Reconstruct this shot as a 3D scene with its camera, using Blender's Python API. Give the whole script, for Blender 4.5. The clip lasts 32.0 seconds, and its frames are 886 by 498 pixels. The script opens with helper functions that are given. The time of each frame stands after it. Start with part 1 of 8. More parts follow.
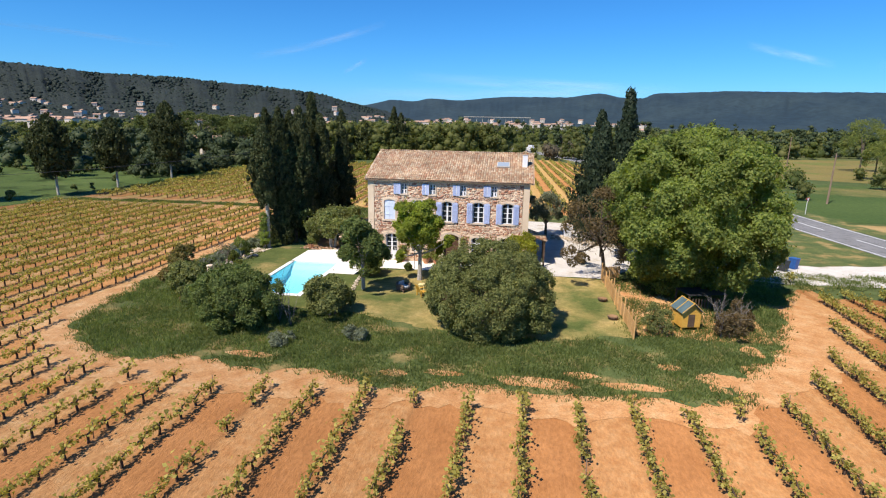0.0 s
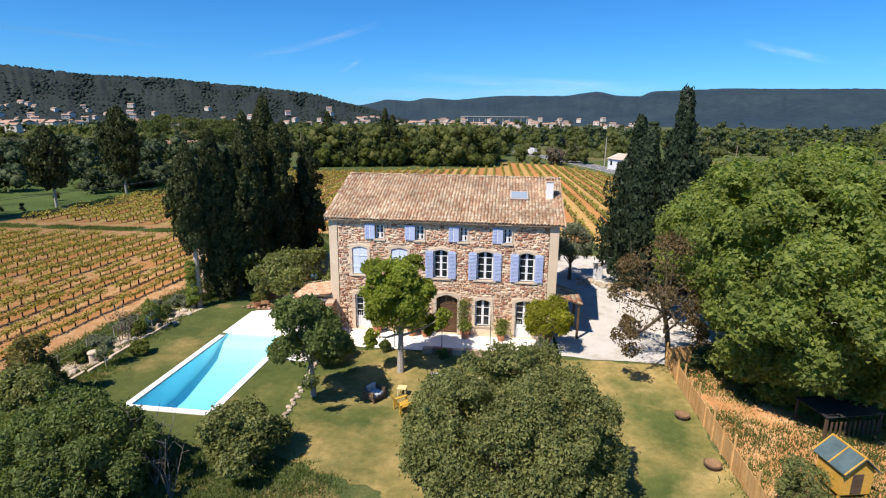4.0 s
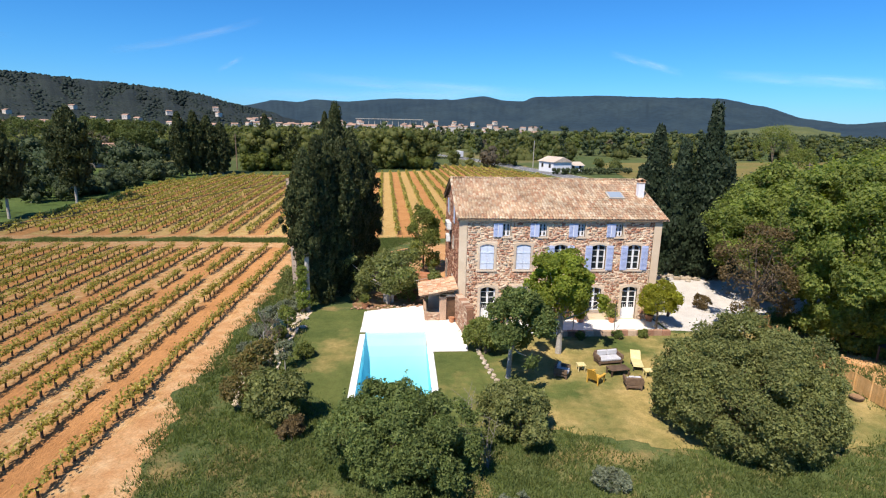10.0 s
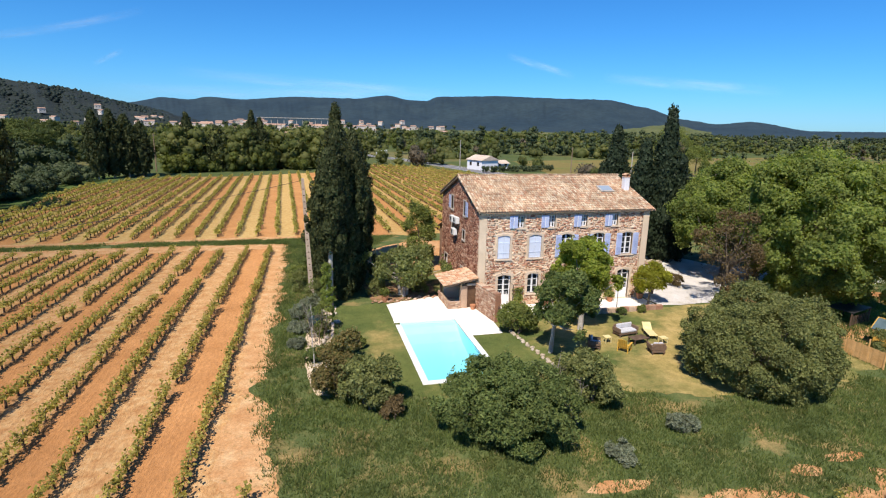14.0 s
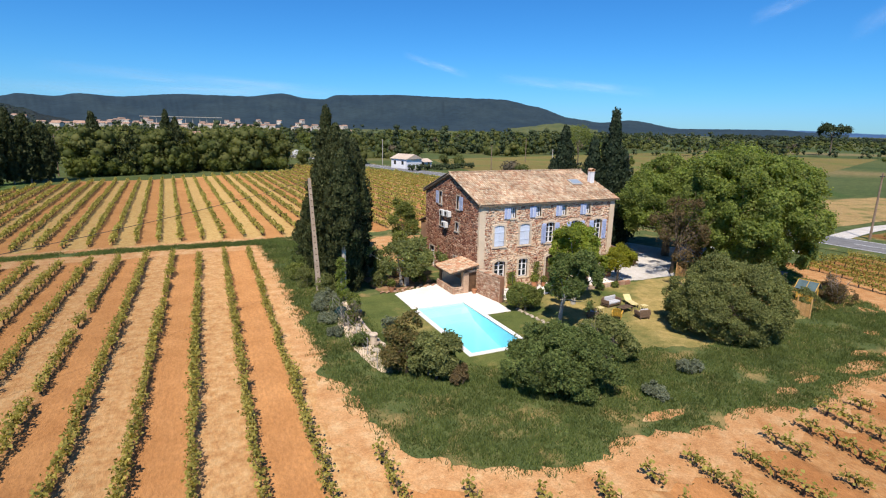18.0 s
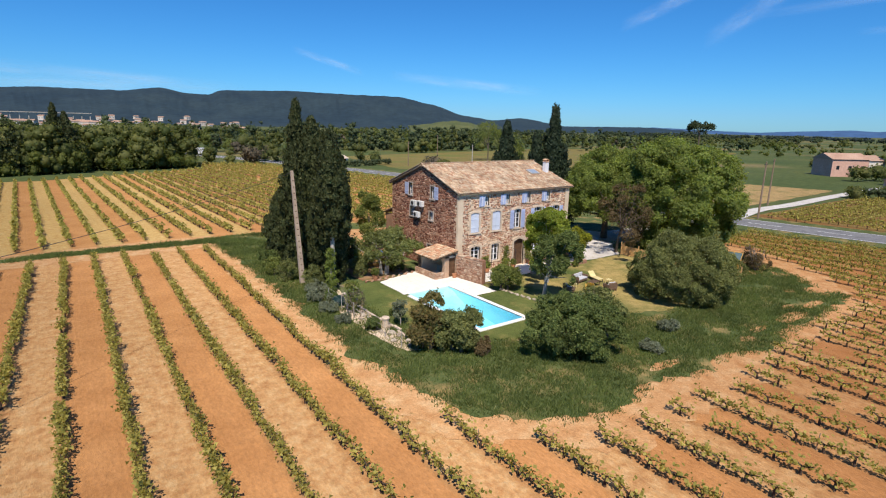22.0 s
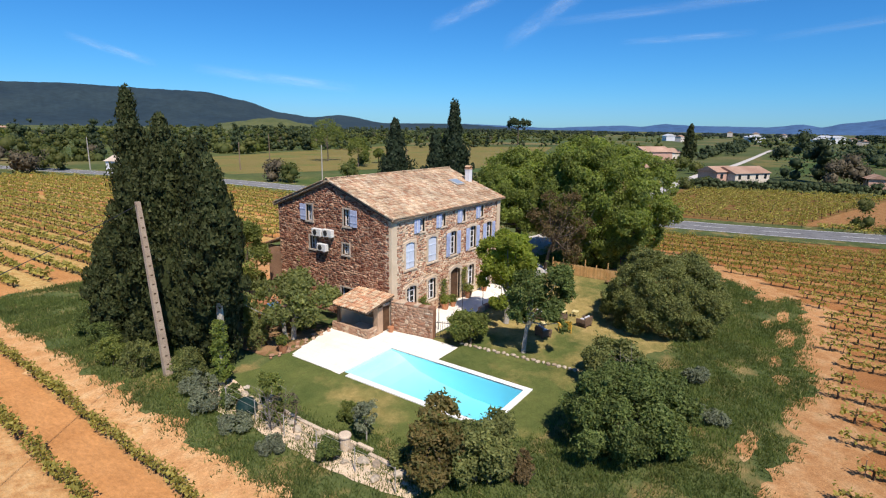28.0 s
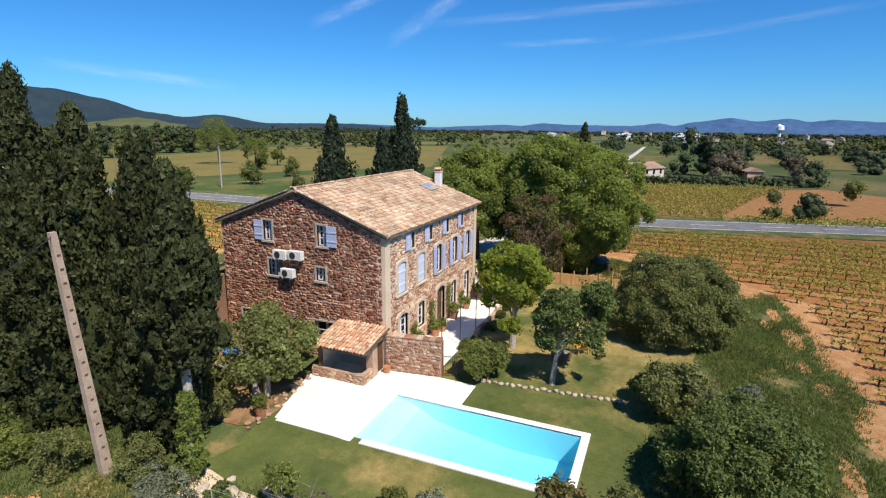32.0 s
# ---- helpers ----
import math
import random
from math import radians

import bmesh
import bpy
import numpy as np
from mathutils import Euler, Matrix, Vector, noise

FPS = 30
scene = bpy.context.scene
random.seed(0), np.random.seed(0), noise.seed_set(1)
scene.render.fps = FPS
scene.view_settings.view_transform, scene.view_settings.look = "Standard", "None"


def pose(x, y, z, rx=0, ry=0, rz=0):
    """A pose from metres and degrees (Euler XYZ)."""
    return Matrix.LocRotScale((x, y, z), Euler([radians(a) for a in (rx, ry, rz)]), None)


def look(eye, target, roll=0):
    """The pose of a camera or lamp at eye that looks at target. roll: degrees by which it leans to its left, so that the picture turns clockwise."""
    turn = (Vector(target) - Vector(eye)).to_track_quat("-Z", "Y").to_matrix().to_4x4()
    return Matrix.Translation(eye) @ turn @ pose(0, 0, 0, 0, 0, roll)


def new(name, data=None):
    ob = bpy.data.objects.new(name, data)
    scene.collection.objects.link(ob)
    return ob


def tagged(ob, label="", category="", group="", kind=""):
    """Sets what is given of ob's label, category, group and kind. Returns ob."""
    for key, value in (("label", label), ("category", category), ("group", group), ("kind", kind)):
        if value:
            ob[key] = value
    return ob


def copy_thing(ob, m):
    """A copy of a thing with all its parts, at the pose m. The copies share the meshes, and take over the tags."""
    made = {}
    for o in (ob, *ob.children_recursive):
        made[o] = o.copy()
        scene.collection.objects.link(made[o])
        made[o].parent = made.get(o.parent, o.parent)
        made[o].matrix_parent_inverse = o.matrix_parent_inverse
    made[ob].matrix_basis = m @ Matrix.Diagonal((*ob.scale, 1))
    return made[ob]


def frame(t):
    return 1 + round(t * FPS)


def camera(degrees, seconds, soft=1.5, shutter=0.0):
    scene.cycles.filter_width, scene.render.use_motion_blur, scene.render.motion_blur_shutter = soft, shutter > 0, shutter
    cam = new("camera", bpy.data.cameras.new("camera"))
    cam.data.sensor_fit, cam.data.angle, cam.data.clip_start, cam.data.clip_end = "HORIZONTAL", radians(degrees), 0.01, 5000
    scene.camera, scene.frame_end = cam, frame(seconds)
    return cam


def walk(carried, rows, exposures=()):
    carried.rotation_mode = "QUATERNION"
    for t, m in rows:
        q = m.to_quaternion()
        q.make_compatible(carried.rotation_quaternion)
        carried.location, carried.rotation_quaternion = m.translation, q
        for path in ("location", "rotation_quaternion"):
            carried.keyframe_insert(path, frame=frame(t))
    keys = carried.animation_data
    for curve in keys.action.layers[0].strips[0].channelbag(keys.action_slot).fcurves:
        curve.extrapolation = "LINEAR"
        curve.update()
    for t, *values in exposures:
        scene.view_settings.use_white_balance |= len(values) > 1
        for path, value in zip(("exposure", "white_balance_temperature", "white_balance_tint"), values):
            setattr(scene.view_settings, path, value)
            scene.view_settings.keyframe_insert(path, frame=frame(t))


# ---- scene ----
cam = camera(79.8, 32.0, 1.15)
# seconds, eye, heading to the left of +y, pitch, roll
PATH = [
    (0.0, 1.538, -3.373, 12.637, 7.467, -13.603, 1.069),
    (0.5, 1.700, -0.701, 12.702, 7.630, -13.594, 0.977),
    (1.0, 1.880, 1.951, 12.881, 7.757, -13.584, 0.906),
    (1.5, 2.069, 4.365, 13.053, 7.829, -13.665, 0.772),
    (2.0, 2.281, 6.376, 13.174, 7.944, -13.765, 0.670),
    (2.5, 2.185, 8.063, 13.340, 7.748, -13.724, 0.684),
    (4.5, -1.627, 11.275, 13.561, 7.067, -13.658, 0.524),
    (5.0, -3.531, 11.080, 13.554, 6.913, -13.716, 0.362),
    (5.5, -5.207, 10.694, 13.591, 6.191, -13.530, 0.834),
    (6.0, -6.393, 10.328, 13.744, 5.174, -13.364, 1.254),
    (6.5, -7.533, 9.879, 13.924, 3.910, -13.177, 1.286),
    (7.0, -8.694, 9.421, 14.018, 2.725, -13.170, 1.143),
    (7.5, -9.880, 8.988, 14.032, 1.458, -13.152, 1.052),
    (8.0, -11.000, 8.607, 14.004, 0.271, -13.115, 1.002),
    (8.5, -12.192, 8.228, 13.996, -0.987, -13.166, 1.028),
    (9.0, -13.364, 7.867, 13.945, -2.260, -13.228, 1.074),
    (9.5, -14.458, 7.623, 13.830, -3.490, -13.268, 1.161),
    (10.0, -15.485, 7.418, 13.729, -4.637, -13.238, 1.196),
    (10.5, -16.481, 7.252, 13.679, -5.849, -13.198, 1.211),
    (11.0, -17.514, 7.096, 13.715, -7.103, -13.159, 1.195),
    (11.5, -18.591, 6.942, 13.773, -8.443, -13.109, 1.199),
    (12.0, -19.619, 6.801, 13.809, -9.652, -13.079, 1.244),
    (12.5, -20.755, 6.654, 13.766, -11.012, -13.119, 1.290),
    (13.0, -21.864, 6.524, 13.716, -12.341, -13.109, 1.377),
    (13.5, -22.985, 6.345, 13.684, -13.599, -13.098, 1.343),
    (14.0, -24.043, 6.173, 13.674, -14.812, -13.097, 1.288),
    (14.5, -25.147, 5.974, 13.715, -16.131, -13.116, 1.254),
    (16.5, -29.499, 5.331, 13.747, -21.322, -13.003, 1.036),
    (17.0, -30.582, 5.244, 13.787, -22.666, -13.052, 0.982),
    (17.5, -31.721, 5.236, 13.778, -24.091, -13.016, 1.056),
    (18.0, -32.780, 5.225, 13.740, -25.439, -13.009, 1.140),
    (18.5, -33.928, 5.231, 13.674, -26.837, -13.002, 1.143),
    (19.0, -35.096, 5.220, 13.586, -28.235, -13.006, 1.186),
    (19.5, -36.249, 5.143, 13.520, -29.592, -13.027, 1.268),
    (20.0, -37.247, 5.159, 13.390, -30.914, -13.018, 1.330),
    (20.5, -38.219, 5.309, 13.295, -32.309, -13.019, 1.361),
    (21.0, -39.031, 5.625, 13.280, -33.773, -13.010, 1.351),
    (21.5, -39.526, 6.140, 13.290, -35.129, -13.045, 1.244),
    (22.0, -39.871, 6.783, 13.214, -36.482, -13.050, 1.220),
    (22.5, -40.065, 7.547, 13.203, -37.899, -13.156, 1.114),
    (23.0, -40.081, 8.444, 13.314, -39.382, -13.352, 0.946),
    (23.5, -39.938, 9.544, 13.544, -40.990, -13.477, 0.765),
    (24.0, -39.720, 10.734, 13.759, -42.611, -13.452, 0.685),
    (24.5, -39.431, 12.100, 13.853, -44.309, -13.327, 0.729),
    (25.0, -39.120, 13.411, 13.867, -45.889, -13.321, 0.814),
    (25.5, -38.739, 14.790, 13.775, -47.600, -13.189, 0.814),
    (27.5, -37.365, 20.061, 13.512, -53.921, -13.098, 0.868),
    (28.0, -37.117, 21.285, 13.369, -55.362, -13.035, 0.910),
    (28.5, -36.839, 22.489, 13.155, -56.848, -12.960, 0.981),
    (29.0, -36.539, 23.637, 12.935, -58.270, -12.865, 1.031),
    (29.5, -36.253, 24.725, 12.851, -59.668, -12.911, 0.968),
    (30.0, -36.049, 25.767, 12.911, -61.073, -12.896, 0.854),
    (30.5, -35.880, 26.763, 13.065, -62.562, -12.937, 0.791),
    (31.0, -35.690, 27.768, 13.176, -64.168, -12.898, 0.676),
    (31.5, -35.495, 28.782, 13.157, -65.771, -12.928, 0.675),
    (32.0, -35.307, 29.744, 13.074, -67.223, -12.908, 0.673),
]
walk(cam, [(t, pose(x, y, z, 0, 0, yaw) @ pose(0, 0, 0, 90 + pitch) @ pose(0, 0, 0, 0, 0, roll)) for t, x, y, z, yaw, pitch, roll in PATH],
     exposures=[(0.0, 0.40), (5.0, 0.36), (9.0, 0.38), (13.0, 0.34), (17.0, 0.24), (21.0, 0.12), (25.0, 0.06), (28.0, 0.14), (32.0, 0.22)])

# ---- sky and sun ----
SUN = Vector((-0.42, -0.60, 1.0)).normalized()
world = bpy.data.worlds.new("sky")
scene.world = world
world.use_nodes = True
wn = world.node_tree.nodes
sky = wn.new("ShaderNodeTexSky")
sky.sky_type = "NISHITA"
sky.sun_disc = False
sky.sun_elevation = math.asin(SUN.z)
sky.sun_rotation = math.atan2(SUN.x, SUN.y)
sky.altitude, sky.air_density, sky.dust_density, sky.ozone_density = 300, 1.0, 0.15, 4.0
deep = wn.new("ShaderNodeHueSaturation")
deep.inputs["Hue"].default_value, deep.inputs["Saturation"].default_value, deep.inputs["Value"].default_value = 0.5, 1.12, 1.0
world.node_tree.links.new(sky.outputs[0], deep.inputs["Color"])
parts = wn.new("ShaderNodeSeparateColor")
ratio = wn.new("ShaderNodeMath")
ratio.operation = "DIVIDE"
haze = wn.new("ShaderNodeMix")
haze.data_type = "RGBA"
haze.inputs[6].default_value = (0.262, 0.74, 1.085, 1.0)
haze.inputs[7].default_value = (0.33, 0.665, 1.13, 1.0)
blue = wn.new("ShaderNodeMix")
blue.data_type, blue.blend_type = "RGBA", "MULTIPLY"
blue.inputs[0].default_value = 1.0
wl = world.node_tree.links
wl.new(deep.outputs[0], parts.inputs[0])
wl.new(parts.outputs[0], ratio.inputs[0])
wl.new(parts.outputs[2], ratio.inputs[1])
wl.new(ratio.outputs[0], haze.inputs[0])
wl.new(deep.outputs[0], blue.inputs[6])
wl.new(haze.outputs[2], blue.inputs[7])
wl.new(blue.outputs[2], wn["Background"].inputs[0])
wn["Background"].inputs[1].default_value = 0.104
sun = new("sun", bpy.data.lights.new("sun", "SUN"))
sun.data.energy, sun.data.angle, sun.data.color = 4.95, radians(0.5), (1.0, 0.90, 0.785)
sun.matrix_world = look(SUN * 200, (0, 0, 0))

# ---- materials ----
MATS = {}


class Nodes:
    def __init__(self, name):
        self.m = bpy.data.materials.new(name)
        self.m.use_nodes = True
        self.t = self.m.node_tree
        self.b = self.t.nodes["Principled BSDF"]
        self.out = self.t.nodes["Material Output"]
        MATS[name] = self.m

    def n(self, kind, operation="", data_type="", blend_type=""):
        node = self.t.nodes.new("ShaderNode" + kind)
        if operation:
            node.operation = operation
        if data_type:
            node.data_type = data_type
        if blend_type:
            node.blend_type = blend_type
        return node

    def link(self, a, b):
        self.t.links.new(a, b)

    def val(self, socket, v):
        if hasattr(v, "is_output"):
            self.link(v, socket)
        elif isinstance(v, tuple):
            socket.default_value = (*v, 1.0) if len(v) == 3 and len(socket.default_value) == 4 else v
        else:
            socket.default_value = v

    def math(self, op, a, b=0.0, c=0.0):
        node = self.n("Math", operation=op)
        for i, v in enumerate((a, b, c)):
            self.val(node.inputs[i], v)
        return node.outputs[0]

    def place(self):
        return self.n("NewGeometry").outputs["Position"]

    def noise(self, scale, detail=4.0, rough=0.6, stretch=None):
        node = self.n("TexNoise")
        node.inputs["Scale"].default_value, node.inputs["Detail"].default_value, node.inputs["Roughness"].default_value = scale, detail, rough
        at = self.place()
        if stretch:
            mp = self.n("Mapping")
            self.link(at, mp.inputs["Vector"])
            mp.inputs["Scale"].default_value = stretch
            at = mp.outputs[0]
        self.link(at, node.inputs["Vector"])
        return node.outputs[0]

    def ramp(self, fac, *stops):
        node = self.n("ValToRGB")
        el = node.color_ramp.elements
        while len(el) < len(stops):
            el.new(0.5)
        for e, (p, c) in zip(el, stops):
            e.position, e.color = p, (*c, 1.0) if isinstance(c, tuple) else (c, c, c, 1.0)
        self.link(fac, node.inputs[0])
        return node.outputs[0]

    def mix(self, fac, a, b, blend="MIX"):
        node = self.n("Mix", data_type="RGBA", blend_type=blend)
        self.val(node.inputs[0], fac)
        self.val(node.inputs[6], a)
        self.val(node.inputs[7], b)
        return node.outputs[2]

    def rand(self):
        r = self.math("ADD", self.n("ObjectInfo").outputs["Random"], self.n("NewGeometry").outputs["Random Per Island"])
        return self.math("FRACT", r)

    def clod_shade(self, sep):
        """Darkens the earth west and east to imitate shade among its clods; redder on the eastern plots."""
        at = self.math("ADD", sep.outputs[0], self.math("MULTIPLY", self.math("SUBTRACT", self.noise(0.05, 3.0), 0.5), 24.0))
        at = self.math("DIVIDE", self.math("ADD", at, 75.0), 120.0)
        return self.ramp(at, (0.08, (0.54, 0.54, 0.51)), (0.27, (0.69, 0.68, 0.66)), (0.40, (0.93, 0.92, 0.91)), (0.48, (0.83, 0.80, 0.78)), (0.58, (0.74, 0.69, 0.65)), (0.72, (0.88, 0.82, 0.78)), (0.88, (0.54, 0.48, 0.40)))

    def bump(self, height, strength=0.4, distance=0.02):
        node = self.n("Bump")
        node.inputs["Strength"].default_value, node.inputs["Distance"].default_value = strength, distance
        self.link(height, node.inputs["Height"])
        self.link(node.outputs[0], self.b.inputs["Normal"])

    def done(self, colour, rough=0.8, metal=0.0, spec=0.3):
        self.val(self.b.inputs["Base Color"], colour)
        self.val(self.b.inputs["Roughness"], rough)
        self.b.inputs["Metallic"].default_value = metal
        self.b.inputs["Specular IOR Level"].default_value = spec
        return self.m


def plain(name, a, b, scale=3.0, fine=30.0, rough=0.8, bump=0.3, distance=0.02, vary=0.0, metal=0.0, spec=0.3, grain=(0.72, 1.15)):
    """Two colours mixed at a large and a small scale, with fine relief and a shift of its own for every piece."""
    k = Nodes(name)
    big = k.ramp(k.noise(scale), (0.35, a), (0.65, b))
    small = k.ramp(k.noise(fine, 5.0), (0.3, grain[0]), (0.7, grain[1]))
    col = k.mix(1.0, big, small, "MULTIPLY")
    if vary:
        col = k.mix(1.0, col, k.ramp(k.rand(), (0.0, 1 - vary), (1.0, 1 + vary)), "MULTIPLY")
    if bump:
        k.bump(k.noise(fine, 6.0), bump, distance)
    return k.done(col, rough, metal, spec)


def pieces(name, stops, fine=25.0, rough=0.9, bump=0.6, distance=0.03, spec=0.2, stain=(0.85, 1.1), stain_scale=0.9):
    """Every piece takes one of a row of colours."""
    k = Nodes(name)
    col = k.ramp(k.rand(), *stops)
    col = k.mix(1.0, col, k.ramp(k.noise(fine, 5.0), (0.3, 0.65), (0.7, 1.2)), "MULTIPLY")
    col = k.mix(1.0, col, k.ramp(k.noise(stain_scale, 4.0), (0.35, stain[0]), (0.65, stain[1])), "MULTIPLY")
    k.bump(k.noise(fine * 0.6, 6.0), bump, distance)
    return k.done(col, rough, 0.0, spec)


def foliage(name, dark, light, glow=0.35, scale=0.8, rough=0.55):
    k = Nodes(name)
    col = k.mix(k.rand(), dark, light)
    col = k.mix(1.0, col, k.ramp(k.noise(scale, 3.0), (0.3, 0.7), (0.7, 1.25)), "MULTIPLY")
    k.done(col, rough, 0.0, 0.15)
    tr = k.n("BsdfTranslucent")
    k.link(k.mix(1.0, col, (1.5, 1.5, 0.6), "MULTIPLY"), tr.inputs[0])
    mx = k.n("MixShader")
    mx.inputs[0].default_value = glow * 1.4
    k.link(k.b.outputs[0], mx.inputs[1])
    k.link(tr.outputs[0], mx.inputs[2])
    k.link(mx.outputs[0], k.out.inputs[0])
    return k.m


STEP, ROW0, DRIFT = 2.42, -28.9, 0.026


def vineyard_soil(name, x0, y0, step, drift, earth_a, earth_b, straw_a, straw_b, straw_c, bare=True):
    """Red earth between the rows, every second lane tilled, the others with dry straw and weeds; darker along the rows.
    """
    k = Nodes(name)
    sep = k.n("SeparateXYZ")
    k.link(k.place(), sep.inputs[0])
    y = k.math("SUBTRACT", sep.outputs[1], y0)
    x = k.math("SUBTRACT", sep.outputs[0], k.math("MULTIPLY", y, drift))
    lane = k.math("DIVIDE", k.math("SUBTRACT", x, x0), step)
    wob = k.math("MULTIPLY", k.math("SUBTRACT", k.noise(0.7, 4.0), 0.5), 0.22)
    lane = k.math("ADD", lane, wob)
    tri = k.math("PINGPONG", k.math("SUBTRACT", lane, 0.5), 1.0)
    straw_lane = k.ramp(tri, (0.40, 1.0), (0.60, 0.0))
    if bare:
        # straw thins and earth darkens towards the east
        west_share = k.math("SMOOTH_MAX", k.math("SUBTRACT", 1.0, k.math("MULTIPLY", k.math("ADD", sep.outputs[0], 20.0), 0.035)), 0.55, 0.2)
        west_share = k.math("MINIMUM", west_share, 1.0)
        straw_lane = k.math("MULTIPLY", straw_lane, west_share)
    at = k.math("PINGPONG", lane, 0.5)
    ruts = k.math("SINE", k.math("MULTIPLY", lane, 50.0))
    earth = k.ramp(k.noise(0.35, 5.0), (0.3, earth_a), (0.7, earth_b))
    straw = k.ramp(k.noise(1.6, 6.0, 0.7), (0.3, straw_a), (0.52, straw_b), (0.75, straw_c))
    weeds = k.ramp(k.noise(5.0, 4.0), (0.62, 0.0), (0.78, 0.35))
    straw = k.mix(weeds, straw, (0.22, 0.20, 0.055))
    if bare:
        earth = k.mix(west_share, k.mix(1.0, earth, (0.74, 0.70, 0.72), "MULTIPLY"), earth)
    col = k.mix(straw_lane, earth, straw)
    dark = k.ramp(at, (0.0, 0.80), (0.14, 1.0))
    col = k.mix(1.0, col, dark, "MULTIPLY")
    # shade among the clods, painted over the lanes by position
    col = k.mix(1.0, col, k.clod_shade(sep), "MULTIPLY")
    clod = k.noise(9.0, 6.0, 0.7, (1.0, 0.45, 1.0))
    col = k.mix(1.0, col, k.ramp(clod, (0.3, 0.74), (0.7, 1.2)), "MULTIPLY")
    col = k.mix(1.0, col, k.ramp(ruts, (0.2, 0.985), (0.9, 1.01)), "MULTIPLY")
    k.bump(k.math("ADD", clod, k.math("MULTIPLY", ruts, 0.05)), 0.9, 0.10)
    k.b.inputs["Diffuse Roughness"].default_value = 0.9
    return k.done(col, 0.95, 0.0, 0.1)


def ground_mix(name, stops, scale, patch, patch_scale, fine=12.0, bump=0.6, distance=0.05, low=0.52, high=0.62, tone=False):
    """Grass or earth in several tones with patches of a second colour."""
    k = Nodes(name)
    col = k.ramp(k.noise(scale, 5.0, 0.65), *stops)
    col = k.mix(k.ramp(k.noise(patch_scale, 5.0, 0.6), (low, 0.0), (high, 1.0)), col, patch)
    col = k.mix(1.0, col, k.ramp(k.noise(fine, 6.0, 0.7), (0.3, 0.66), (0.7, 1.25)), "MULTIPLY")
    if tone:
        sep = k.n("SeparateXYZ")
        k.link(k.place(), sep.inputs[0])
        # the same painted shade as on the vineyard lanes
        col = k.mix(1.0, col, k.clod_shade(sep), "MULTIPLY")
    k.bump(k.noise(fine, 6.0, 0.7), bump, distance)
    k.b.inputs["Diffuse Roughness"].default_value = 0.9
    return k.done(col, 0.95, 0.0, 0.1)


FAR0, FARY, FARSTEP, FARDRIFT = -27.5, 72.5, 2.32, -0.032
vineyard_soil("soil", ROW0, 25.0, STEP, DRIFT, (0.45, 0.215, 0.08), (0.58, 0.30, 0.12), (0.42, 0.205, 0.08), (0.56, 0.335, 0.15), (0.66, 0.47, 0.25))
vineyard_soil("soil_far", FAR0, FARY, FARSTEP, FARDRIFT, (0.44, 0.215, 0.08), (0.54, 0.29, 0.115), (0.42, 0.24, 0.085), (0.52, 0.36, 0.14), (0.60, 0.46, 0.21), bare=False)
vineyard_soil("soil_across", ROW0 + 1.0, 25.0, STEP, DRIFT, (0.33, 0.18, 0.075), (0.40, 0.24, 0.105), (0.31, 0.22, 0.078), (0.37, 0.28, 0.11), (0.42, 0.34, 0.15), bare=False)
ground_mix("headland", ((0.3, (0.45, 0.23, 0.095)), (0.5, (0.55, 0.32, 0.148)), (0.72, (0.63, 0.44, 0.24))), 0.9, (0.20, 0.17, 0.05), 2.2, low=0.62, high=0.75, tone=True)
ground_mix("tall_grass", ((0.3, (0.056, 0.080, 0.027)), (0.55, (0.088, 0.110, 0.037)), (0.75, (0.15, 0.147, 0.056))), 0.6, (0.26, 0.19, 0.078), 0.42, low=0.51, high=0.66)


def lawn(name):
    """Mown grass, green by the pool and burnt yellow in drifting patches towards the seats."""
    k = Nodes(name)
    sep = k.n("SeparateXYZ")
    k.link(k.place(), sep.inputs[0])
    green = k.ramp(k.noise(0.45, 5.0), (0.3, (0.068, 0.092, 0.026)), (0.6, (0.112, 0.130, 0.038)), (0.8, (0.17, 0.165, 0.056)))
    burnt = k.ramp(k.noise(0.6, 5.0), (0.3, (0.21, 0.175, 0.058)), (0.55, (0.32, 0.245, 0.092)), (0.8, (0.42, 0.31, 0.135)))
    east = k.ramp(k.math("DIVIDE", k.math("ADD", sep.outputs[0], 12.0), 10.0), (0.0, 0.0), (0.55, 0.18), (1.0, 0.17))
    dry = k.ramp(k.math("ADD", k.noise(0.22, 6.0, 0.62), east), (0.53, 0.0), (0.72, 1.0))
    col = k.mix(dry, green, burnt)
    col = k.mix(1.0, col, k.ramp(k.noise(30.0, 6.0, 0.7), (0.3, 0.68), (0.7, 1.25)), "MULTIPLY")
    col = k.mix(1.0, col, k.ramp(k.noise(2.4, 5.0, 0.7), (0.3, 0.85), (0.7, 1.12)), "MULTIPLY")
    k.bump(k.noise(30.0, 6.0, 0.7), 0.6, 0.05)
    k.b.inputs["Diffuse Roughness"].default_value = 0.9
    return k.done(col, 0.95, 0.0, 0.1)


lawn("lawn")
ground_mix("countryside", ((0.3, (0.045, 0.070, 0.022)), (0.5, (0.075, 0.095, 0.032)), (0.7, (0.12, 0.115, 0.045))), 0.012, (0.17, 0.14, 0.06), 0.006, fine=0.6, bump=0.3)
ground_mix("meadow", ((0.3, (0.060, 0.095, 0.024)), (0.6, (0.095, 0.135, 0.036)), (0.8, (0.14, 0.165, 0.056))), 0.08, (0.035, 0.055, 0.014), 0.15, fine=3.0)
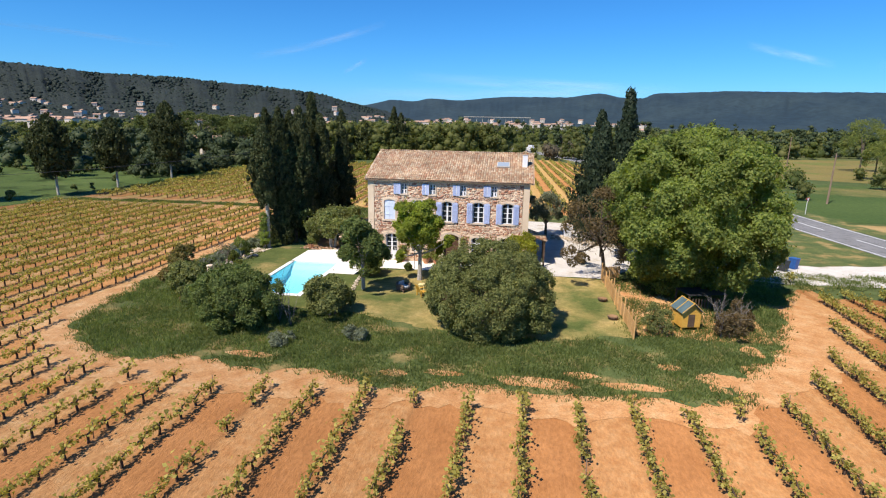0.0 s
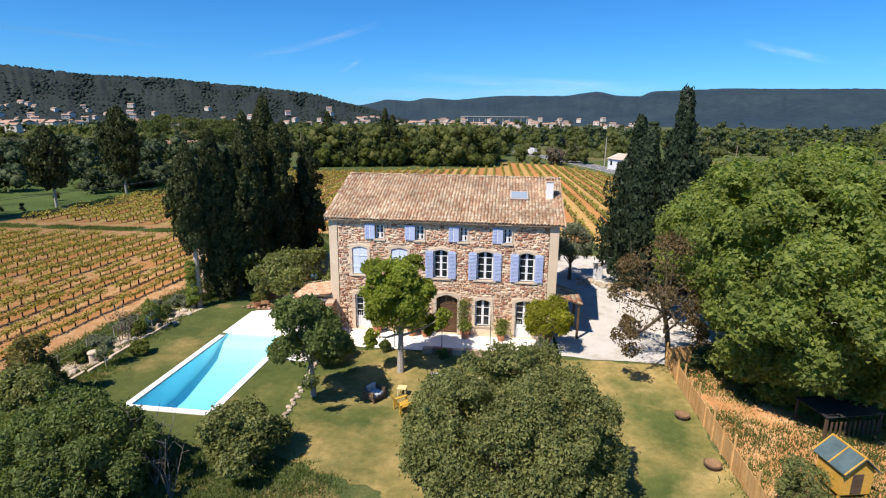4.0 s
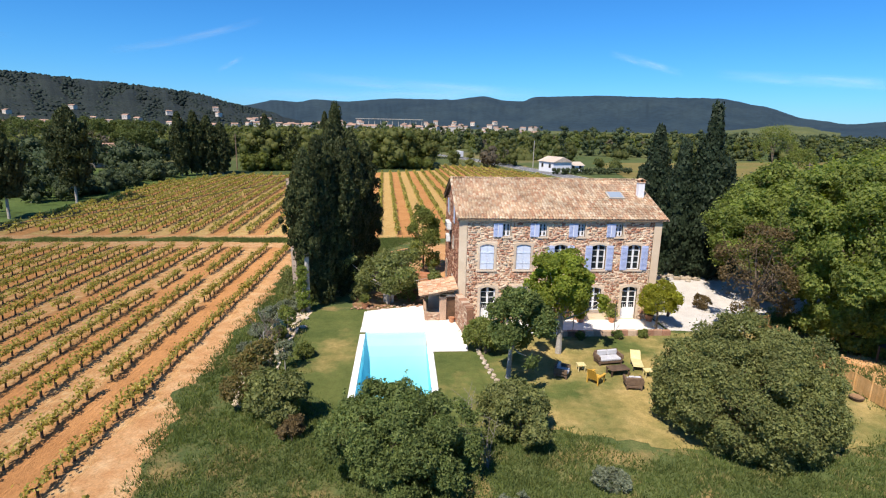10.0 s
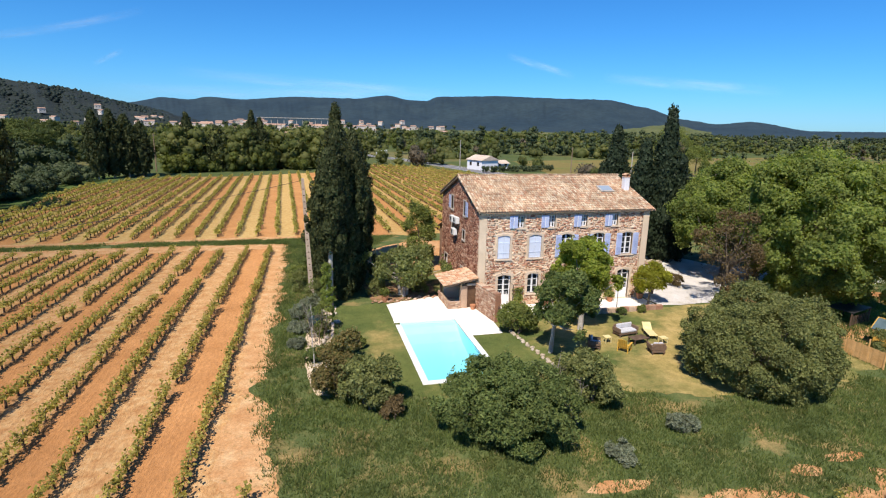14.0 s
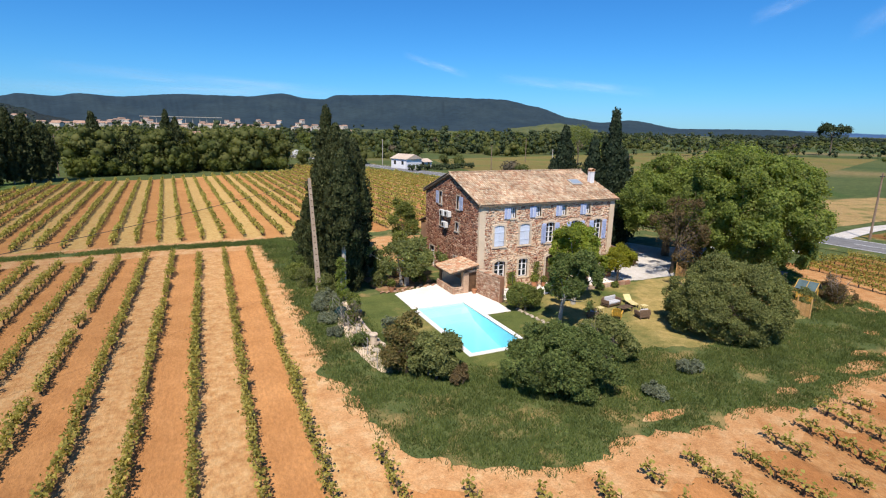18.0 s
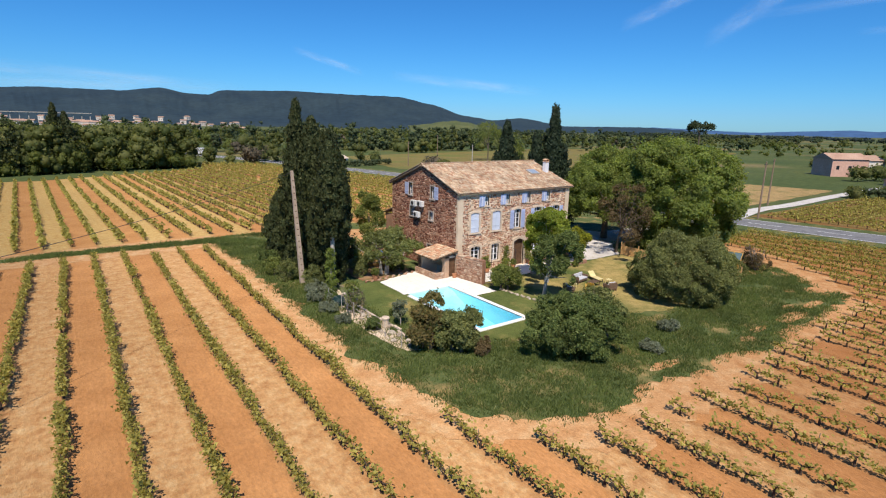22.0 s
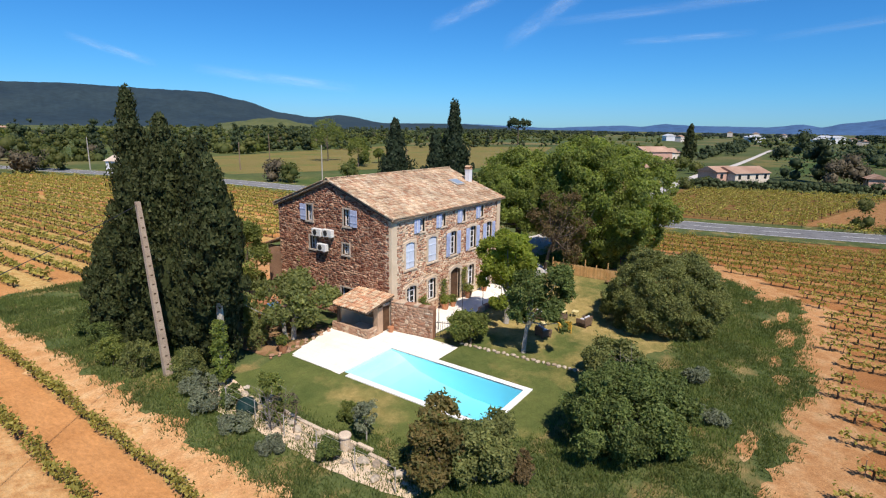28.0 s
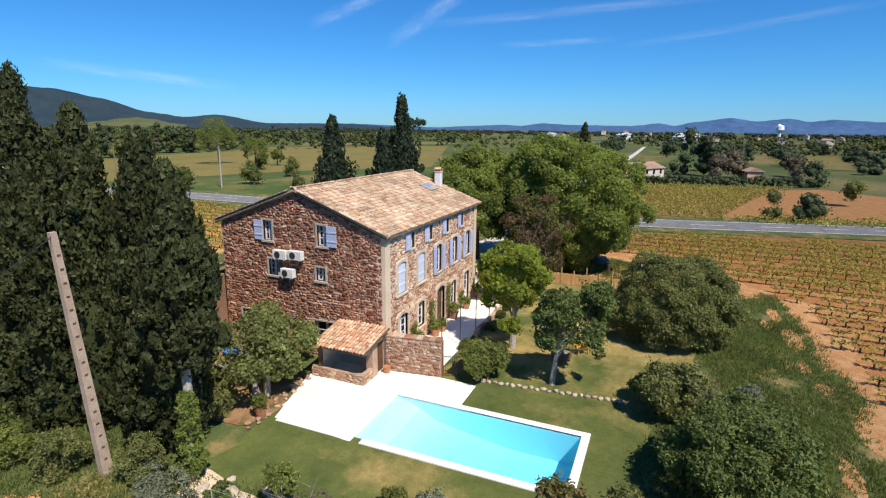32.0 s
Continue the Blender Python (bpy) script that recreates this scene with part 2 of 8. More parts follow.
ground_mix("pasture", ((0.3, (0.045, 0.075, 0.020)), (0.7, (0.066, 0.098, 0.027))), 0.05, (0.15, 0.13, 0.045), 0.04, fine=2.0)
ground_mix("yellow_field", ((0.3, (0.135, 0.115, 0.036)), (0.7, (0.19, 0.15, 0.052))), 0.05, (0.12, 0.13, 0.036), 0.06, fine=2.0)
ground_mix("gravel", ((0.3, (0.43, 0.405, 0.37)), (0.7, (0.56, 0.53, 0.495))), 0.7, (0.36, 0.32, 0.26), 0.5, fine=14, low=0.56, high=0.7)
ground_mix("asphalt", ((0.3, (0.15, 0.15, 0.155)), (0.7, (0.20, 0.20, 0.20))), 0.3, (0.13, 0.13, 0.13), 1.0, fine=20, bump=0.2, distance=0.01)
ground_mix("woodland_floor", ((0.3, (0.030, 0.048, 0.015)), (0.7, (0.055, 0.075, 0.022))), 0.03, (0.08, 0.09, 0.03), 0.02, fine=0.5)
ground_mix("garden_soil", ((0.3, (0.18, 0.10, 0.05)), (0.7, (0.32, 0.20, 0.11))), 1.0, (0.09, 0.10, 0.03), 1.2, fine=14)
pieces("front_stone", ((0.0, (0.34, 0.14, 0.085)), (0.2, (0.52, 0.27, 0.17)), (0.45, (0.72, 0.50, 0.34)), (0.7, (0.84, 0.68, 0.50)), (0.85, (0.66, 0.40, 0.25)), (1.0, (0.40, 0.19, 0.12))), stain=(0.78, 1.12))
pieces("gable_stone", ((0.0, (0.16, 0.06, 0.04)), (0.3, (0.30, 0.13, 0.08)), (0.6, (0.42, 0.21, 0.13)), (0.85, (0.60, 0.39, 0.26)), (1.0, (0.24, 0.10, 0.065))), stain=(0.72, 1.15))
pieces("garden_stone", ((0.0, (0.30, 0.15, 0.09)), (0.4, (0.46, 0.29, 0.19)), (0.7, (0.60, 0.46, 0.33)), (1.0, (0.36, 0.18, 0.11))))
pieces("pale_rock", ((0.0, (0.36, 0.28, 0.20)), (0.5, (0.48, 0.40, 0.30)), (1.0, (0.58, 0.50, 0.40))), fine=8.0)
pieces("roof_tile", ((0.0, (0.42, 0.23, 0.14)), (0.25, (0.50, 0.33, 0.21)), (0.55, (0.57, 0.42, 0.275)), (0.8, (0.64, 0.52, 0.375)), (1.0, (0.36, 0.24, 0.16))), fine=9.0, bump=0.3, stain=(0.72, 1.14), stain_scale=0.7)
pieces("new_tile", ((0.0, (0.50, 0.22, 0.12)), (0.3, (0.60, 0.36, 0.21)), (0.6, (0.68, 0.54, 0.37)), (0.85, (0.60, 0.40, 0.25)), (1.0, (0.52, 0.24, 0.13))), fine=9.0, bump=0.3, stain=(0.8, 1.1))
plain("front_mortar", (0.70, 0.53, 0.37), (0.80, 0.64, 0.47), 1.2, 30.0, 0.95, 0.5, 0.02)
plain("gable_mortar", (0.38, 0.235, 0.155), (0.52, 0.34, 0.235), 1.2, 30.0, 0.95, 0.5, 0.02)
plain("render_coat", (0.64, 0.50, 0.35), (0.72, 0.58, 0.42), 0.8, 20.0, 0.95, 0.2, 0.01, grain=(0.92, 1.05))
plain("plaster_grey", (0.42, 0.36, 0.30), (0.52, 0.45, 0.38), 0.8, 20.0, 0.95, 0.2, 0.01)
plain("dressed_stone", (0.62, 0.49, 0.36), (0.72, 0.59, 0.45), 1.5, 22.0, 0.9, 0.3, 0.01, vary=0.08)
plain("white_paint", (0.76, 0.77, 0.79), (0.82, 0.82, 0.83), 2.0, 14.0, 0.5, 0.05, 0.005, grain=(0.92, 1.05))
plain("blue_shutter", (0.44, 0.50, 0.69), (0.50, 0.56, 0.75), 1.3, 18.0, 0.55, 0.1, 0.005, vary=0.06, grain=(0.92, 1.05))
plain("pale_shutter", (0.62, 0.69, 0.82), (0.67, 0.74, 0.86), 1.3, 18.0, 0.55, 0.1, 0.005, vary=0.04, grain=(0.92, 1.05))
plain("brown_door", (0.10, 0.055, 0.03), (0.16, 0.09, 0.05), 3.0, 30.0, 0.6, 0.2, 0.01)
plain("dark_wood", (0.085, 0.055, 0.035), (0.15, 0.10, 0.065), 2.0, 30.0, 0.7, 0.3, 0.01, vary=0.12)
plain("fence_wood", (0.58, 0.33, 0.12), (0.68, 0.42, 0.18), 2.0, 25.0, 0.8, 0.3, 0.01, vary=0.15)
plain("shed_wood", (0.62, 0.34, 0.055), (0.72, 0.42, 0.085), 2.0, 25.0, 0.6, 0.2, 0.01, vary=0.08)
plain("shed_roof", (0.075, 0.12, 0.13), (0.11, 0.165, 0.175), 2.0, 25.0, 0.7, 0.2, 0.01)
plain("yellow_plastic", (0.66, 0.36, 0.05), (0.72, 0.43, 0.07), 2.0, 25.0, 0.45, 0.05, 0.005)
plain("pale_yellow", (0.70, 0.58, 0.26), (0.76, 0.65, 0.34), 2.0, 25.0, 0.6, 0.05, 0.005)
plain("cushion", (0.50, 0.50, 0.52), (0.60, 0.60, 0.62), 3.0, 40.0, 0.95, 0.2, 0.01)
plain("rattan", (0.14, 0.09, 0.06), (0.21, 0.14, 0.09), 8.0, 60.0, 0.8, 0.5, 0.01)
plain("pale_paving", (0.84, 0.79, 0.70), (0.88, 0.84, 0.77), 0.8, 12.0, 0.85, 0.15, 0.006, vary=0.02, grain=(0.92, 1.05))
plain("coping", (0.86, 0.84, 0.79), (0.89, 0.87, 0.83), 0.9, 14.0, 0.8, 0.1, 0.005, vary=0.03, grain=(0.92, 1.05))


def liner(name):
    """Turquoise liner, paler towards the shallow end: the look of thinner water is painted into it."""
    k = Nodes(name)
    sep = k.n("SeparateXYZ")
    k.link(k.place(), sep.inputs[0])
    at = k.math("DIVIDE", k.math("SUBTRACT", k.math("ADD", sep.outputs[1], k.math("MULTIPLY", k.noise(0.5, 2.0), 1.2)), 33.5), 8.0)
    k.done(k.ramp(at, (0.0, (0.34, 0.72, 0.85)), (0.55, (0.44, 0.79, 0.88)), (0.95, (0.66, 0.87, 0.91))), 0.6, 0.0, 0.3)


liner("pool_liner")
# Pale colour for the shallow end; the water's lesser depth is painted in.
plain("pool_step", (0.70, 0.88, 0.92), (0.76, 0.91, 0.94), 0.3, 0.8, 0.6, 0.0, grain=(0.92, 1.05))
plain("concrete", (0.40, 0.37, 0.32), (0.50, 0.46, 0.40), 1.5, 20.0, 0.9, 0.3, 0.01)
plain("pole_concrete", (0.40, 0.31, 0.235), (0.52, 0.42, 0.33), 1.5, 20.0, 0.9, 0.3, 0.01)
plain("wood_pole", (0.22, 0.15, 0.10), (0.32, 0.23, 0.16), 1.5, 25.0, 0.9, 0.3, 0.01)
plain("bark", (0.10, 0.075, 0.05), (0.20, 0.16, 0.12), 2.5, 12.0, 0.95, 0.8, 0.04)
plain("pale_bark", (0.34, 0.31, 0.26), (0.50, 0.46, 0.40), 2.5, 12.0, 0.95, 0.6, 0.03)
plain("grey_twig", (0.17, 0.145, 0.12), (0.26, 0.23, 0.195), 3.0, 20.0, 0.9, 0.3, 0.01)
plain("vine_wood", (0.060, 0.040, 0.028), (0.11, 0.075, 0.05), 4.0, 20.0, 0.95, 0.6, 0.02)
plain("white_metal", (0.74, 0.74, 0.72), (0.80, 0.80, 0.78), 2.0, 20.0, 0.45, 0.05, 0.004)
plain("dark_metal", (0.035, 0.035, 0.037), (0.06, 0.06, 0.06), 2.0, 20.0, 0.5, 0.1, 0.004)
plain("road_paint", (0.70, 0.70, 0.68), (0.78, 0.78, 0.76), 1.0, 10.0, 0.7, 0.05, 0.003)
plain("terracotta", (0.42, 0.18, 0.09), (0.52, 0.25, 0.13), 3.0, 20.0, 0.8, 0.2, 0.01)
plain("blue_cloth", (0.06, 0.22, 0.55), (0.10, 0.32, 0.68), 2.0, 20.0, 0.8, 0.1, 0.01)
plain("far_wall", (0.60, 0.52, 0.42), (0.72, 0.65, 0.55), 0.08, 2.0, 0.9, 0.0, vary=0.12)
plain("cream_wall", (0.56, 0.50, 0.43), (0.66, 0.60, 0.52), 0.08, 2.0, 0.9, 0.0, vary=0.12)
plain("far_roof", (0.38, 0.23, 0.16), (0.48, 0.32, 0.23), 0.2, 3.0, 0.9, 0.2, 0.05, vary=0.15)
plain("pale_roof", (0.50, 0.40, 0.31), (0.60, 0.50, 0.40), 0.2, 3.0, 0.9, 0.2, 0.05, vary=0.15)
plain("pink_wall", (0.58, 0.34, 0.25), (0.66, 0.42, 0.32), 0.2, 3.0, 0.9, 0.1, 0.02)
ground_mix("stubble", ((0.3, (0.25, 0.17, 0.07)), (0.7, (0.36, 0.25, 0.11))), 0.2, (0.17, 0.15, 0.05), 0.3, fine=4.0)
plain("van_paint", (0.76, 0.77, 0.78), (0.80, 0.80, 0.80), 1.0, 10.0, 0.3, 0.0)
plain("rubber", (0.02, 0.02, 0.02), (0.03, 0.03, 0.03), 3.0, 20.0, 0.8, 0.1, 0.01)
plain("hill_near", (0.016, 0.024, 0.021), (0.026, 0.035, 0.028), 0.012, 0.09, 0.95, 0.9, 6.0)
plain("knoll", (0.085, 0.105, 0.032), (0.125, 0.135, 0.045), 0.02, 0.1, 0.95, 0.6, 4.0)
# Haze of the distance is put into the blue of the next two colours.
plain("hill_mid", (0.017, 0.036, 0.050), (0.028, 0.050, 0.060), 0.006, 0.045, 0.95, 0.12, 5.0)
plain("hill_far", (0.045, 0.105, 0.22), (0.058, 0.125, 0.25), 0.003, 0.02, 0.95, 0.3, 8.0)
foliage("vine_leaf", (0.225, 0.21, 0.044), (0.49, 0.43, 0.125), 0.3, 1.5)
foliage("cypress_leaf", (0.027, 0.042, 0.016), (0.095, 0.105, 0.041), 0.15, 0.5)
foliage("conifer_leaf", (0.019, 0.034, 0.019), (0.052, 0.071, 0.036), 0.12, 0.8)
foliage("bay_leaf", (0.103, 0.130, 0.044), (0.270, 0.278, 0.099), 0.25, 0.9)
foliage("laurel_leaf", (0.076, 0.114, 0.035), (0.199, 0.240, 0.075), 0.25, 0.9)
foliage("lime_leaf", (0.136, 0.188, 0.053), (0.332, 0.378, 0.104), 0.4, 0.5)
foliage("plane_leaf", (0.158, 0.210, 0.037), (0.375, 0.413, 0.082), 0.4, 0.8)
foliage("fig_leaf", (0.135, 0.165, 0.062), (0.31, 0.33, 0.125), 0.35, 0.8)
foliage("young_leaf", (0.122, 0.161, 0.044), (0.288, 0.311, 0.093), 0.35, 0.8)
foliage("brown_leaf", (0.096, 0.074, 0.038), (0.205, 0.147, 0.070), 0.25, 0.8)
foliage("yellow_leaf", (0.204, 0.228, 0.026), (0.396, 0.384, 0.060), 0.4, 0.8)
foliage("grey_leaf", (0.12, 0.145, 0.085), (0.26, 0.28, 0.19), 0.2, 0.8)
foliage("photinia_leaf", (0.11, 0.12, 0.04), (0.27, 0.20, 0.08), 0.3, 0.6)
foliage("grass_blade", (0.075, 0.119, 0.035), (0.205, 0.237, 0.073), 0.3, 0.35)
foliage("dry_blade", (0.30, 0.26, 0.11), (0.44, 0.40, 0.18), 0.3, 0.5)
foliage("wood_leaf", (0.081, 0.109, 0.032), (0.206, 0.212, 0.072), 0.35, 0.02)
foliage("spring_leaf", (0.095, 0.123, 0.032), (0.213, 0.238, 0.067), 0.4, 0.02)
foliage("ridge_leaf", (0.020, 0.031, 0.024), (0.032, 0.044, 0.032), 0.1, 0.01)
foliage("slope_leaf", (0.035, 0.058, 0.030), (0.085, 0.105, 0.046), 0.15, 0.01)
foliage("pine_leaf", (0.058, 0.085, 0.022), (0.135, 0.155, 0.044), 0.15, 0.05)
foliage("scrub_leaf", (0.043, 0.061, 0.019), (0.128, 0.140, 0.047), 0.25, 0.03)
foliage("russet_leaf", (0.075, 0.068, 0.045), (0.16, 0.13, 0.085), 0.15, 0.05)
foliage("wood_dark", (0.033, 0.052, 0.022), (0.079, 0.098, 0.042), 0.1, 0.03)


def glass(name, tint=(0.02, 0.025, 0.03)):
    k = Nodes(name)
    k.done(tint, 0.06, 0.0, 0.6)
    return k.m


glass("window_glass")
plain("composter_plastic", (0.012, 0.034, 0.030), (0.018, 0.046, 0.040), 3.0, 20.0, 0.4, 0.05, 0.004)
plain("blue_bin_plastic", (0.03, 0.10, 0.32), (0.04, 0.13, 0.38), 3.0, 20.0, 0.4, 0.05, 0.004)
plain("grey_bin_plastic", (0.05, 0.055, 0.055), (0.075, 0.08, 0.08), 3.0, 20.0, 0.4, 0.05, 0.004)
plain("sign_red", (0.42, 0.02, 0.02), (0.48, 0.03, 0.03), 3.0, 20.0, 0.4, 0.0)
ground_mix("pale_sand", ((0.3, (0.50, 0.38, 0.26)), (0.7, (0.66, 0.54, 0.40))), 1.2, (0.30, 0.20, 0.11), 1.1, fine=18, low=0.6, high=0.72)
# Lifted grey-blue base imitates the sky mirrored in the roof light.
glass("skylight_glass", (0.30, 0.36, 0.42))


def water(name):
    k = Nodes(name)
    tr = k.n("BsdfTransparent")
    tr.inputs[0].default_value = (0.72, 0.96, 1.0, 1.0)
    gl = k.n("BsdfGlossy")
    gl.inputs["Roughness"].default_value = 0.03
    bp = k.n("Bump")
    bp.inputs["Strength"].default_value, bp.inputs["Distance"].default_value = 0.08, 0.03
    k.link(k.noise(2.2, 3.0), bp.inputs["Height"])
    fr = k.n("Fresnel")
    fr.inputs[0].default_value = 1.33
    mx = k.n("MixShader")
    for s in (gl.inputs["Normal"], fr.inputs["Normal"]):
        k.link(bp.outputs[0], s)
    k.link(fr.outputs[0], mx.inputs[0])
    k.link(tr.outputs[0], mx.inputs[1])
    k.link(gl.outputs[0], mx.inputs[2])
    k.link(mx.outputs[0], k.out.inputs[0])


water("pool_water")


def cloud(name):
    """Thin ice cloud, dense along the middle of its streak and torn by fine fibres."""
    k = Nodes(name)
    uv = k.n("UVMap").outputs[0]
    sep = k.n("SeparateXYZ")
    k.link(uv, sep.inputs[0])
    edge = []
    for i in (0, 1):
        t = k.math("SUBTRACT", 1.0, k.math("ABSOLUTE", k.math("SUBTRACT", k.math("MULTIPLY", sep.outputs[i], 2.0), 1.0)))
        edge.append(k.math("SMOOTH_MIN", k.math("MULTIPLY", t, 1.6), 1.0, 0.4))
    mp = k.n("Mapping")
    k.link(uv, mp.inputs["Vector"])
    mp.inputs["Scale"].default_value = (2.2, 1.3, 1.0)
    mp.inputs["Rotation"].default_value = (0, 0, 0.12)
    ns = k.n("TexNoise")
    ns.inputs["Scale"].default_value, ns.inputs["Detail"].default_value, ns.inputs["Roughness"].default_value = 1.6, 7.0, 0.62
    k.link(mp.outputs[0], ns.inputs["Vector"])
    dens = k.ramp(ns.outputs[0], (0.30, 0.0), (0.80, 1.0))
    a = k.math("MULTIPLY", k.math("MULTIPLY", k.math("MULTIPLY", edge[0], edge[1]), edge[1]), dens)
    tr = k.n("BsdfTransparent")
    mx = k.n("MixShader")
    k.done((0.80, 0.87, 0.92), 1.0, 0.0, 0.0)
    k.link(k.math("MULTIPLY", a, 0.28), mx.inputs[0])
    k.link(tr.outputs[0], mx.inputs[1])
    k.link(k.b.outputs[0], mx.inputs[2])
    k.link(mx.outputs[0], k.out.inputs[0])


cloud("ice_cloud")

# ---- building helpers ----
def mesh_np(name, verts, faces, mat_names, index=None):
    """A mesh from an array of corners and arrays of faces that all have the same number of corners each."""
    me = bpy.data.meshes.new(name)
    verts = np.asarray(verts, np.float32).reshape(-1, 3)
    faces = [np.asarray(f, np.int32) for f in faces if len(f)]
    me.vertices.add(len(verts))
    me.vertices.foreach_set("co", verts.ravel())
    loops = np.concatenate([f.ravel() for f in faces])
    sizes = np.concatenate([np.full(len(f), f.shape[1], np.int32) for f in faces])
    me.loops.add(len(loops))
    me.loops.foreach_set("vertex_index", loops)
    me.polygons.add(len(sizes))
    me.polygons.foreach_set("loop_start", np.concatenate([[0], np.cumsum(sizes)[:-1]]).astype(np.int32))
    me.polygons.foreach_set("loop_total", sizes)
    for m in mat_names:
        me.materials.append(MATS[m])
    if index is not None:
        me.polygons.foreach_set("material_index", np.asarray(index, np.int32))
    me.update(calc_edges=True)
    return me


def part(name, bm, material, parent=None, label="", bevel=0.0):
    """Links a bmesh, or a mesh, as one object, under its thing if there is one."""
    if isinstance(bm, bmesh.types.BMesh):
        if bevel:
            bmesh.ops.bevel(bm, geom=bm.edges[:], offset=bevel, segments=1, affect="EDGES", clamp_overlap=True)
        me = bpy.data.meshes.new(name)
        bm.to_mesh(me)
        bm.free()
        for m in material.split():
            me.materials.append(MATS[m])
    else:
        me = bm
    ob = new(name, me)
    ob.parent = parent
    if label:
        ob["label"] = label
    return ob


def thing(name, label, category, at=(0, 0, 0), turn=0.0, group="", kind=""):
    ob = new(name)
    ob.empty_display_size = 0.2
    ob.matrix_basis = pose(*at, 0, 0, turn)
    return tagged(ob, label, category, group, kind)


def box(x0, x1, y0, y1, z0, z1, bm=None):
    bm = bm or bmesh.new()
    v = [bm.verts.new((x, y, z)) for z in (z0, z1) for x, y in ((x0, y0), (x1, y0), (x1, y1), (x0, y1))]
    for f in ((3, 2, 1, 0), (4, 5, 6, 7), (0, 1, 5, 4), (1, 2, 6, 5), (2, 3, 7, 6), (3, 0, 4, 7)):
        bm.faces.new([v[i] for i in f])
    return bm


def prism(outline, z0, z1, bm=None):
    """An upright solid over an outline that runs anticlockwise."""
    bm = bm or bmesh.new()
    lo = [bm.verts.new((x, y, z0)) for x, y in outline]
    hi = [bm.verts.new((x, y, z1)) for x, y in outline]
    bm.faces.new(lo[::-1])
    bm.faces.new(hi)
    for i in range(len(lo)):
        j = (i + 1) % len(lo)
        bm.faces.new((lo[i], lo[j], hi[j], hi[i]))
    return bm


def tube(points, radii, sides=7, bm=None):
    """A tapered limb along several points."""
    bm = bm or bmesh.new()
    rings = []
    pts = [Vector(p) for p in points]
    for i, (p, r) in enumerate(zip(pts, radii)):
        d = (pts[min(i + 1, len(pts) - 1)] - pts[max(i - 1, 0)]).normalized()
        a = d.orthogonal().normalized()
        b = d.cross(a)
        rings.append([bm.verts.new(p + (a * math.cos(t) + b * math.sin(t)) * r) for t in (2 * math.pi * k / sides for k in range(sides))])
    for lo, hi in zip(rings, rings[1:]):
        for k in range(sides):
            bm.faces.new((lo[k], lo[(k + 1) % sides], hi[(k + 1) % sides], hi[k]))
    bm.faces.new(rings[0][::-1])
    bm.faces.new(rings[-1])
    return bm


def wavy(outline, step=1.2, amount=0.3, seed=0.0):
    """The outline cut into short pieces with an uneven edge."""
    pts = []
    for (x0, y0), (x1, y1) in zip(outline, outline[1:] + outline[:1]):
        n = max(1, int(math.hypot(x1 - x0, y1 - y0) / step))
        for i in range(n):
            x, y = x0 + (x1 - x0) * i / n, y0 + (y1 - y0) * i / n
            d = noise.noise_vector((x * 0.45, y * 0.45, seed)) * amount + noise.noise_vector((x * 1.7, y * 1.7, seed)) * amount * 0.6
            pts.append((x + d.x, y + d.y))
    return pts


def sheet(name, outline, z, material, label, category="ground", holes=(), kind="structure"):
    """A level piece of ground with an outline and holes in it."""
    bm = bmesh.new()
    edges = []
    for loop in (outline, *holes):
        vs = [bm.verts.new((x, y, z)) for x, y in loop]
        edges += [bm.edges.new((a, b)) for a, b in zip(vs, vs[1:] + vs[:1])]
    bmesh.ops.triangle_fill(bm, edges=edges, use_beauty=True, normal=(0, 0, 1))
    for f in bm.faces:
        if f.normal.z < 0:
            f.normal_flip()
    return tagged(part(name, bm, material), label, category, kind=kind)


def leaves(points, out, size, rng, aspect=0.55, loose=0.8):
    """Corners and faces of many small leaves round the points, facing roughly outwards."""
    n = len(points)
    nrm = out + rng.normal(size=(n, 3)) * loose
    nrm /= np.linalg.norm(nrm, axis=1, keepdims=True) + 1e-9
    a = np.cross(nrm, rng.normal(size=(n, 3)))
    a /= np.linalg.norm(a, axis=1, keepdims=True) + 1e-9
    b = np.cross(nrm, a)
    s = (size * rng.uniform(0.65, 1.35, n))[:, None]
    fold = nrm * s * 0.15
    v = np.stack([points - a * s, points + b * s * aspect + fold, points + a * s, points - b * s * aspect + fold], 1)
    return v.reshape(-1, 3), np.arange(4 * n).reshape(-1, 4)


def blades(points, out, size, rng, aspect=0.55, loose=0.8):
    """The same with three-cornered leaves, for dense crowns."""
    v, f = leaves(points, out, size, rng, aspect * 1.7, loose)
    return v.reshape(-1, 4, 3)[:, :3].reshape(-1, 3), np.arange(3 * len(f)).reshape(-1, 3)


def clumps_on(rng, centre, radii, n, r, low=-0.6, jitter=0.12):
    """Clump centres spread over an ellipsoid, with their radii."""
    i = np.arange(n) + 0.5
    z = 1 - (1 - low) * i / n
    t = i * 2.399963 + rng.uniform(0, 6)
    s = np.sqrt(np.maximum(0, 1 - z * z))
    d = np.stack([s * np.cos(t), s * np.sin(t), z], 1)
    d *= 1 + rng.normal(size=(n, 1)) * jitter
    return np.asarray(centre) + d * (np.asarray(radii) - r * 0.75), r * rng.uniform(0.55, 1.4, n)


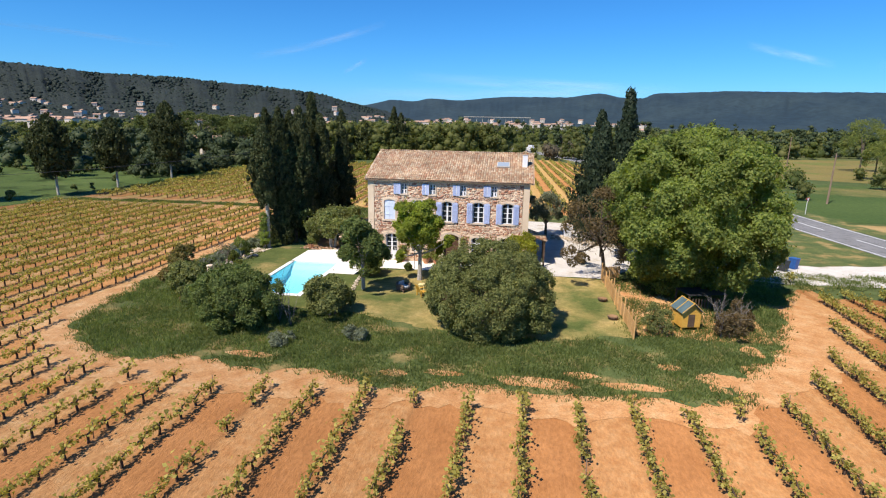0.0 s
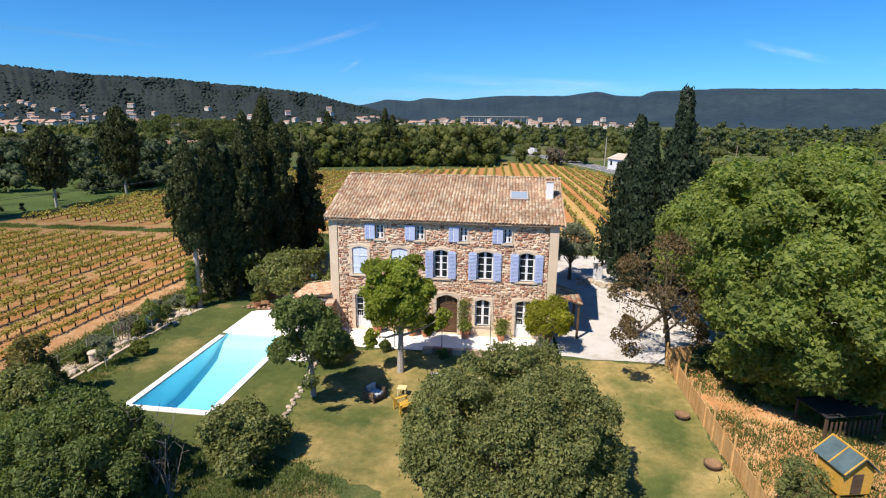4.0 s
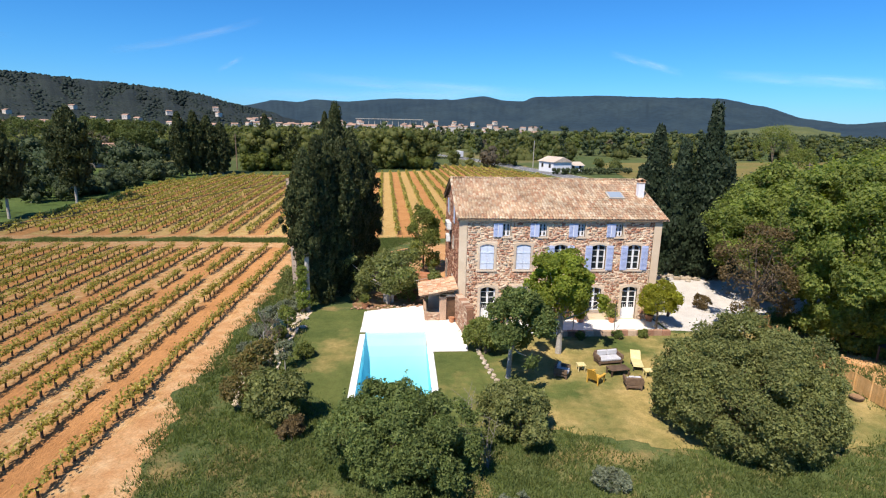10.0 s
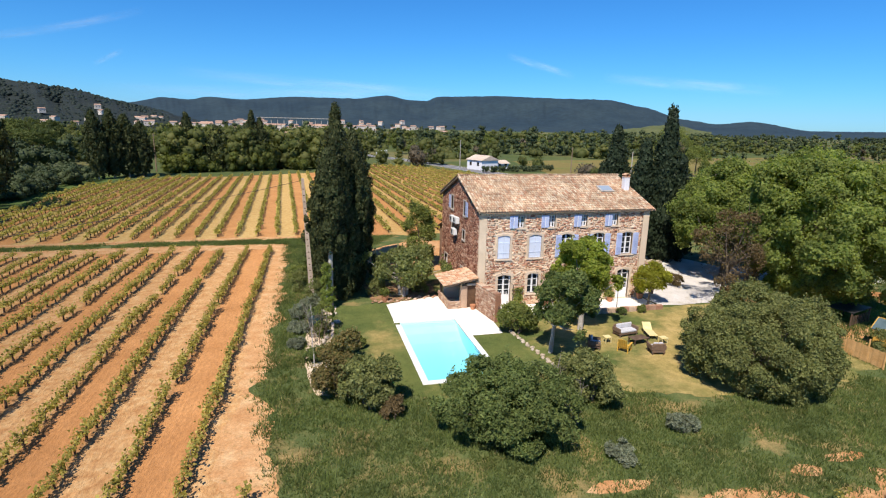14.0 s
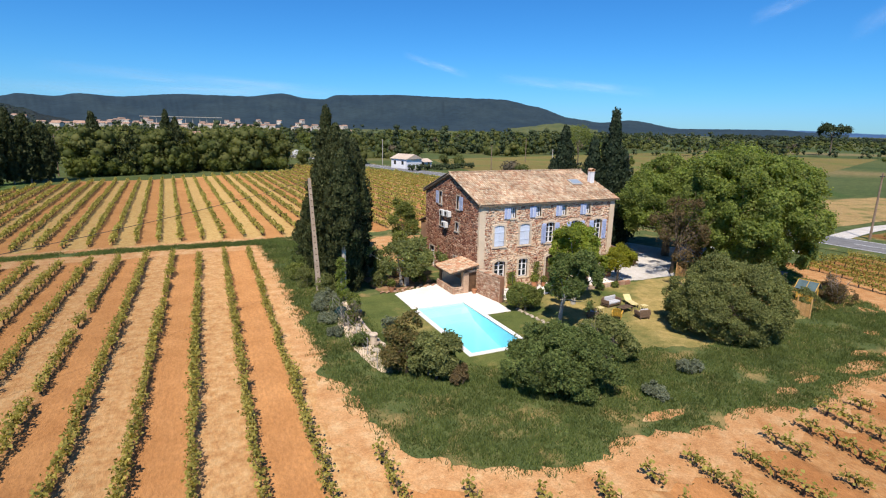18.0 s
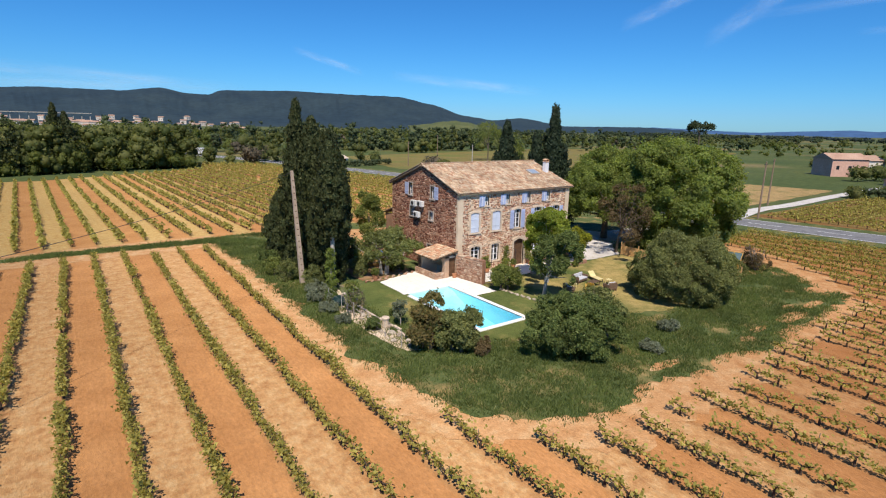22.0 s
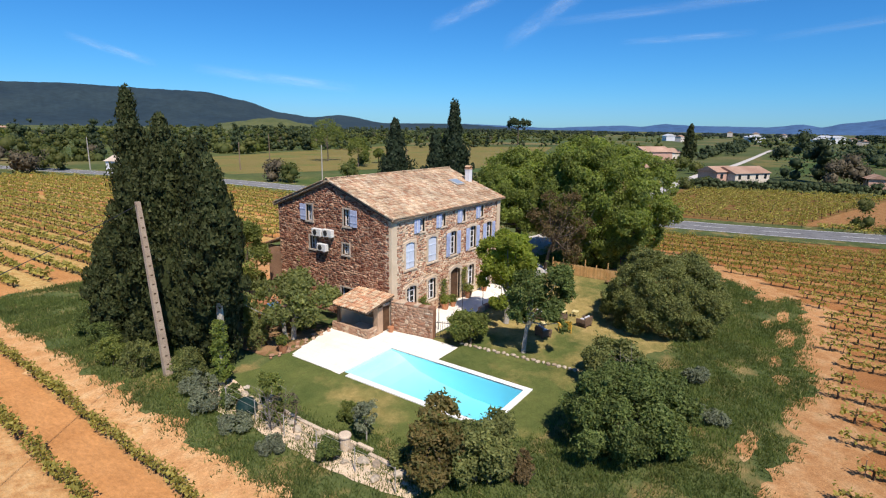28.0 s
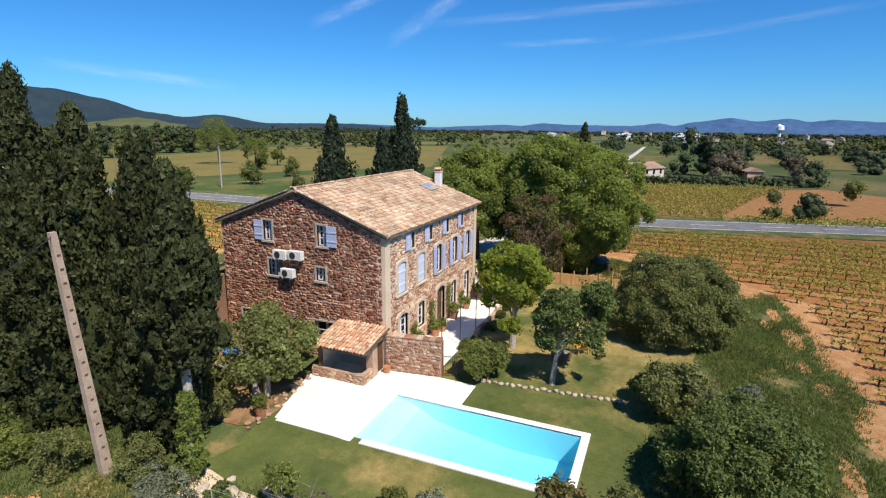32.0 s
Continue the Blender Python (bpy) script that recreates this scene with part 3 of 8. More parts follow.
def billow(rng, centre, radii, n, r, count, size, low=-0.6, jitter=0.12, aspect=0.55, fill=0.15, loose=1.0):
    """A crown of boughs, each a heap of small domed clumps with its leaves on the outer and upper sides: corners, faces and the boughs' middles."""
    centre, radii = np.asarray(centre, float), np.asarray(radii, float)
    big = r * 1.8
    bc, br = clumps_on(rng, centre, radii, max(7, n // 5), big, low, jitter)
    br = br * 0.8 + big * 0.2

    def axis_of(p):
        a = (p - centre) / radii
        a = a / (np.linalg.norm(a, axis=1, keepdims=True) + 1e-6) * 0.85 + (0, 0, 0.45)
        return a / np.linalg.norm(a, axis=1, keepdims=True)

    def cap(axis, least):
        d = rng.normal(size=axis.shape)
        d /= np.linalg.norm(d, axis=1, keepdims=True)
        c = np.einsum("ij,ij->i", d, axis)
        return np.where((c < least)[:, None], d - 2 * c[:, None] * axis, d)

    m = int(n * 2.6)
    own = rng.choice(len(br), m, p=br**2 / (br**2).sum())
    cs = bc[own] + cap(axis_of(bc)[own], -0.25) * (br[own] * rng.uniform(0.5, 0.76, m))[:, None]
    rs = r * 0.66 * rng.uniform(0.6, 1.4, m)
    which = rng.choice(m, count, p=rs**2 / (rs**2).sum())
    d = cap(axis_of(cs)[which], -0.1)
    p = cs[which] + d * (rs[which] * (0.82 + 0.24 * rng.random(count) + 0.6 * rng.random(count) ** 7))[:, None] * (1, 1, 0.82)
    # the shaded inside
    k = int(count * fill)
    q = rng.normal(size=(k, 3))
    q /= np.linalg.norm(q, axis=1, keepdims=True)
    q[:, 2] = np.where(q[:, 2] < low, -q[:, 2], q[:, 2])
    inner = centre + q * radii * rng.uniform(0.5, 0.82, (k, 1))
    # leafy shoots that stand out of the crown
    h = max(4, count // 220)
    s = rng.choice(count, h)
    aim = d[s] * 0.8 + (0, 0, 0.7) + rng.normal(size=(h, 3)) * 0.35
    reach = (r * rng.uniform(0.3, 0.8, h))[:, None]
    sh = p[s][:, None] + aim[:, None] * reach[:, None] * rng.random((h, 12, 1)) + rng.normal(size=(h, 12, 3)) * size * 0.7
    v, f = blades(np.concatenate([p, inner, sh.reshape(-1, 3)]), np.concatenate([d + (0, 0, 0.35), q, np.repeat(aim, 12, 0)]), size, rng, aspect, loose)
    return v, f, bc


FINE = 1.6


def tree(name, label, at, height, centre, radii, n, r, count, size, leaf, bark="bark", trunk_r=0.2, lean=(0, 0), category="tree",
         low=-0.6, jitter=0.12, aspect=0.55, limbs=6, fill=0.15, loose=1.0, group="", seed=1, stems=1, twigs=0):
    """A tapered trunk with limbs that reach into a crown of many leaf clumps, and bare twigs where the crown is thin."""
    rng = np.random.default_rng(seed + int(abs(at[0] * 31 + at[1] * 7)))
    count, size = int(count * FINE), size / math.sqrt(FINE)
    root = thing(name, label, category, at, group=group)
    v, f, boughs = billow(rng, centre, radii, n, r, count, size, low, jitter, aspect, fill, loose)
    bm = bmesh.new()
    cx, cy, cz = centre
    for s in range(stems):
        ox, oy = (0, 0) if stems == 1 else (0.28 * math.cos(s * 2.4), 0.28 * math.sin(s * 2.4))
        top = (cx + ox * 2 + lean[0], cy + oy * 2 + lean[1], cz)
        tube([(ox, oy, -0.1), (ox * 1.3 + cx * 0.3, oy * 1.3 + cy * 0.3, cz * 0.45), top], (trunk_r * 1.25, trunk_r * 0.85, trunk_r * 0.4), 8, bm)
    ends = []
    for k in range(limbs):
        c = Vector(boughs[(k * 7 + 3) % len(boughs)])
        b = Vector((cx * 0.45, cy * 0.45, cz * rng.uniform(0.4, 0.75)))
        if stems > 1:
            a = (k % stems) * 2.4
            o = Vector((0.28 * math.cos(a), 0.28 * math.sin(a), 0))
            b = Vector((o.x * 1.3 + cx * 0.3, o.y * 1.3 + cy * 0.3, cz * 0.45)).lerp(Vector((cx + o.x * 2 + lean[0], cy + o.y * 2 + lean[1], cz)), rng.uniform(0.0, 0.6))
        mid = b.lerp(c, 0.55) + Vector((0, 0, -0.15))
        tube([b, mid, c], (trunk_r * 0.5, trunk_r * 0.32, trunk_r * 0.1), 5, bm)
        ends += [mid, c, mid.lerp(c, 0.5)]
    for k in range(twigs):
        b = ends[k % len(ends)]
        c = b + Vector(rng.normal(size=3)) * (0.22 * sum(radii) / 3) + Vector((0, 0, 0.25 * radii[2] * rng.random()))
        tube([b, b.lerp(c, 0.5) + Vector(rng.normal(size=3)) * 0.08, c], (trunk_r * 0.12, trunk_r * 0.08, trunk_r * 0.03), 3, bm)
    part("trunk", bm, bark, root)
    part("crown", mesh_np("crown", v, [f], [leaf]), leaf, root)
    return root


def spire(name, label, at, height, width, count, size, leaf, seed, bare=0.8, bark="pale_bark", widest=0.35, category="tree", group="", ragged=0.14, trunk_r=0.16, point=0.8):
    """A narrow evergreen: a dense ragged spindle of upright sprays over a bare foot of the trunk."""
    rng = np.random.default_rng(seed)
    count, size = int(count * FINE), size / math.sqrt(FINE)
    root = thing(name, label, category, at, group=group)
    t = rng.random(count) ** 0.85
    prof = np.where(t < widest, 0.55 + 0.45 * np.sin(t / widest * np.pi / 2), np.cos((t - widest) / (1 - widest) * np.pi / 2) ** point)
    ang = rng.uniform(0, 2 * np.pi, count)
    lump = np.array([noise.noise((math.cos(a) * 1.3 + seed, math.sin(a) * 1.3, h * height * 0.55)) for a, h in zip(ang, t)])
    lump2 = np.array([noise.noise((math.cos(a) * 3.1, math.sin(a) * 3.1 + seed, h * height * 1.4)) for a, h in zip(ang, t)])
    lump3 = np.array([noise.noise((math.cos(a) * 6.5, math.sin(a) * 6.5 + seed, h * height * 3.0)) for a, h in zip(ang, t)])
    rad = width / 2 * prof * (0.94 + 0.62 * lump + 0.55 * lump2 + 0.32 * lump3) * rng.uniform(1 - ragged, 1.06, count) + 0.05
    deep = rng.random(count) < 0.22
    rad = np.where(deep, rad * rng.uniform(0.45, 0.85, count), rad)
    p = np.stack([np.cos(ang) * rad, np.sin(ang) * rad, bare + t * (height - bare) + rng.normal(size=count) * 0.1], 1)
    out = np.stack([np.cos(ang), np.sin(ang), 0.35 + 0 * ang], 1)
    # most sprays gather into upright tufts
    m = int(height * width * 6.5)
    own = rng.integers(0, m, count)
    ball = rng.normal(size=(count, 3))
    ball /= np.linalg.norm(ball, axis=1, keepdims=True)
    tuft = rng.uniform(0.08, 0.20, m)[own][:, None] * (0.9 + 0.36 * width) * (1.0, 1.0, 1.5)
    tufted = (rng.random(count) < 0.88)[:, None]
    p = np.where(tufted, p[own] * (0.97, 0.97, 1.0) + ball * tuft, p)
    out = np.where(tufted, ball + out[own] * 0.4, out)
    ang = np.where(tufted[:, 0], ang[own], ang)
    n = count
    nrm = out + rng.normal(size=(n, 3)) * 0.32
    nrm /= np.linalg.norm(nrm, axis=1, keepdims=True)
    up = np.stack([0.25 * np.cos(ang), 0.25 * np.sin(ang), np.ones(n)], 1) + rng.normal(size=(n, 3)) * 0.35
    a = up / np.linalg.norm(up, axis=1, keepdims=True)
    b = np.cross(nrm, a)
    b /= np.linalg.norm(b, axis=1, keepdims=True) + 1e-9
    s = (size * rng.uniform(0.6, 1.4, n))[:, None]
    v = np.stack([p - a * s * 0.8 - b * s * 0.75, p - a * s * 0.8 + b * s * 0.75, p + a * s * 1.0], 1).reshape(-1, 3)
    f = np.arange(3 * n).reshape(-1, 3)
    # the dark heart of the tree
    rings, sides = 14, 10
    core = []
    for i in range(rings):
        h = i / (rings - 1)
        pr = 0.55 + 0.45 * math.sin(h / widest * math.pi / 2) if h < widest else max(0.0, math.cos((h - widest) / (1 - widest) * math.pi / 2)) ** point
        for k in range(sides):
            q = 2 * math.pi * k / sides
            rr = width / 2 * pr * 0.72 * (0.9 + 0.45 * noise.noise((math.cos(q) * 1.3 + seed, math.sin(q) * 1.3, h * height * 0.55)))
            core.append((math.cos(q) * rr, math.sin(q) * rr, bare + 0.15 + h * (height - bare) * 0.94))
    cf = [(i * sides + k, i * sides + (k + 1) % sides, (i + 1) * sides + (k + 1) % sides, (i + 1) * sides + k) for i in range(rings - 1) for k in range(sides)]
    v = np.concatenate([v, np.array(core)])
    heart = np.array(cf) + 3 * n
    part("trunk", tube([(0, 0, -0.1), (0.08, 0.04, bare + height * 0.1), (0, 0, height * 0.6)], (trunk_r * 1.2, trunk_r, trunk_r * 0.4), 8), bark, root)
    part("crown", mesh_np("crown", v, [f, heart], [leaf]), leaf, root)
    return root


def clear(p, holes):
    return not any(x0 - 0.05 < p[0] < x1 + 0.05 and z0 - 0.05 < p[1] < z1 + 0.05 for x0, x1, z0, z1 in holes)


def wall_mesh(u0, u1, v0, v1, depth, holes):
    """A wall in the plane of its own x and z, from y = 0 to y = depth, with openings right through it."""
    us = sorted({u0, u1, *(h[0] for h in holes), *(h[1] for h in holes)})
    vs = sorted({v0, v1, *(h[2] for h in holes), *(h[3] for h in holes)})
    bm = bmesh.new()
    for a, b in zip(us, us[1:]):
        for c, d in zip(vs, vs[1:]):
            m = ((a + b) / 2, (c + d) / 2)
            if not any(h[0] < m[0] < h[1] and h[2] < m[1] < h[3] for h in holes):
                box(a, b, 0, depth, c, d, bm)
    bmesh.ops.remove_doubles(bm, verts=bm.verts[:], dist=0.001)
    twins = {}
    for f in bm.faces[:]:
        twins.setdefault(tuple(sorted(v.index for v in f.verts)) if False else tuple(round(x, 3) for x in f.calc_center_median()), []).append(f)
    bmesh.ops.delete(bm, geom=[f for fs in twins.values() if len(fs) > 1 for f in fs], context="FACES")
    return bm


def rubble(rng, u0, u1, v0, v1, width, height, inside, proud=0.03, gap=0.016):
    """Rough stones of many sizes in broken courses: for each one its six corners on the wall and how far it stands out."""
    stones, v = [], v0
    while v < v1 - height * 0.3:
        h = height * rng.uniform(0.8, 1.25)
        u = u0 - rng.uniform(0, width)
        while u < u1:
            w = width * rng.choice((0.35, 0.55, 0.8, 1.1, 1.6))
            tall = h * rng.choice((0.62, 0.85, 1.0, 1.15, 1.5), p=(0.2, 0.25, 0.25, 0.2, 0.1))
            mid = (u + w / 2, v + h / 2 + rng.normal() * h * 0.16)
            if u0 + 0.04 < mid[0] < u1 - 0.04 and v0 < mid[1] < v1 and inside(mid):
                a, b, c, d = max(u0, u + gap), min(u1, u + w - gap), mid[1] - tall / 2 + gap, mid[1] + tall / 2 - gap
                tilt = rng.normal() * 0.16
                six = []
                for x, z in ((a, c), (mid[0], c - 0.02), (b, c), (b, d), (mid[0], d + 0.02), (a, d)):
                    x, z = x + rng.normal() * min(w, h) * 0.13, z + rng.normal() * h * 0.11 + tilt * (x - mid[0])
                    six.append((min(max(x, u0), u1), min(max(z, v0), v1)))
                stones.append((six, proud * rng.uniform(0.4, 1.6)))
            u += w
        v += h * 0.94
    return stones


def stone_arrays(stones):
    vs, quads, sixes = [], [], []
    for six, out in stones:
        n = len(vs)
        mx, mz = sum(p[0] for p in six) / 6, sum(p[1] for p in six) / 6
        vs += [(x, 0.004, z) for x, z in six] + [(mx + (x - mx) * 0.8, -out, mz + (z - mz) * 0.8) for x, z in six]
        quads += [(n + k, n + (k + 1) % 6, n + 6 + (k + 1) % 6, n + 6 + k) for k in range(6)]
        sixes.append(tuple(n + 6 + k for k in range(6)))
    return np.array(vs), [np.array(quads), np.array(sixes)]


LATER = []


def stone_face(wall, stones, material, near):
    """The stones of a wall: those of a near stretch one by one, the rest as one mesh."""
    one = [s for s in stones if near(s[0][0])][:300]
    ids = {id(s) for s in one}
    rest = [s for s in stones if id(s) not in ids]

    def lay():
        for s in one:
            v, f = stone_arrays([s])
            part("stone", mesh_np("stone", v, f, [material]), material, wall)
        if not rest:
            return
        v, f = stone_arrays(rest)
        tagged(part("rubble_rest", mesh_np("rubble_rest", v, f, [material]), material, wall), kind="stuff")

    LATER.append(lay)


def tile_template(length=0.42, width=0.20, sides=5):
    """One curved roof tile, its wide end at the lower edge; x across, y up the slope."""
    vs = []
    for y, w in ((0.0, width / 2), (length, width / 2 * 0.8)):
        for r in (1.0, 0.86):
            for k in range(sides + 1):
                t = math.pi * k / sides
                vs.append((math.cos(t) * w * r, y, math.sin(t) * w * 0.92 * r))
    m = sides + 1
    fs = []
    for k in range(sides):
        fs += [(k, k + 1, 2 * m + k + 1, 2 * m + k), (m + k + 1, m + k, 3 * m + k, 3 * m + k + 1), (k + 1, k, m + k, m + k + 1)]
    return np.array(vs), np.array(fs)


def tiled_slope(roof, run, length, matrix, material, seed, spacing=0.21, course=0.34, near=None):
    """Curved tiles in columns over a slope of that run and length, under the roof; every tile a little off."""
    rng = np.random.default_rng(seed)
    tv, tf = tile_template()
    me = mesh_np("tile", tv, [tf], [material])
    rest, singles = [], 0
    for i in range(int(run / spacing)):
        for j in range(int(length / course) + 1):
            m = matrix @ pose((i + 0.5) * spacing + rng.normal() * 0.008, j * course - 0.06 + rng.normal() * 0.012, 0.03 + rng.normal() * 0.008,
                              -3 + rng.normal() * 1.2, rng.normal() * 2, rng.normal() * 1.6)
            if near and singles < 300 and near(i, j):
                singles += 1
                LATER.append(lambda m=m: setattr_matrix(part("tile", me, material, roof), m))
            else:
                rest.append(np.array(m))
    if not rest:
        return
    ms = np.array(rest)
    v = np.einsum("nij,kj->nki", ms[:, :3, :3], tv) + ms[:, None, :3, 3]
    f = (tf[None] + len(tv) * np.arange(len(ms))[:, None, None]).reshape(-1, 4)
    tagged(part("tile_field", mesh_np("tile_field", v.reshape(-1, 3), [f], [material]), material, roof), kind="stuff")


def setattr_matrix(ob, m):
    ob.matrix_basis = m
    return ob

# ---- ground ----
POOL = (-17.85, -13.85, 32.1, 41.1)
hole = [(POOL[0], POOL[2]), (POOL[1], POOL[2]), (POOL[1], POOL[3]), (POOL[0], POOL[3])]
disc = [(4600 * math.cos(a), 4600 * math.sin(a)) for a in (2 * math.pi * k / 48 for k in range(48))]
sheet("ground", disc, -0.10, "countryside", "open farmland with fields and scrub to the horizon", holes=[hole])
SOIL = [(-67, -45), (54, -45), (44, 10), (38.5, 30), (35.5, 39), (26, 39), (20, 60), (-20, 72), (-66, 71.5), (-69, 60), (-60, 20)]
sheet("vineyard_ground", wavy(SOIL, 3.0, 0.6, 3.0), -0.06, "soil", "red tilled vineyard earth with straw lanes", holes=[hole])
SOIL_FAR = [(-66, 71.2), (24, 71.5), (30.5, 80), (31.5, 110), (30, 135), (25, 160), (14, 185), (-3, 192), (-4, 172), (-18, 163), (-42, 150), (-56, 150), (-68, 130), (-66, 100)]
sheet("far_vineyard_ground", wavy(SOIL_FAR, 3.0, 0.6, 5.0), -0.05, "soil_far", "red vineyard earth with dry straw between rows")
HEAD = [(-66, 65.6), (-26, 66.6), (-25, 72.8), (-66, 72.5)]
sheet("farm_track", wavy(HEAD, 1.5, 0.4, 7.0), -0.045, "headland", "bare sandy farm track between vineyard blocks", "track")
HEAD2 = [(-27.6, 66.5), (-28.0, 27), (-26.4, 22.0), (-21.5, 17.8), (-8, 17.6), (12, 18.6), (22, 27), (25, 34), (24, 40), (19, 42), (-20, 68)]
sheet("headland_track", wavy(HEAD2, 0.4, 0.9, 9.0), -0.043, "headland", "bare sandy headland round the garden", "track", holes=[hole])
STRIP = [(-66, 68.6), (-40, 69.4), (-25, 68.6), (-24, 71.0), (-40, 71.2), (-66, 70.3)]
sheet("grass_strip", wavy(STRIP, 0.9, 0.35, 11.0), -0.038, "tall_grass", "narrow green grass strip between vineyard blocks", "grass")
GARDEN = [(-26.2, 70), (-25.9, 58), (-26.1, 46), (-26.6, 33), (-25.6, 25.5), (-24.6, 24.0), (-22.0, 21.6), (-19.5, 20.4), (-15, 21.3), (-11, 20.4), (-8, 21.0), (-5, 19.6), (0, 20.3), (6, 20.3),
          (10, 20.9), (13.3, 21.0), (13.6, 23.6), (16.5, 26.5), (18.6, 30), (20.6, 35), (24, 40.5), (38, 44.5), (37.0, 52), (36, 66), (32.5, 85), (30, 76), (22, 72), (-24, 71.5)]
sheet("garden_grass", wavy(GARDEN, 0.25, 0.9, 13.0), -0.03, "tall_grass", "long wild grass round the garden", "grass", holes=[hole])
BARE = [[(x + a * math.cos(t), y + b * math.sin(t)) for t in (2 * math.pi * k / 8 for k in range(8))] for x, y, a, b in ((3.2, 21.2, 2.2, 0.6), (8.0, 21.8, 1.8, 0.5), (12.4, 23.0, 1.2, 0.8), (-12.5, 22.0, 1.5, 0.4), (12.0, 22.0, 0.8, 0.35), (5.4, 22.6, 1.0, 0.4), (-1.6, 21.4, 0.9, 0.35), (10.4, 24.2, 0.7, 0.4), (15.8, 27.2, 0.7, 0.9), (-4.2, 21.0, 0.8, 0.3))]
for loop in BARE:
    sheet("bare_patch", wavy(loop, 0.4, 0.5, loop[0][0]), -0.024, "headland", "bare sandy patch in the long grass", "ground")
LAWN = [(-22.4, 45.5), (-22.0, 38), (-21.0, 33.5), (-17.5, 29.5), (-8, 29.2), (-4, 27.2), (4, 26.8), (9.1, 28), (9.3, 40.4), (3, 40.5), (-10.8, 40.0), (-11.3, 45.5)]
sheet("lawn", wavy(LAWN, 0.4, 0.5, 15.0), -0.012, "lawn", "mown garden lawn, green with dry patches", "lawn", holes=[hole])
GRAVEL = [(3.1, 40.8), (9.2, 40.6), (13, 44.5), (24.5, 42.0), (33, 42.6), (39.5, 46), (39.0, 50.5), (30, 48.8), (18, 50.0), (14, 58), (12, 66), (3.6, 66), (2.9, 58)]
sheet("gravel_yard", wavy(GRAVEL, 1.0, 0.35, 19.0), -0.002, "gravel", "pale gravel yard and driveway", "driveway")
BACKYARD = [(-21, 55), (-12, 54.2), (3, 54.2), (3, 66), (-12, 68), (-20, 62)]
sheet("back_yard", wavy(BACKYARD, 1.0, 0.4, 20.0), -0.008, "headland", "bare sandy yard behind the house", "yard")
BED = [(-19.2, 46.2), (-18.2, 45.6), (-13.8, 45.6), (-13.5, 50), (-19.5, 51)]
sheet("planting_bed", wavy(BED, 0.6, 0.2, 21.0), 0.004, "garden_soil", "brown planting bed with stones", "bed")
ROCKBED = [(-24.2, 45.0), (-24.4, 36), (-23.8, 31.8), (-22.6, 31.6), (-22.9, 36), (-22.5, 43), (-22.0, 45.6)]
sheet("rockery_bed", wavy(ROCKBED, 0.6, 0.25, 22.0), -0.004, "pale_sand", "pale sandy bed along the lawn", "bed")
PLAYGROUND = [(9.6, 28.5), (17.5, 28.5), (18.5, 36), (15, 41), (10, 40)]
sheet("play_yard", wavy(PLAYGROUND, 0.7, 0.4, 24.0), -0.010, "headland", "shaded bare earth under the big tree", "yard")
MEADOW = [(-69, 52), (-68, 130), (-64, 150), (-110, 165), (-190, 120), (-170, 45)]
sheet("meadow", wavy(MEADOW, 3.0, 1.0, 23.0), -0.07, "meadow", "lush green meadow", "field")
for name, mat_name, label, out, z in (
    ("pasture", "pasture", "bright green pasture beyond the road", [(44, 76), (104, 74), (125, 100), (95, 128), (44, 128), (42, 90)], -0.070),
    ("corn_field", "yellow_field", "yellow-green field beyond the pasture", [(95, 132), (130, 104), (330, 180), (240, 260), (60, 215), (48, 150)], -0.072),
    ("vineyard_across", "soil_across", "vineyard earth across the road", [(53, 2), (51, 42), (50, 46), (101, 46), (112, 0), (80, -40), (62, -40)], -0.070),
    ("vineyard_beyond_lane", "stubble", "brown stubble field beyond the farm lane", [(50, 51.5), (46, 74), (108, 72), (112, 54)], -0.070),
    ("red_field", "headland", "bare red field by the road", [(57, 21), (66, 19), (104, 8), (113, -4), (92, -22), (64, -10)], -0.064),
    ("far_green_field", "pasture", "green field in the distance", [(160, 22), (222, 43.5), (430, 45), (430, 2), (250, -5)], -0.071),
    ("far_pale_field", "yellow_field", "pale field in the distance", [(190, -60), (330, -80), (340, -20), (200, -10)], -0.072),
):
    sheet(name, wavy(out, 4.0, 0.8, 29.0), z, mat_name, label, "field")

# ---- road ----
ROAD = [(155, -330), (112, -200), (82, -100), (62, -32), (52.0, 8), (47.2, 26), (44.6, 40), (42.4, 56), (40.4, 74), (39.2, 92), (38.6, 112), (36.5, 134), (31.5, 158), (25, 184), (14, 222), (0, 258), (-22, 292), (-60, 330), (-130, 375)]


def smooth(points, n=6):
    out = []
    p = [Vector((*q, 0)) for q in points]
    for i in range(len(p) - 1):
        a, b, c, d = p[max(i - 1, 0)], p[i], p[i + 1], p[min(i + 2, len(p) - 1)]
        for k in range(n):
            t = k / n
            out.append(0.5 * (2 * b + (c - a) * t + (2 * a - 5 * b + 4 * c - d) * t * t + (3 * b - a - 3 * c + d) * t**3))
    return out + [p[-1]]


def ribbon(line, off0, off1, z, bm=None, thick=0.0):
    bm = bm or bmesh.new()
    rows = []
    for i, p in enumerate(line):
        d = (line[min(i + 1, len(line) - 1)] - line[max(i - 1, 0)]).normalized()
        n = Vector((-d.y, d.x, 0))
        rows.append([bm.verts.new((p.x + n.x * o, p.y + n.y * o, z)) for o in (off0, off1)])
    for a, b in zip(rows, rows[1:]):
        f = bm.faces.new((a[0], b[0], b[1], a[1]))
        f.normal_update()
        if f.normal.z < 0:
            f.normal_flip()
    return bm


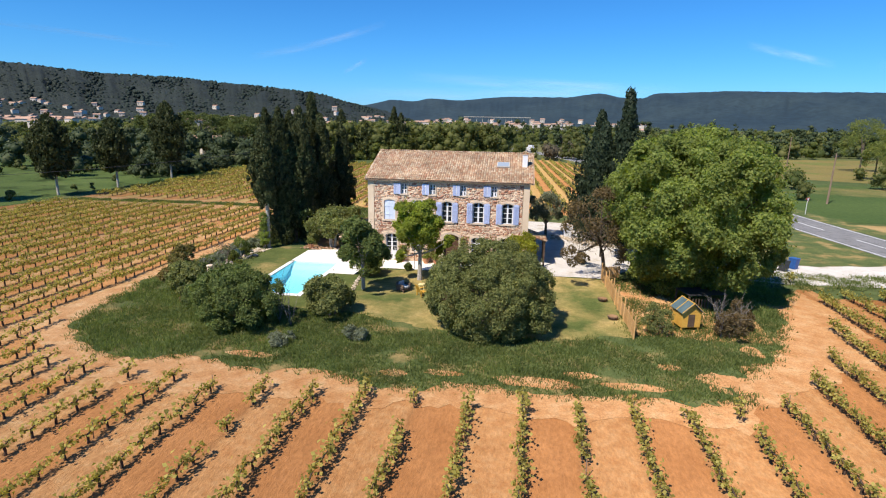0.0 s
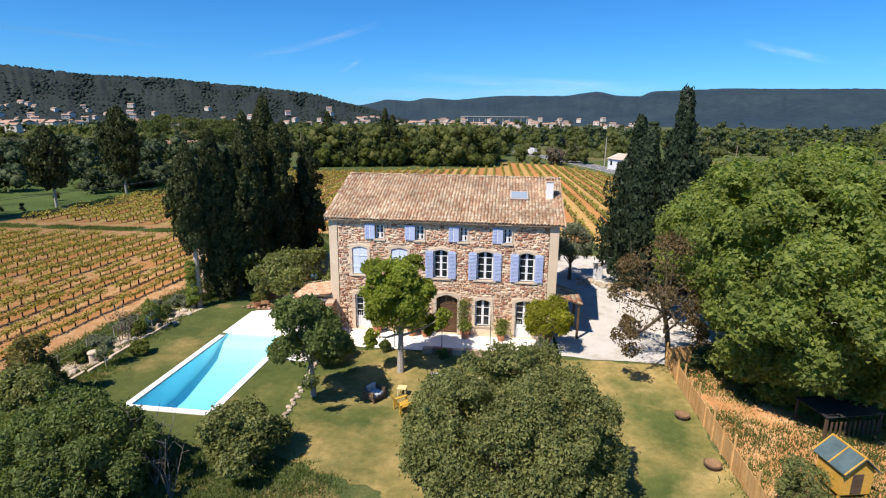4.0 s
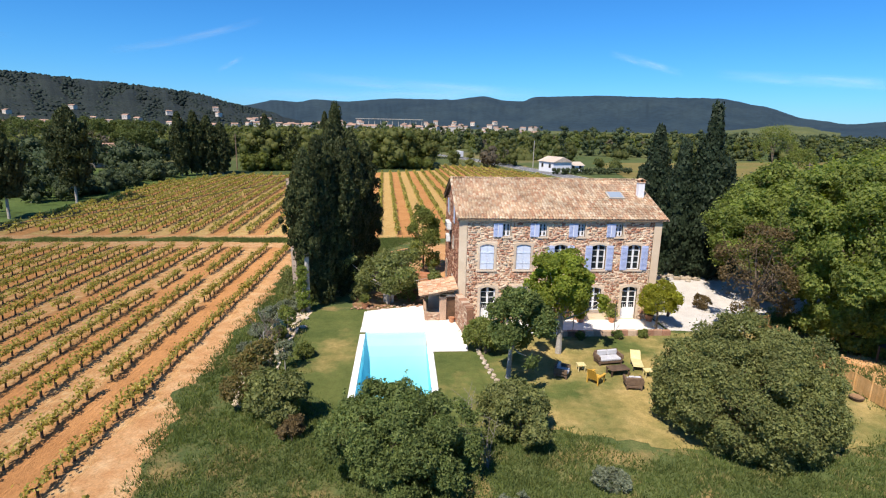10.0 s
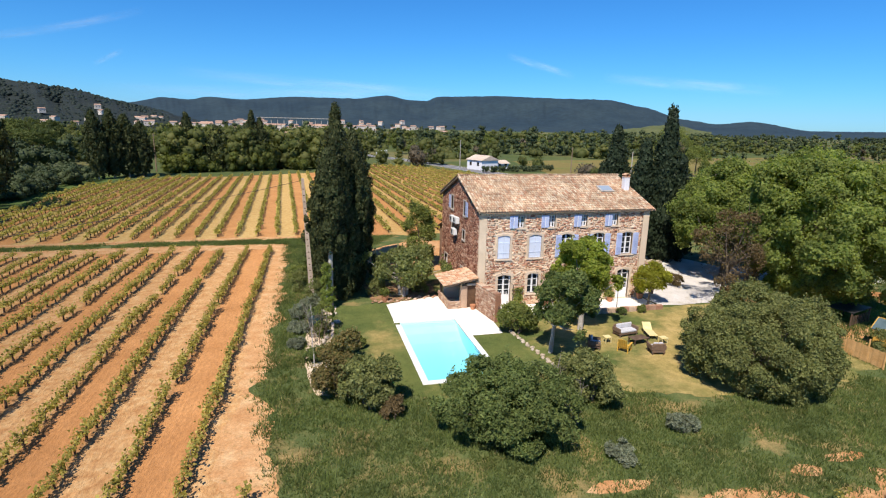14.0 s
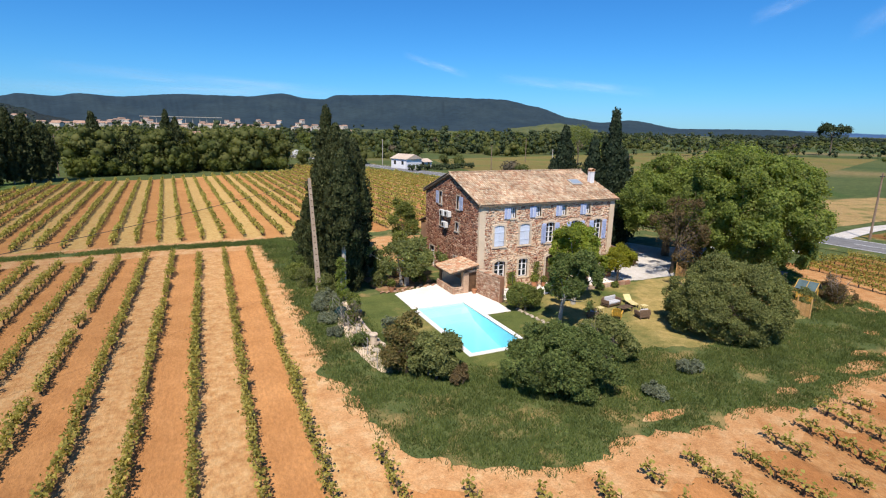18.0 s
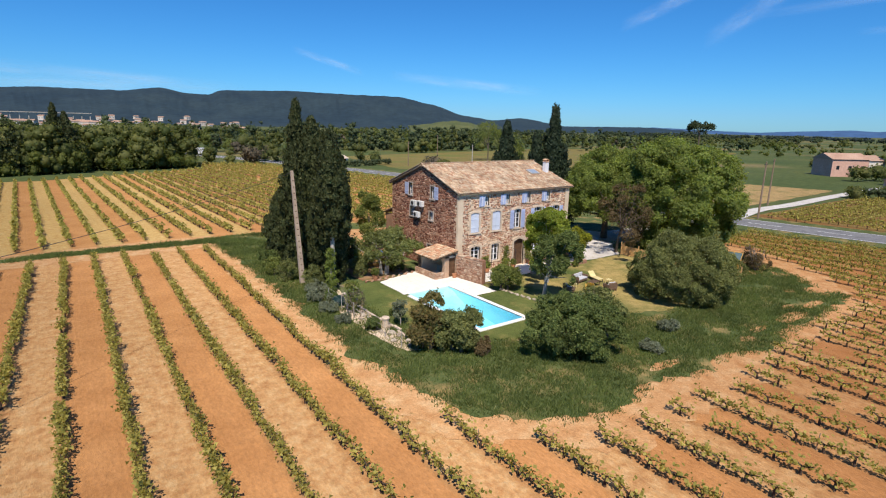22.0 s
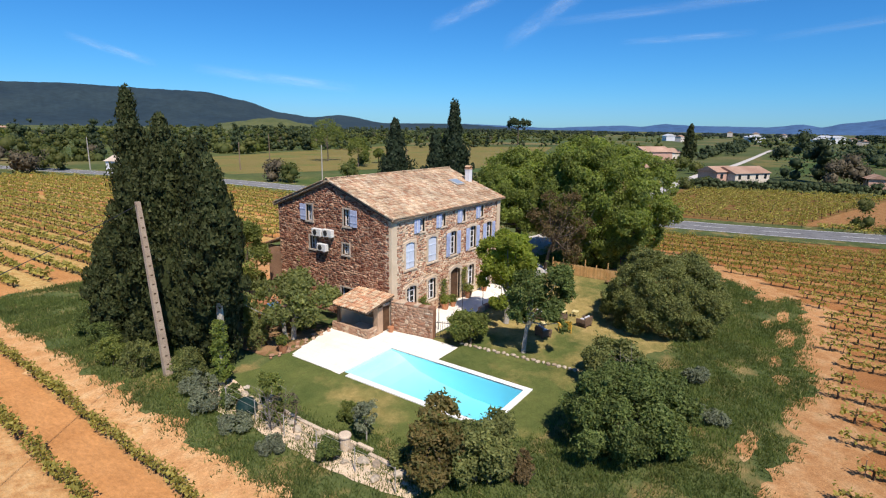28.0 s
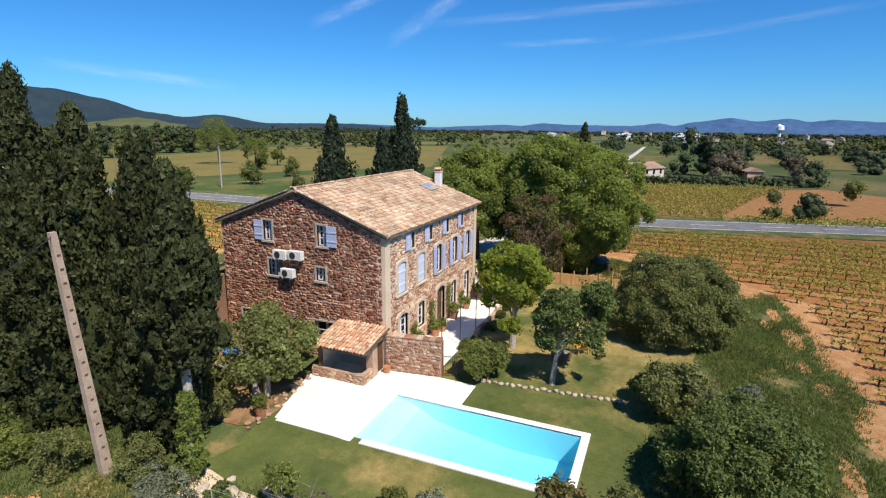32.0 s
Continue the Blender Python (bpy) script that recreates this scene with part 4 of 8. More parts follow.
LINE = smooth(ROAD, 10)
tagged(part("road_verge", ribbon(LINE, -7.0, 7.0, -0.036), "tall_grass"), "grass verge along the country road", "verge", kind="structure")
road = tagged(part("road", ribbon(LINE, -3.6, 3.6, -0.015), "asphalt"), "grey two-lane asphalt country road", "road", kind="structure")
for side in (-3.25, 3.25):
    part("edge_line", ribbon(LINE, side - 0.08, side + 0.08, -0.010), "road_paint", road)
run = [p for a, b in zip(LINE, LINE[1:]) for p in (a.lerp(b, k / max(1, int((b - a).length))) for k in range(max(1, int((b - a).length))))]
bm = bmesh.new()
for i in range(0, len(run) - 4, 6):
    ribbon(run[i:i + 4], -0.08, 0.08, -0.010, bm)
part("centre_dashes", bm, "road_paint", road)
LANE = smooth([(47, 46.5), (60, 48.6), (74, 48.4), (100, 49.5), (150, 50), (218, 47.5), (420, 49)], 6)
tagged(part("farm_lane", ribbon(LANE, -1.25, 1.25, -0.02), "gravel"), "pale farm lane leaving the road", "lane", kind="structure")

# ---- pool and terrace ----
pool = thing("swimming_pool", "rectangular swimming pool with turquoise water and white coping", "pool", (POOL[0], POOL[2], 0))
W, L = POOL[1] - POOL[0], POOL[3] - POOL[2]
bm = bmesh.new()
prof = [(0, -1.5), (3.2, -1.45), (6.0, -1.05), (L - 2.0, -0.85), (L - 1.2, -0.45), (L - 0.6, -0.20), (L, -0.12)]
lo = [[bm.verts.new((x, y, z)) for x in (0, W)] for y, z in prof]
hi = [[bm.verts.new((x, y, 0.02)) for x in (0, W)] for y, z in prof]
for a, b in zip(lo, lo[1:]):
    bm.faces.new((a[0], a[1], b[1], b[0]))
for (a, b), (c, d) in zip(zip(lo, lo[1:]), zip(hi, hi[1:])):
    for s in (0, 1):
        if (a[s].co - b[s].co).length > 1e-4 and (c[s].co - d[s].co).length > 1e-4:
            bm.faces.new((a[s], b[s], d[s], c[s]))
bm.faces.new((lo[0][0], lo[0][1], hi[0][1], hi[0][0]))
bm.faces.new((lo[-1][0], lo[-1][1], hi[-1][1], hi[-1][0]))
bmesh.ops.recalc_face_normals(bm, faces=bm.faces[:])
for f in bm.faces:
    f.normal_flip()
for f in bm.faces:
    f.material_index = int(f.calc_center_median().y > L - 1.35 and f.normal.z > 0.5)
part("basin", bm, "pool_liner pool_step", pool)
bm = bmesh.new()
bm.faces.new([bm.verts.new((x, y, -0.07)) for x, y in ((0, 0), (W, 0), (W, L), (0, L))])
part("water", bm, "pool_water", pool, "clear turquoise water")
for k in range(17):
    y0 = -0.35 + k * 0.56
    for x0 in (-0.36, W):
        if y0 < L - 0.4 and not (x0 > 0 and y0 > 5.3):
            part("coping_stone", box(x0, x0 + 0.36, y0 + 0.004, min(y0 + 0.556, L), -0.05, 0.045), "coping", pool, bevel=0.01)
for k in range(7):
    part("coping_stone", box(k * W / 7 + 0.004, (k + 1) * W / 7 - 0.004, -0.35, 0.0, -0.05, 0.045), "coping", pool, bevel=0.01)
part("cover_rail", box(W - 0.03, W + 0.012, L - 3.6, L, 0.0, 0.03), "concrete", pool, "dark slot of the pool cover")

terrace = tagged(part("pool_terrace", sheet("pool_terrace_base", [(-18.25, 41.12), (-13.84, 41.12), (-13.84, 37.86), (-11.3, 37.86), (-11.1, 43.1), (-11.4, 46.9), (-14.3, 46.4), (-18.0, 45.3)], 0.012, "pale_paving", "pale stone pool terrace", "terrace").data, "pale_paving"),
                 "sunlit cream stone terrace beside the pool", "terrace", kind="structure")
bpy.data.objects.remove(bpy.data.objects["pool_terrace_base"])
rng = np.random.default_rng(4)


def slabs(parent, x0, x1, y0, y1, sx, sy, z, inside, material="pale_paving", name="paving_slab"):
    made = 0
    me = {}
    for i in range(int((x1 - x0) / sx)):
        for j in range(int((y1 - y0) / sy)):
            x, y = x0 + (i + 0.5) * sx, y0 + (j + 0.5) * sy
            if inside(x, y):
                def lay(x=x, y=y):
                    if not me:
                        me[0] = part(name, box(-sx / 2 + 0.004, sx / 2 - 0.004, -sy / 2 + 0.004, sy / 2 - 0.004, -0.03, 0.0), material, parent)
                        ob = me[0]
                    else:
                        ob = part(name, me[0].data, material, parent)
                    ob.matrix_basis = pose(x, y, z + 0.006 * math.sin(i * 12.9 + j * 7.3) * 0.4)
                LATER.append(lay)
                made += 1
    return made


slabs(terrace, -18.2, -11.2, 37.9, 46.3, 0.6, 0.6, 0.034, lambda x, y: (y > 41.4 and x < -11.6 and y < 45.3 + (x + 18) * 0.3 - 0.25) or (x > -13.5 and x < -11.55 and y > 38.1 and y < 43))
front = sheet("front_terrace", [(-10.9, 40.3), (-2, 40.4), (3.0, 40.6), (3.0, 43.1), (-11.0, 43.1)], 0.02, "pale_paving", "pale paved terrace along the house front", "terrace")
slabs(front, -10.8, 2.9, 40.45, 43.0, 0.62, 0.62, 0.042, lambda x, y: True)

# ---- the stone house ----
HX, HY = -11.45, 43.10
HW, HD = 14.40, 11.20
EAVE, RIDGE = 7.50, 9.55
house = thing("stone_farmhouse", "three-storey stone farmhouse with tiled roof and blue shutters", "house", (HX, HY, 0))


def ring(u0, u1, z0, z1, w, y0, y1, rise=0.0, foot=True, bm=None):
    """A stone or wooden surround of an opening, with a flat arch."""
    bm = bm or bmesh.new()
    n = 7
    inner = [(u0, z0), (u0, z1 - rise)] + [(u0 + (u1 - u0) * k / n, z1 - rise + rise * math.sin(math.pi * k / n)) for k in range(1, n)] + [(u1, z1 - rise), (u1, z0)]
    outer = [(u0 - w, z0), (u0 - w, z1 - rise + w * 0.9)] + [(u0 - w + (u1 - u0 + 2 * w) * k / n, z1 + w * 0.9 - rise + rise * math.sin(math.pi * k / n)) for k in range(1, n)] + [(u1 + w, z1 - rise + w * 0.9), (u1 + w, z0)]
    a, b, c, d = ([bm.verts.new((u, y, z)) for u, z in loop] for loop, y in ((inner, y0), (outer, y0), (inner, y1), (outer, y1)))
    for k in range(len(a) - 1):
        for q in ((b[k], b[k + 1], a[k + 1], a[k]), (a[k], a[k + 1], c[k + 1], c[k]), (c[k], c[k + 1], d[k + 1], d[k]), (d[k], d[k + 1], b[k + 1], b[k])):
            bm.faces.new(q)
    for k in (0, -1):
        bm.faces.new((a[k], b[k], d[k], c[k]))
    bmesh.ops.recalc_face_normals(bm, faces=bm.faces[:])
    return bm


def shutter(parent, u0, u1, z0, z1, y, material, arch=0.0, slats=True, label="", turn=0.0):
    """A boarded shutter with battens and hinges, flat against the wall."""
    w = u1 - u0
    bm = box(0, w, 0, 0.035, z0, z1 - arch)
    if arch:
        prism([(0, 0), (w, 0), (w, 0.035), (0, 0.035)], z1 - arch, z1 - arch * 0.45, bm)
        box(w * 0.2, w * 0.8, 0, 0.035, z1 - arch * 0.45, z1, bm)
    ob = part("shutter", bm, material, parent, label, bevel=0.006)
    ob.matrix_basis = pose(u0, y, 0, 0, 0, turn)
    return ob


def battens(sh, w, z0, z1, material, slats):
    n = int((z1 - z0) / 0.085) if slats else 2
    bm = bmesh.new()
    for k in range(n):
        z = z0 + (k + 0.5) * (z1 - z0) / n
        if slats:
            box(0.05, w - 0.05, -0.022, 0.0, z - 0.028, z + 0.011, bm)
        else:
            part("batten", box(0.0, w, -0.022, 0.0, z - 0.06, z + 0.024), material, sh)
    if slats:
        tagged(part("louvre", bm, material, sh), kind="stuff")
    else:
        bm.free()


def window(parent, u0, u1, z0, z1, rise=0.0, panes=(2, 3), surround=0.17, sill=True, door=False, paint="white_paint", deep=0.16, stone="dressed_stone"):
    """A casement in its opening: frame, glazing bars, panes, stone surround and sill."""
    w = window_frame(parent, u0, u1, z0, z1, rise, deep, paint, door)
    foot = z0 + (0.85 if door else 0.06)
    cols, rows = panes
    bm = bmesh.new()
    for i in range(1, cols):
        u = u0 + (u1 - u0) * i / cols
        box(u - (0.075 if i == cols / 2 else 0.022), u + (0.075 if i == cols / 2 else 0.022), deep + 0.012, deep + 0.05, foot, z1 - 0.03, bm)
    for j in range(1, rows):
        z = foot + (z1 - foot) * j / rows
        box(u0 + 0.05, u1 - 0.05, deep + 0.014, deep + 0.046, z - 0.024, z + 0.024, bm)
    part("window_lattice", bm, paint, w)
    for i in range(cols):
        a, b = u0 + (u1 - u0) * i / cols + 0.02, u0 + (u1 - u0) * (i + 1) / cols - 0.02
        part("pane", box(a, b, deep + 0.026, deep + 0.034, foot, z1 - 0.01), "window_glass", w, "dark reflecting glass")
    if door:
        part("door_panel", box(u0 + 0.05, u1 - 0.05, deep + 0.01, deep + 0.05, z0 + 0.02, foot), paint, w, "white lower door panel")
        for i in range(8):
            u = u0 + 0.08 + (u1 - u0 - 0.16) * i / 7
            part("iron_bar", box(u - 0.012, u + 0.012, deep - 0.03, deep - 0.01, z0 + 0.05, z0 + 1.1), paint, w)
    if surround:
        part("surround", ring(u0, u1, z0, z1, surround, -0.055, 0.12, rise), stone, w, "dressed pale stone surround")
    if sill:
        part("sill", box(u0 - surround - 0.04, u1 + surround + 0.04, -0.10, 0.15, z0 - 0.13, z0), stone, w, bevel=0.012)
    return w


def window_frame(parent, u0, u1, z0, z1, rise, deep, paint, door):
    bm = ring(u0 + 0.085, u1 - 0.085, z0 + 0.05, z1 - 0.08, 0.085, deep, deep + 0.06, rise)
    box(u0, u1, deep, deep + 0.06, z0, z0 + 0.055, bm)
    return part("glazed_door" if door else "window", bm, paint, parent)


BAYS = [(1.46, 2.46), (4.02, 5.06), (6.74, 7.66), (9.48, 10.50), (12.08, 13.06)]
ATTIC = [(3.00, 3.54), (5.58, 6.12), (8.34, 8.86), (11.06, 11.58)]
LOW = [(1.58, 2.66, 0.06, 2.55), (4.05, 4.98, 0.95, 2.58), (6.95, 8.30, 0.05, 2.70), (9.44, 10.40, 0.72, 2.50), (11.98, 13.10, 0.06, 2.55)]
front_holes = [(a, b, 3.82, 5.66) for a, b in BAYS] + [(a, b, 6.22, 7.14) for a, b in ATTIC] + LOW
wall_front = part("front_wall", wall_mesh(0, HW, -0.2, EAVE, 0.55, front_holes), "front_mortar", house, "rubble wall of red, brown and cream stone")
QUOIN = 0.52
rng = np.random.default_rng(7)


def wide(h, e=0.17):
    return (h[0] - e, h[1] + e, h[2] - 0.10, h[3] + e)


fh = [wide(h) for h in front_holes]
stones = rubble(rng, QUOIN, HW - QUOIN, 0.02, EAVE - 0.14, 0.25, 0.145, lambda p: clear(p, fh))
stone_face(wall_front, stones, "front_stone", lambda p: p[0] < 4.2 and 3.0 < p[1] < 6.0)
for u in (-0.03, HW - QUOIN):
    part("corner_pilaster", box(u, u + QUOIN + 0.03, -0.06, 0.2, 0.0, EAVE - 0.1), "render_coat", house, "smooth ochre rendered corner", bevel=0.01)

part("rendered_dado", box(9.2, 11.75, -0.045, 0.05, 0.0, 0.66), "render_coat", house, "smooth ochre rendered band at the foot", bevel=0.01)

# windows and shutters of the front
for i, (a, b) in enumerate(BAYS):
    w = window(wall_front, a, b, 3.82, 5.66, 0.12, (2, 4))
    if i < 2:
        for s in (0, 1):
            m = (a + b) / 2
            u0, u1 = (a + 0.01, m - 0.005) if s == 0 else (m + 0.005, b - 0.01)
            sh = shutter(w, u0, u1, 3.84, 5.62, 0.02, "pale_shutter", 0.10, label="closed pale blue shutter")
            battens(sh, u1 - u0, 3.95, 5.45, "pale_shutter", False)
    else:
        for s in (0, 1):
            hw = 0.50
            u0, u1 = (a - hw - 0.01, a - 0.01) if s == 0 else (b + 0.01, b + hw + 0.01)
            sh = shutter(w, u0, u1, 3.80, 5.60, -0.115, "blue_shutter", 0.08, label="open lavender-blue louvred shutter")
            battens(sh, hw, 3.88, 5.48, "blue_shutter", True)
for a, b in ATTIC:
    w = window(wall_front, a, b, 6.22, 7.14, 0.0, (2, 3), surround=0.07)
    sh = shutter(w, a - 0.66, a - 0.02, 6.20, 7.16, -0.10, "blue_shutter", label="open lavender-blue louvred shutter")
    battens(sh, 0.31, 6.26, 7.10, "blue_shutter", True)
    part("shutter_stile", box(a - 0.36, a - 0.32, -0.115, -0.06, 6.2, 7.16), "white_paint", w)
for i, (a, b, c, d) in enumerate(LOW):
    if i == 2:
        w = part("main_door", ring(a + 0.07, b - 0.07, c, d - 0.06, 0.07, 0.22, 0.30, 0.22), "brown_door", wall_front, "arched dark brown wooden double door")
        for s in (0, 1):
            u0 = a + 0.07 + s * (b - a - 0.14) / 2
            part("door_leaf", box(u0 + 0.006, u0 + (b - a - 0.14) / 2 - 0.006, 0.24, 0.29, c, d - 0.04), "brown_door", w)
        part("surround", ring(a, b, c, d, 0.22, -0.06, 0.15, 0.24), "dressed_stone", w)
    else:
        window(wall_front, a, b, c, d, 0.13, (2, 4 if i in (0, 4) else 3), door=i in (0, 4), sill=i in (1, 3), surround=0.2)

# climbing plants between the ground-floor openings
for k, (u, h) in enumerate(((5.9, 2.2), (8.75, 2.5), (3.3, 1.5), (11.2, 1.3))):
    rr = np.random.default_rng(500 + k)
    cl = thing("climbing_rose", "thin climbing plant trained up the stone front", "climber", (HX + u, HY - 0.16, 0.02), group="climbers on the front")
    part("stem", tube([(0, 0, 0), (0.05 * math.sin(k), 0.02, h * 0.5), (0.1 * math.cos(k), 0.02, h)], (0.02, 0.014, 0.008), 5), "vine_wood", cl)
    pts = np.stack([rr.normal(size=420) * 0.22, rr.normal(size=420) * 0.05, rr.uniform(0.15, 1, 420) ** 0.8 * h], 1)
    lv, lf = leaves(pts, np.tile((0.0, -1.0, 0.3), (420, 1)), 0.055, rr, 0.7)
    part("foliage", mesh_np("foliage", lv, [lf], ["young_leaf"]), "young_leaf", cl)

# the gable that faces the vineyard
gable_holes = [(3.20, 3.82, 6.58, 7.75), (6.96, 7.60, 6.58, 7.75), (3.45, 4.12, 4.52, 5.48), (6.80, 7.42, 4.55, 5.32), (6.55, 8.0, 0.9, 2.14), (1.2, 2.2, 0.05, 2.1)]


def gable(name, matrix, holes, material):
    bm = wall_mesh(0, HD, -0.2, RIDGE + 0.3, 0.55, holes)
    for s in (1, -1):
        n = Vector((-(RIDGE - EAVE) * s, 0, HD / 2))
        bmesh.ops.bisect_plane(bm, geom=bm.verts[:] + bm.edges[:] + bm.faces[:], dist=0.0001, plane_co=(0 if s > 0 else HD, 0, EAVE), plane_no=n, clear_outer=True)
    ob = part(name, bm, material, house)
    ob.matrix_basis = matrix
    return ob


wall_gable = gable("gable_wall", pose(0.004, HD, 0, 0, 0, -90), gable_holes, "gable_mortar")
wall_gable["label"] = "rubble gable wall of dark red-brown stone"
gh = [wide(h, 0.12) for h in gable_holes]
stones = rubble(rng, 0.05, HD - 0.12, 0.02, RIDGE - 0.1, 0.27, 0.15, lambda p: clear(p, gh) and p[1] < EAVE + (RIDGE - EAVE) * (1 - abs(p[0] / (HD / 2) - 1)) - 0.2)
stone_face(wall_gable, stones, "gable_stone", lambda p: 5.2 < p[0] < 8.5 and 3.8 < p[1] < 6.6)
for k, (a, b, c, d) in enumerate(gable_holes):
    w = window(wall_gable, a, b, c, d, 0.0, (2, 3) if k < 4 else (2, 2), surround=0.10, door=k == 5, sill=k != 5, stone="plaster_grey")
    if k < 2:
        u0, u1 = (a - 0.62, a - 0.01) if k == 0 else (b + 0.01, b + 0.66)
        sh = shutter(w, u0, u1, c, d, -0.10, "blue_shutter", label="open lavender-blue shutter")
        battens(sh, u1 - u0, c + 0.08, d - 0.08, "blue_shutter", False)
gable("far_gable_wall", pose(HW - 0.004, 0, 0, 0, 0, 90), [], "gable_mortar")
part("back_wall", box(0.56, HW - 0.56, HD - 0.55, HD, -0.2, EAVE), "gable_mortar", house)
part("attic_floor", box(0.6, HW - 0.6, 0.6, HD - 0.6, 5.9, 6.05), "dark_wood", house)
part("upper_floor", box(0.6, HW - 0.6, 0.6, HD - 0.6, 2.9, 3.1), "dark_wood", house)

# cooling units on the gable
for u, z, w in ((4.55, 5.62, 0.92), (5.62, 5.68, 0.92), (5.02, 4.58, 0.86)):
    ac = thing("air_conditioner", "white outdoor cooling unit on wall brackets", "air conditioner", (HX, HY + HD - u, z), -90, group="cooling units on the gable")
    part("casing", box(-w / 2, w / 2, -0.42, -0.10, 0.0, 0.52), "white_metal", ac, bevel=0.015)
    bm = bmesh.new()
    tube([(-0.12, -0.425, 0.26), (-0.12, -0.44, 0.26)], (0.2, 0.19), 20, bm)
    part("fan_grille", bm, "dark_metal", ac, "dark round fan grille")
    for x in (-w * 0.35, w * 0.35):
        part("bracket", box(x - 0.02, x + 0.02, -0.42, 0.0, -0.045, -0.005), "white_metal", ac)

# roof
pitch = math.degrees(math.atan2(RIDGE - EAVE, HD / 2))
over = 0.30
zl = EAVE - over * math.tan(radians(pitch))
bm = bmesh.new()
for s in (0, 1):
    y0, y1 = (-over, HD / 2) if s == 0 else (HD + over, HD / 2)
    vs = [bm.verts.new((x, y, z)) for y, z in ((y0, zl), (y1, RIDGE)) for x in (-0.22, HW + 0.38)]
    ws = [bm.verts.new((v.co.x, v.co.y, v.co.z + 0.10)) for v in vs]
    for q in ((0, 1, 3, 2),):
        bm.faces.new([vs[i] for i in q])
        bm.faces.new([ws[i] for i in q][::-1])
    for i, j in ((0, 1), (0, 2), (1, 3)):
        bm.faces.new((vs[i], vs[j], ws[j], ws[i]))
bmesh.ops.recalc_face_normals(bm, faces=bm.faces[:])
roof = part("roof", bm, "roof_tile", house, "weathered pink and straw-coloured clay tile roof")
slope = (HD / 2 + over) / math.cos(radians(pitch))
tiled_slope(roof, HW + 0.60, slope, pose(-0.22, -over, zl + 0.10, pitch), "roof_tile", 3, near=lambda i, j: i < 24 and 1 <= j < 14)
tiled_slope(roof, HW + 0.60, slope, pose(HW + 0.38, HD + over, zl + 0.10, pitch, 0, 180), "roof_tile", 5)
tv, tf = tile_template(0.45, 0.30)
me = mesh_np("ridge_tile", tv, [tf], ["roof_tile"])
for k in range(38):
    setattr_matrix(part("ridge_tile", me, "roof_tile", roof), pose(-0.25 + k * 0.395, HD / 2, RIDGE + 0.12, 3, 0, -90))
for s in (0, 1):
    for k in range(17):
        m = pose(-0.20, -over + k * 0.345 * math.cos(radians(pitch)), zl + 0.16 + k * 0.345 * math.sin(radians(pitch)), pitch) if s == 0 else pose(-0.20, HD + over - k * 0.345 * math.cos(radians(pitch)), zl + 0.16 + k * 0.345 * math.sin(radians(pitch)), pitch, 0, 180)
        setattr_matrix(part("verge_tile", bpy.data.meshes["tile"], "roof_tile", roof), m)
# cornice of two rows of tile ends under the front eave
for j, (out, z) in enumerate(((0.10, EAVE - 0.20), (0.20, EAVE - 0.11))):
    bm = box(0.0, HW, -out, 0.0, z + 0.05, z + 0.09)
    for k in range(int(HW / 0.2)):
        tube([(k * 0.2 + 0.1, -out, z), (k * 0.2 + 0.1, 0.0, z)], (0.075, 0.075), 6, bm)
    part("eave_cornice", bm, "dressed_stone", house, "double row of tile ends under the eave")
# Dark strip along the gable verge, added in place of the roof's shadow.
bm = bmesh.new()
for s in (0, 1):
    y0, y1 = (-over, HD / 2) if s == 0 else (HD + over, HD / 2)
    vs = [bm.verts.new((x, y, z)) for x in (-0.20, -0.04) for y, z in ((y0, zl - 0.08), (y1, RIDGE - 0.08), (y1, RIDGE), (y0, zl))]
    for q in ((0, 1, 2, 3), (7, 6, 5, 4), (0, 4, 5, 1), (3, 2, 6, 7), (0, 3, 7, 4), (1, 5, 6, 2)):
        bm.faces.new([vs[i] for i in q])
bmesh.ops.recalc_face_normals(bm, faces=bm.faces[:])
part("verge_board", bm, "dark_wood", house, "dark strip standing in for shadow under the gable roof edge")
# chimney and roof light
cx, cy = 13.92, 2.95
chim = part("chimney", box(cx - 0.23, cx + 0.23, cy - 0.23, cy + 0.23, 8.2, 9.74), "white_paint", house, "white rendered chimney", bevel=0.015)
part("chimney_cap", box(cx - 0.27, cx + 0.27, cy - 0.27, cy + 0.27, 9.74, 9.80), "dressed_stone", chim, bevel=0.01)
for sx in (-0.17, 0.17):
    part("cap_leg", box(cx + sx - 0.05, cx + sx + 0.05, cy - 0.22, cy + 0.22, 9.80, 9.94), "terracotta", chim)
for sx in (-1, 1):
    hood = part("chimney_hood", box(0, 0.30, -0.26, 0.26, 0.0, 0.035), "new_tile", chim, "clay tile chimney hood", bevel=0.008)
    hood.matrix_basis = pose(cx, cy, 10.06, 0, 24 if sx > 0 else -24, 0) @ pose(0 if sx > 0 else -0.30, 0, 0)
rl = part("roof_light", box(-0.60, 0.60, -0.52, 0.52, 0.0, 0.10), "concrete", house, "roof light with a pale metal frame in the tiles", bevel=0.01)
rl.matrix_basis = pose(11.96, 2.90, zl + (2.90 + over) * math.tan(radians(pitch)) + 0.20, pitch)
part("roof_light_glass", box(-0.50, 0.50, -0.42, 0.42, 0.10, 0.115), "skylight_glass", rl)

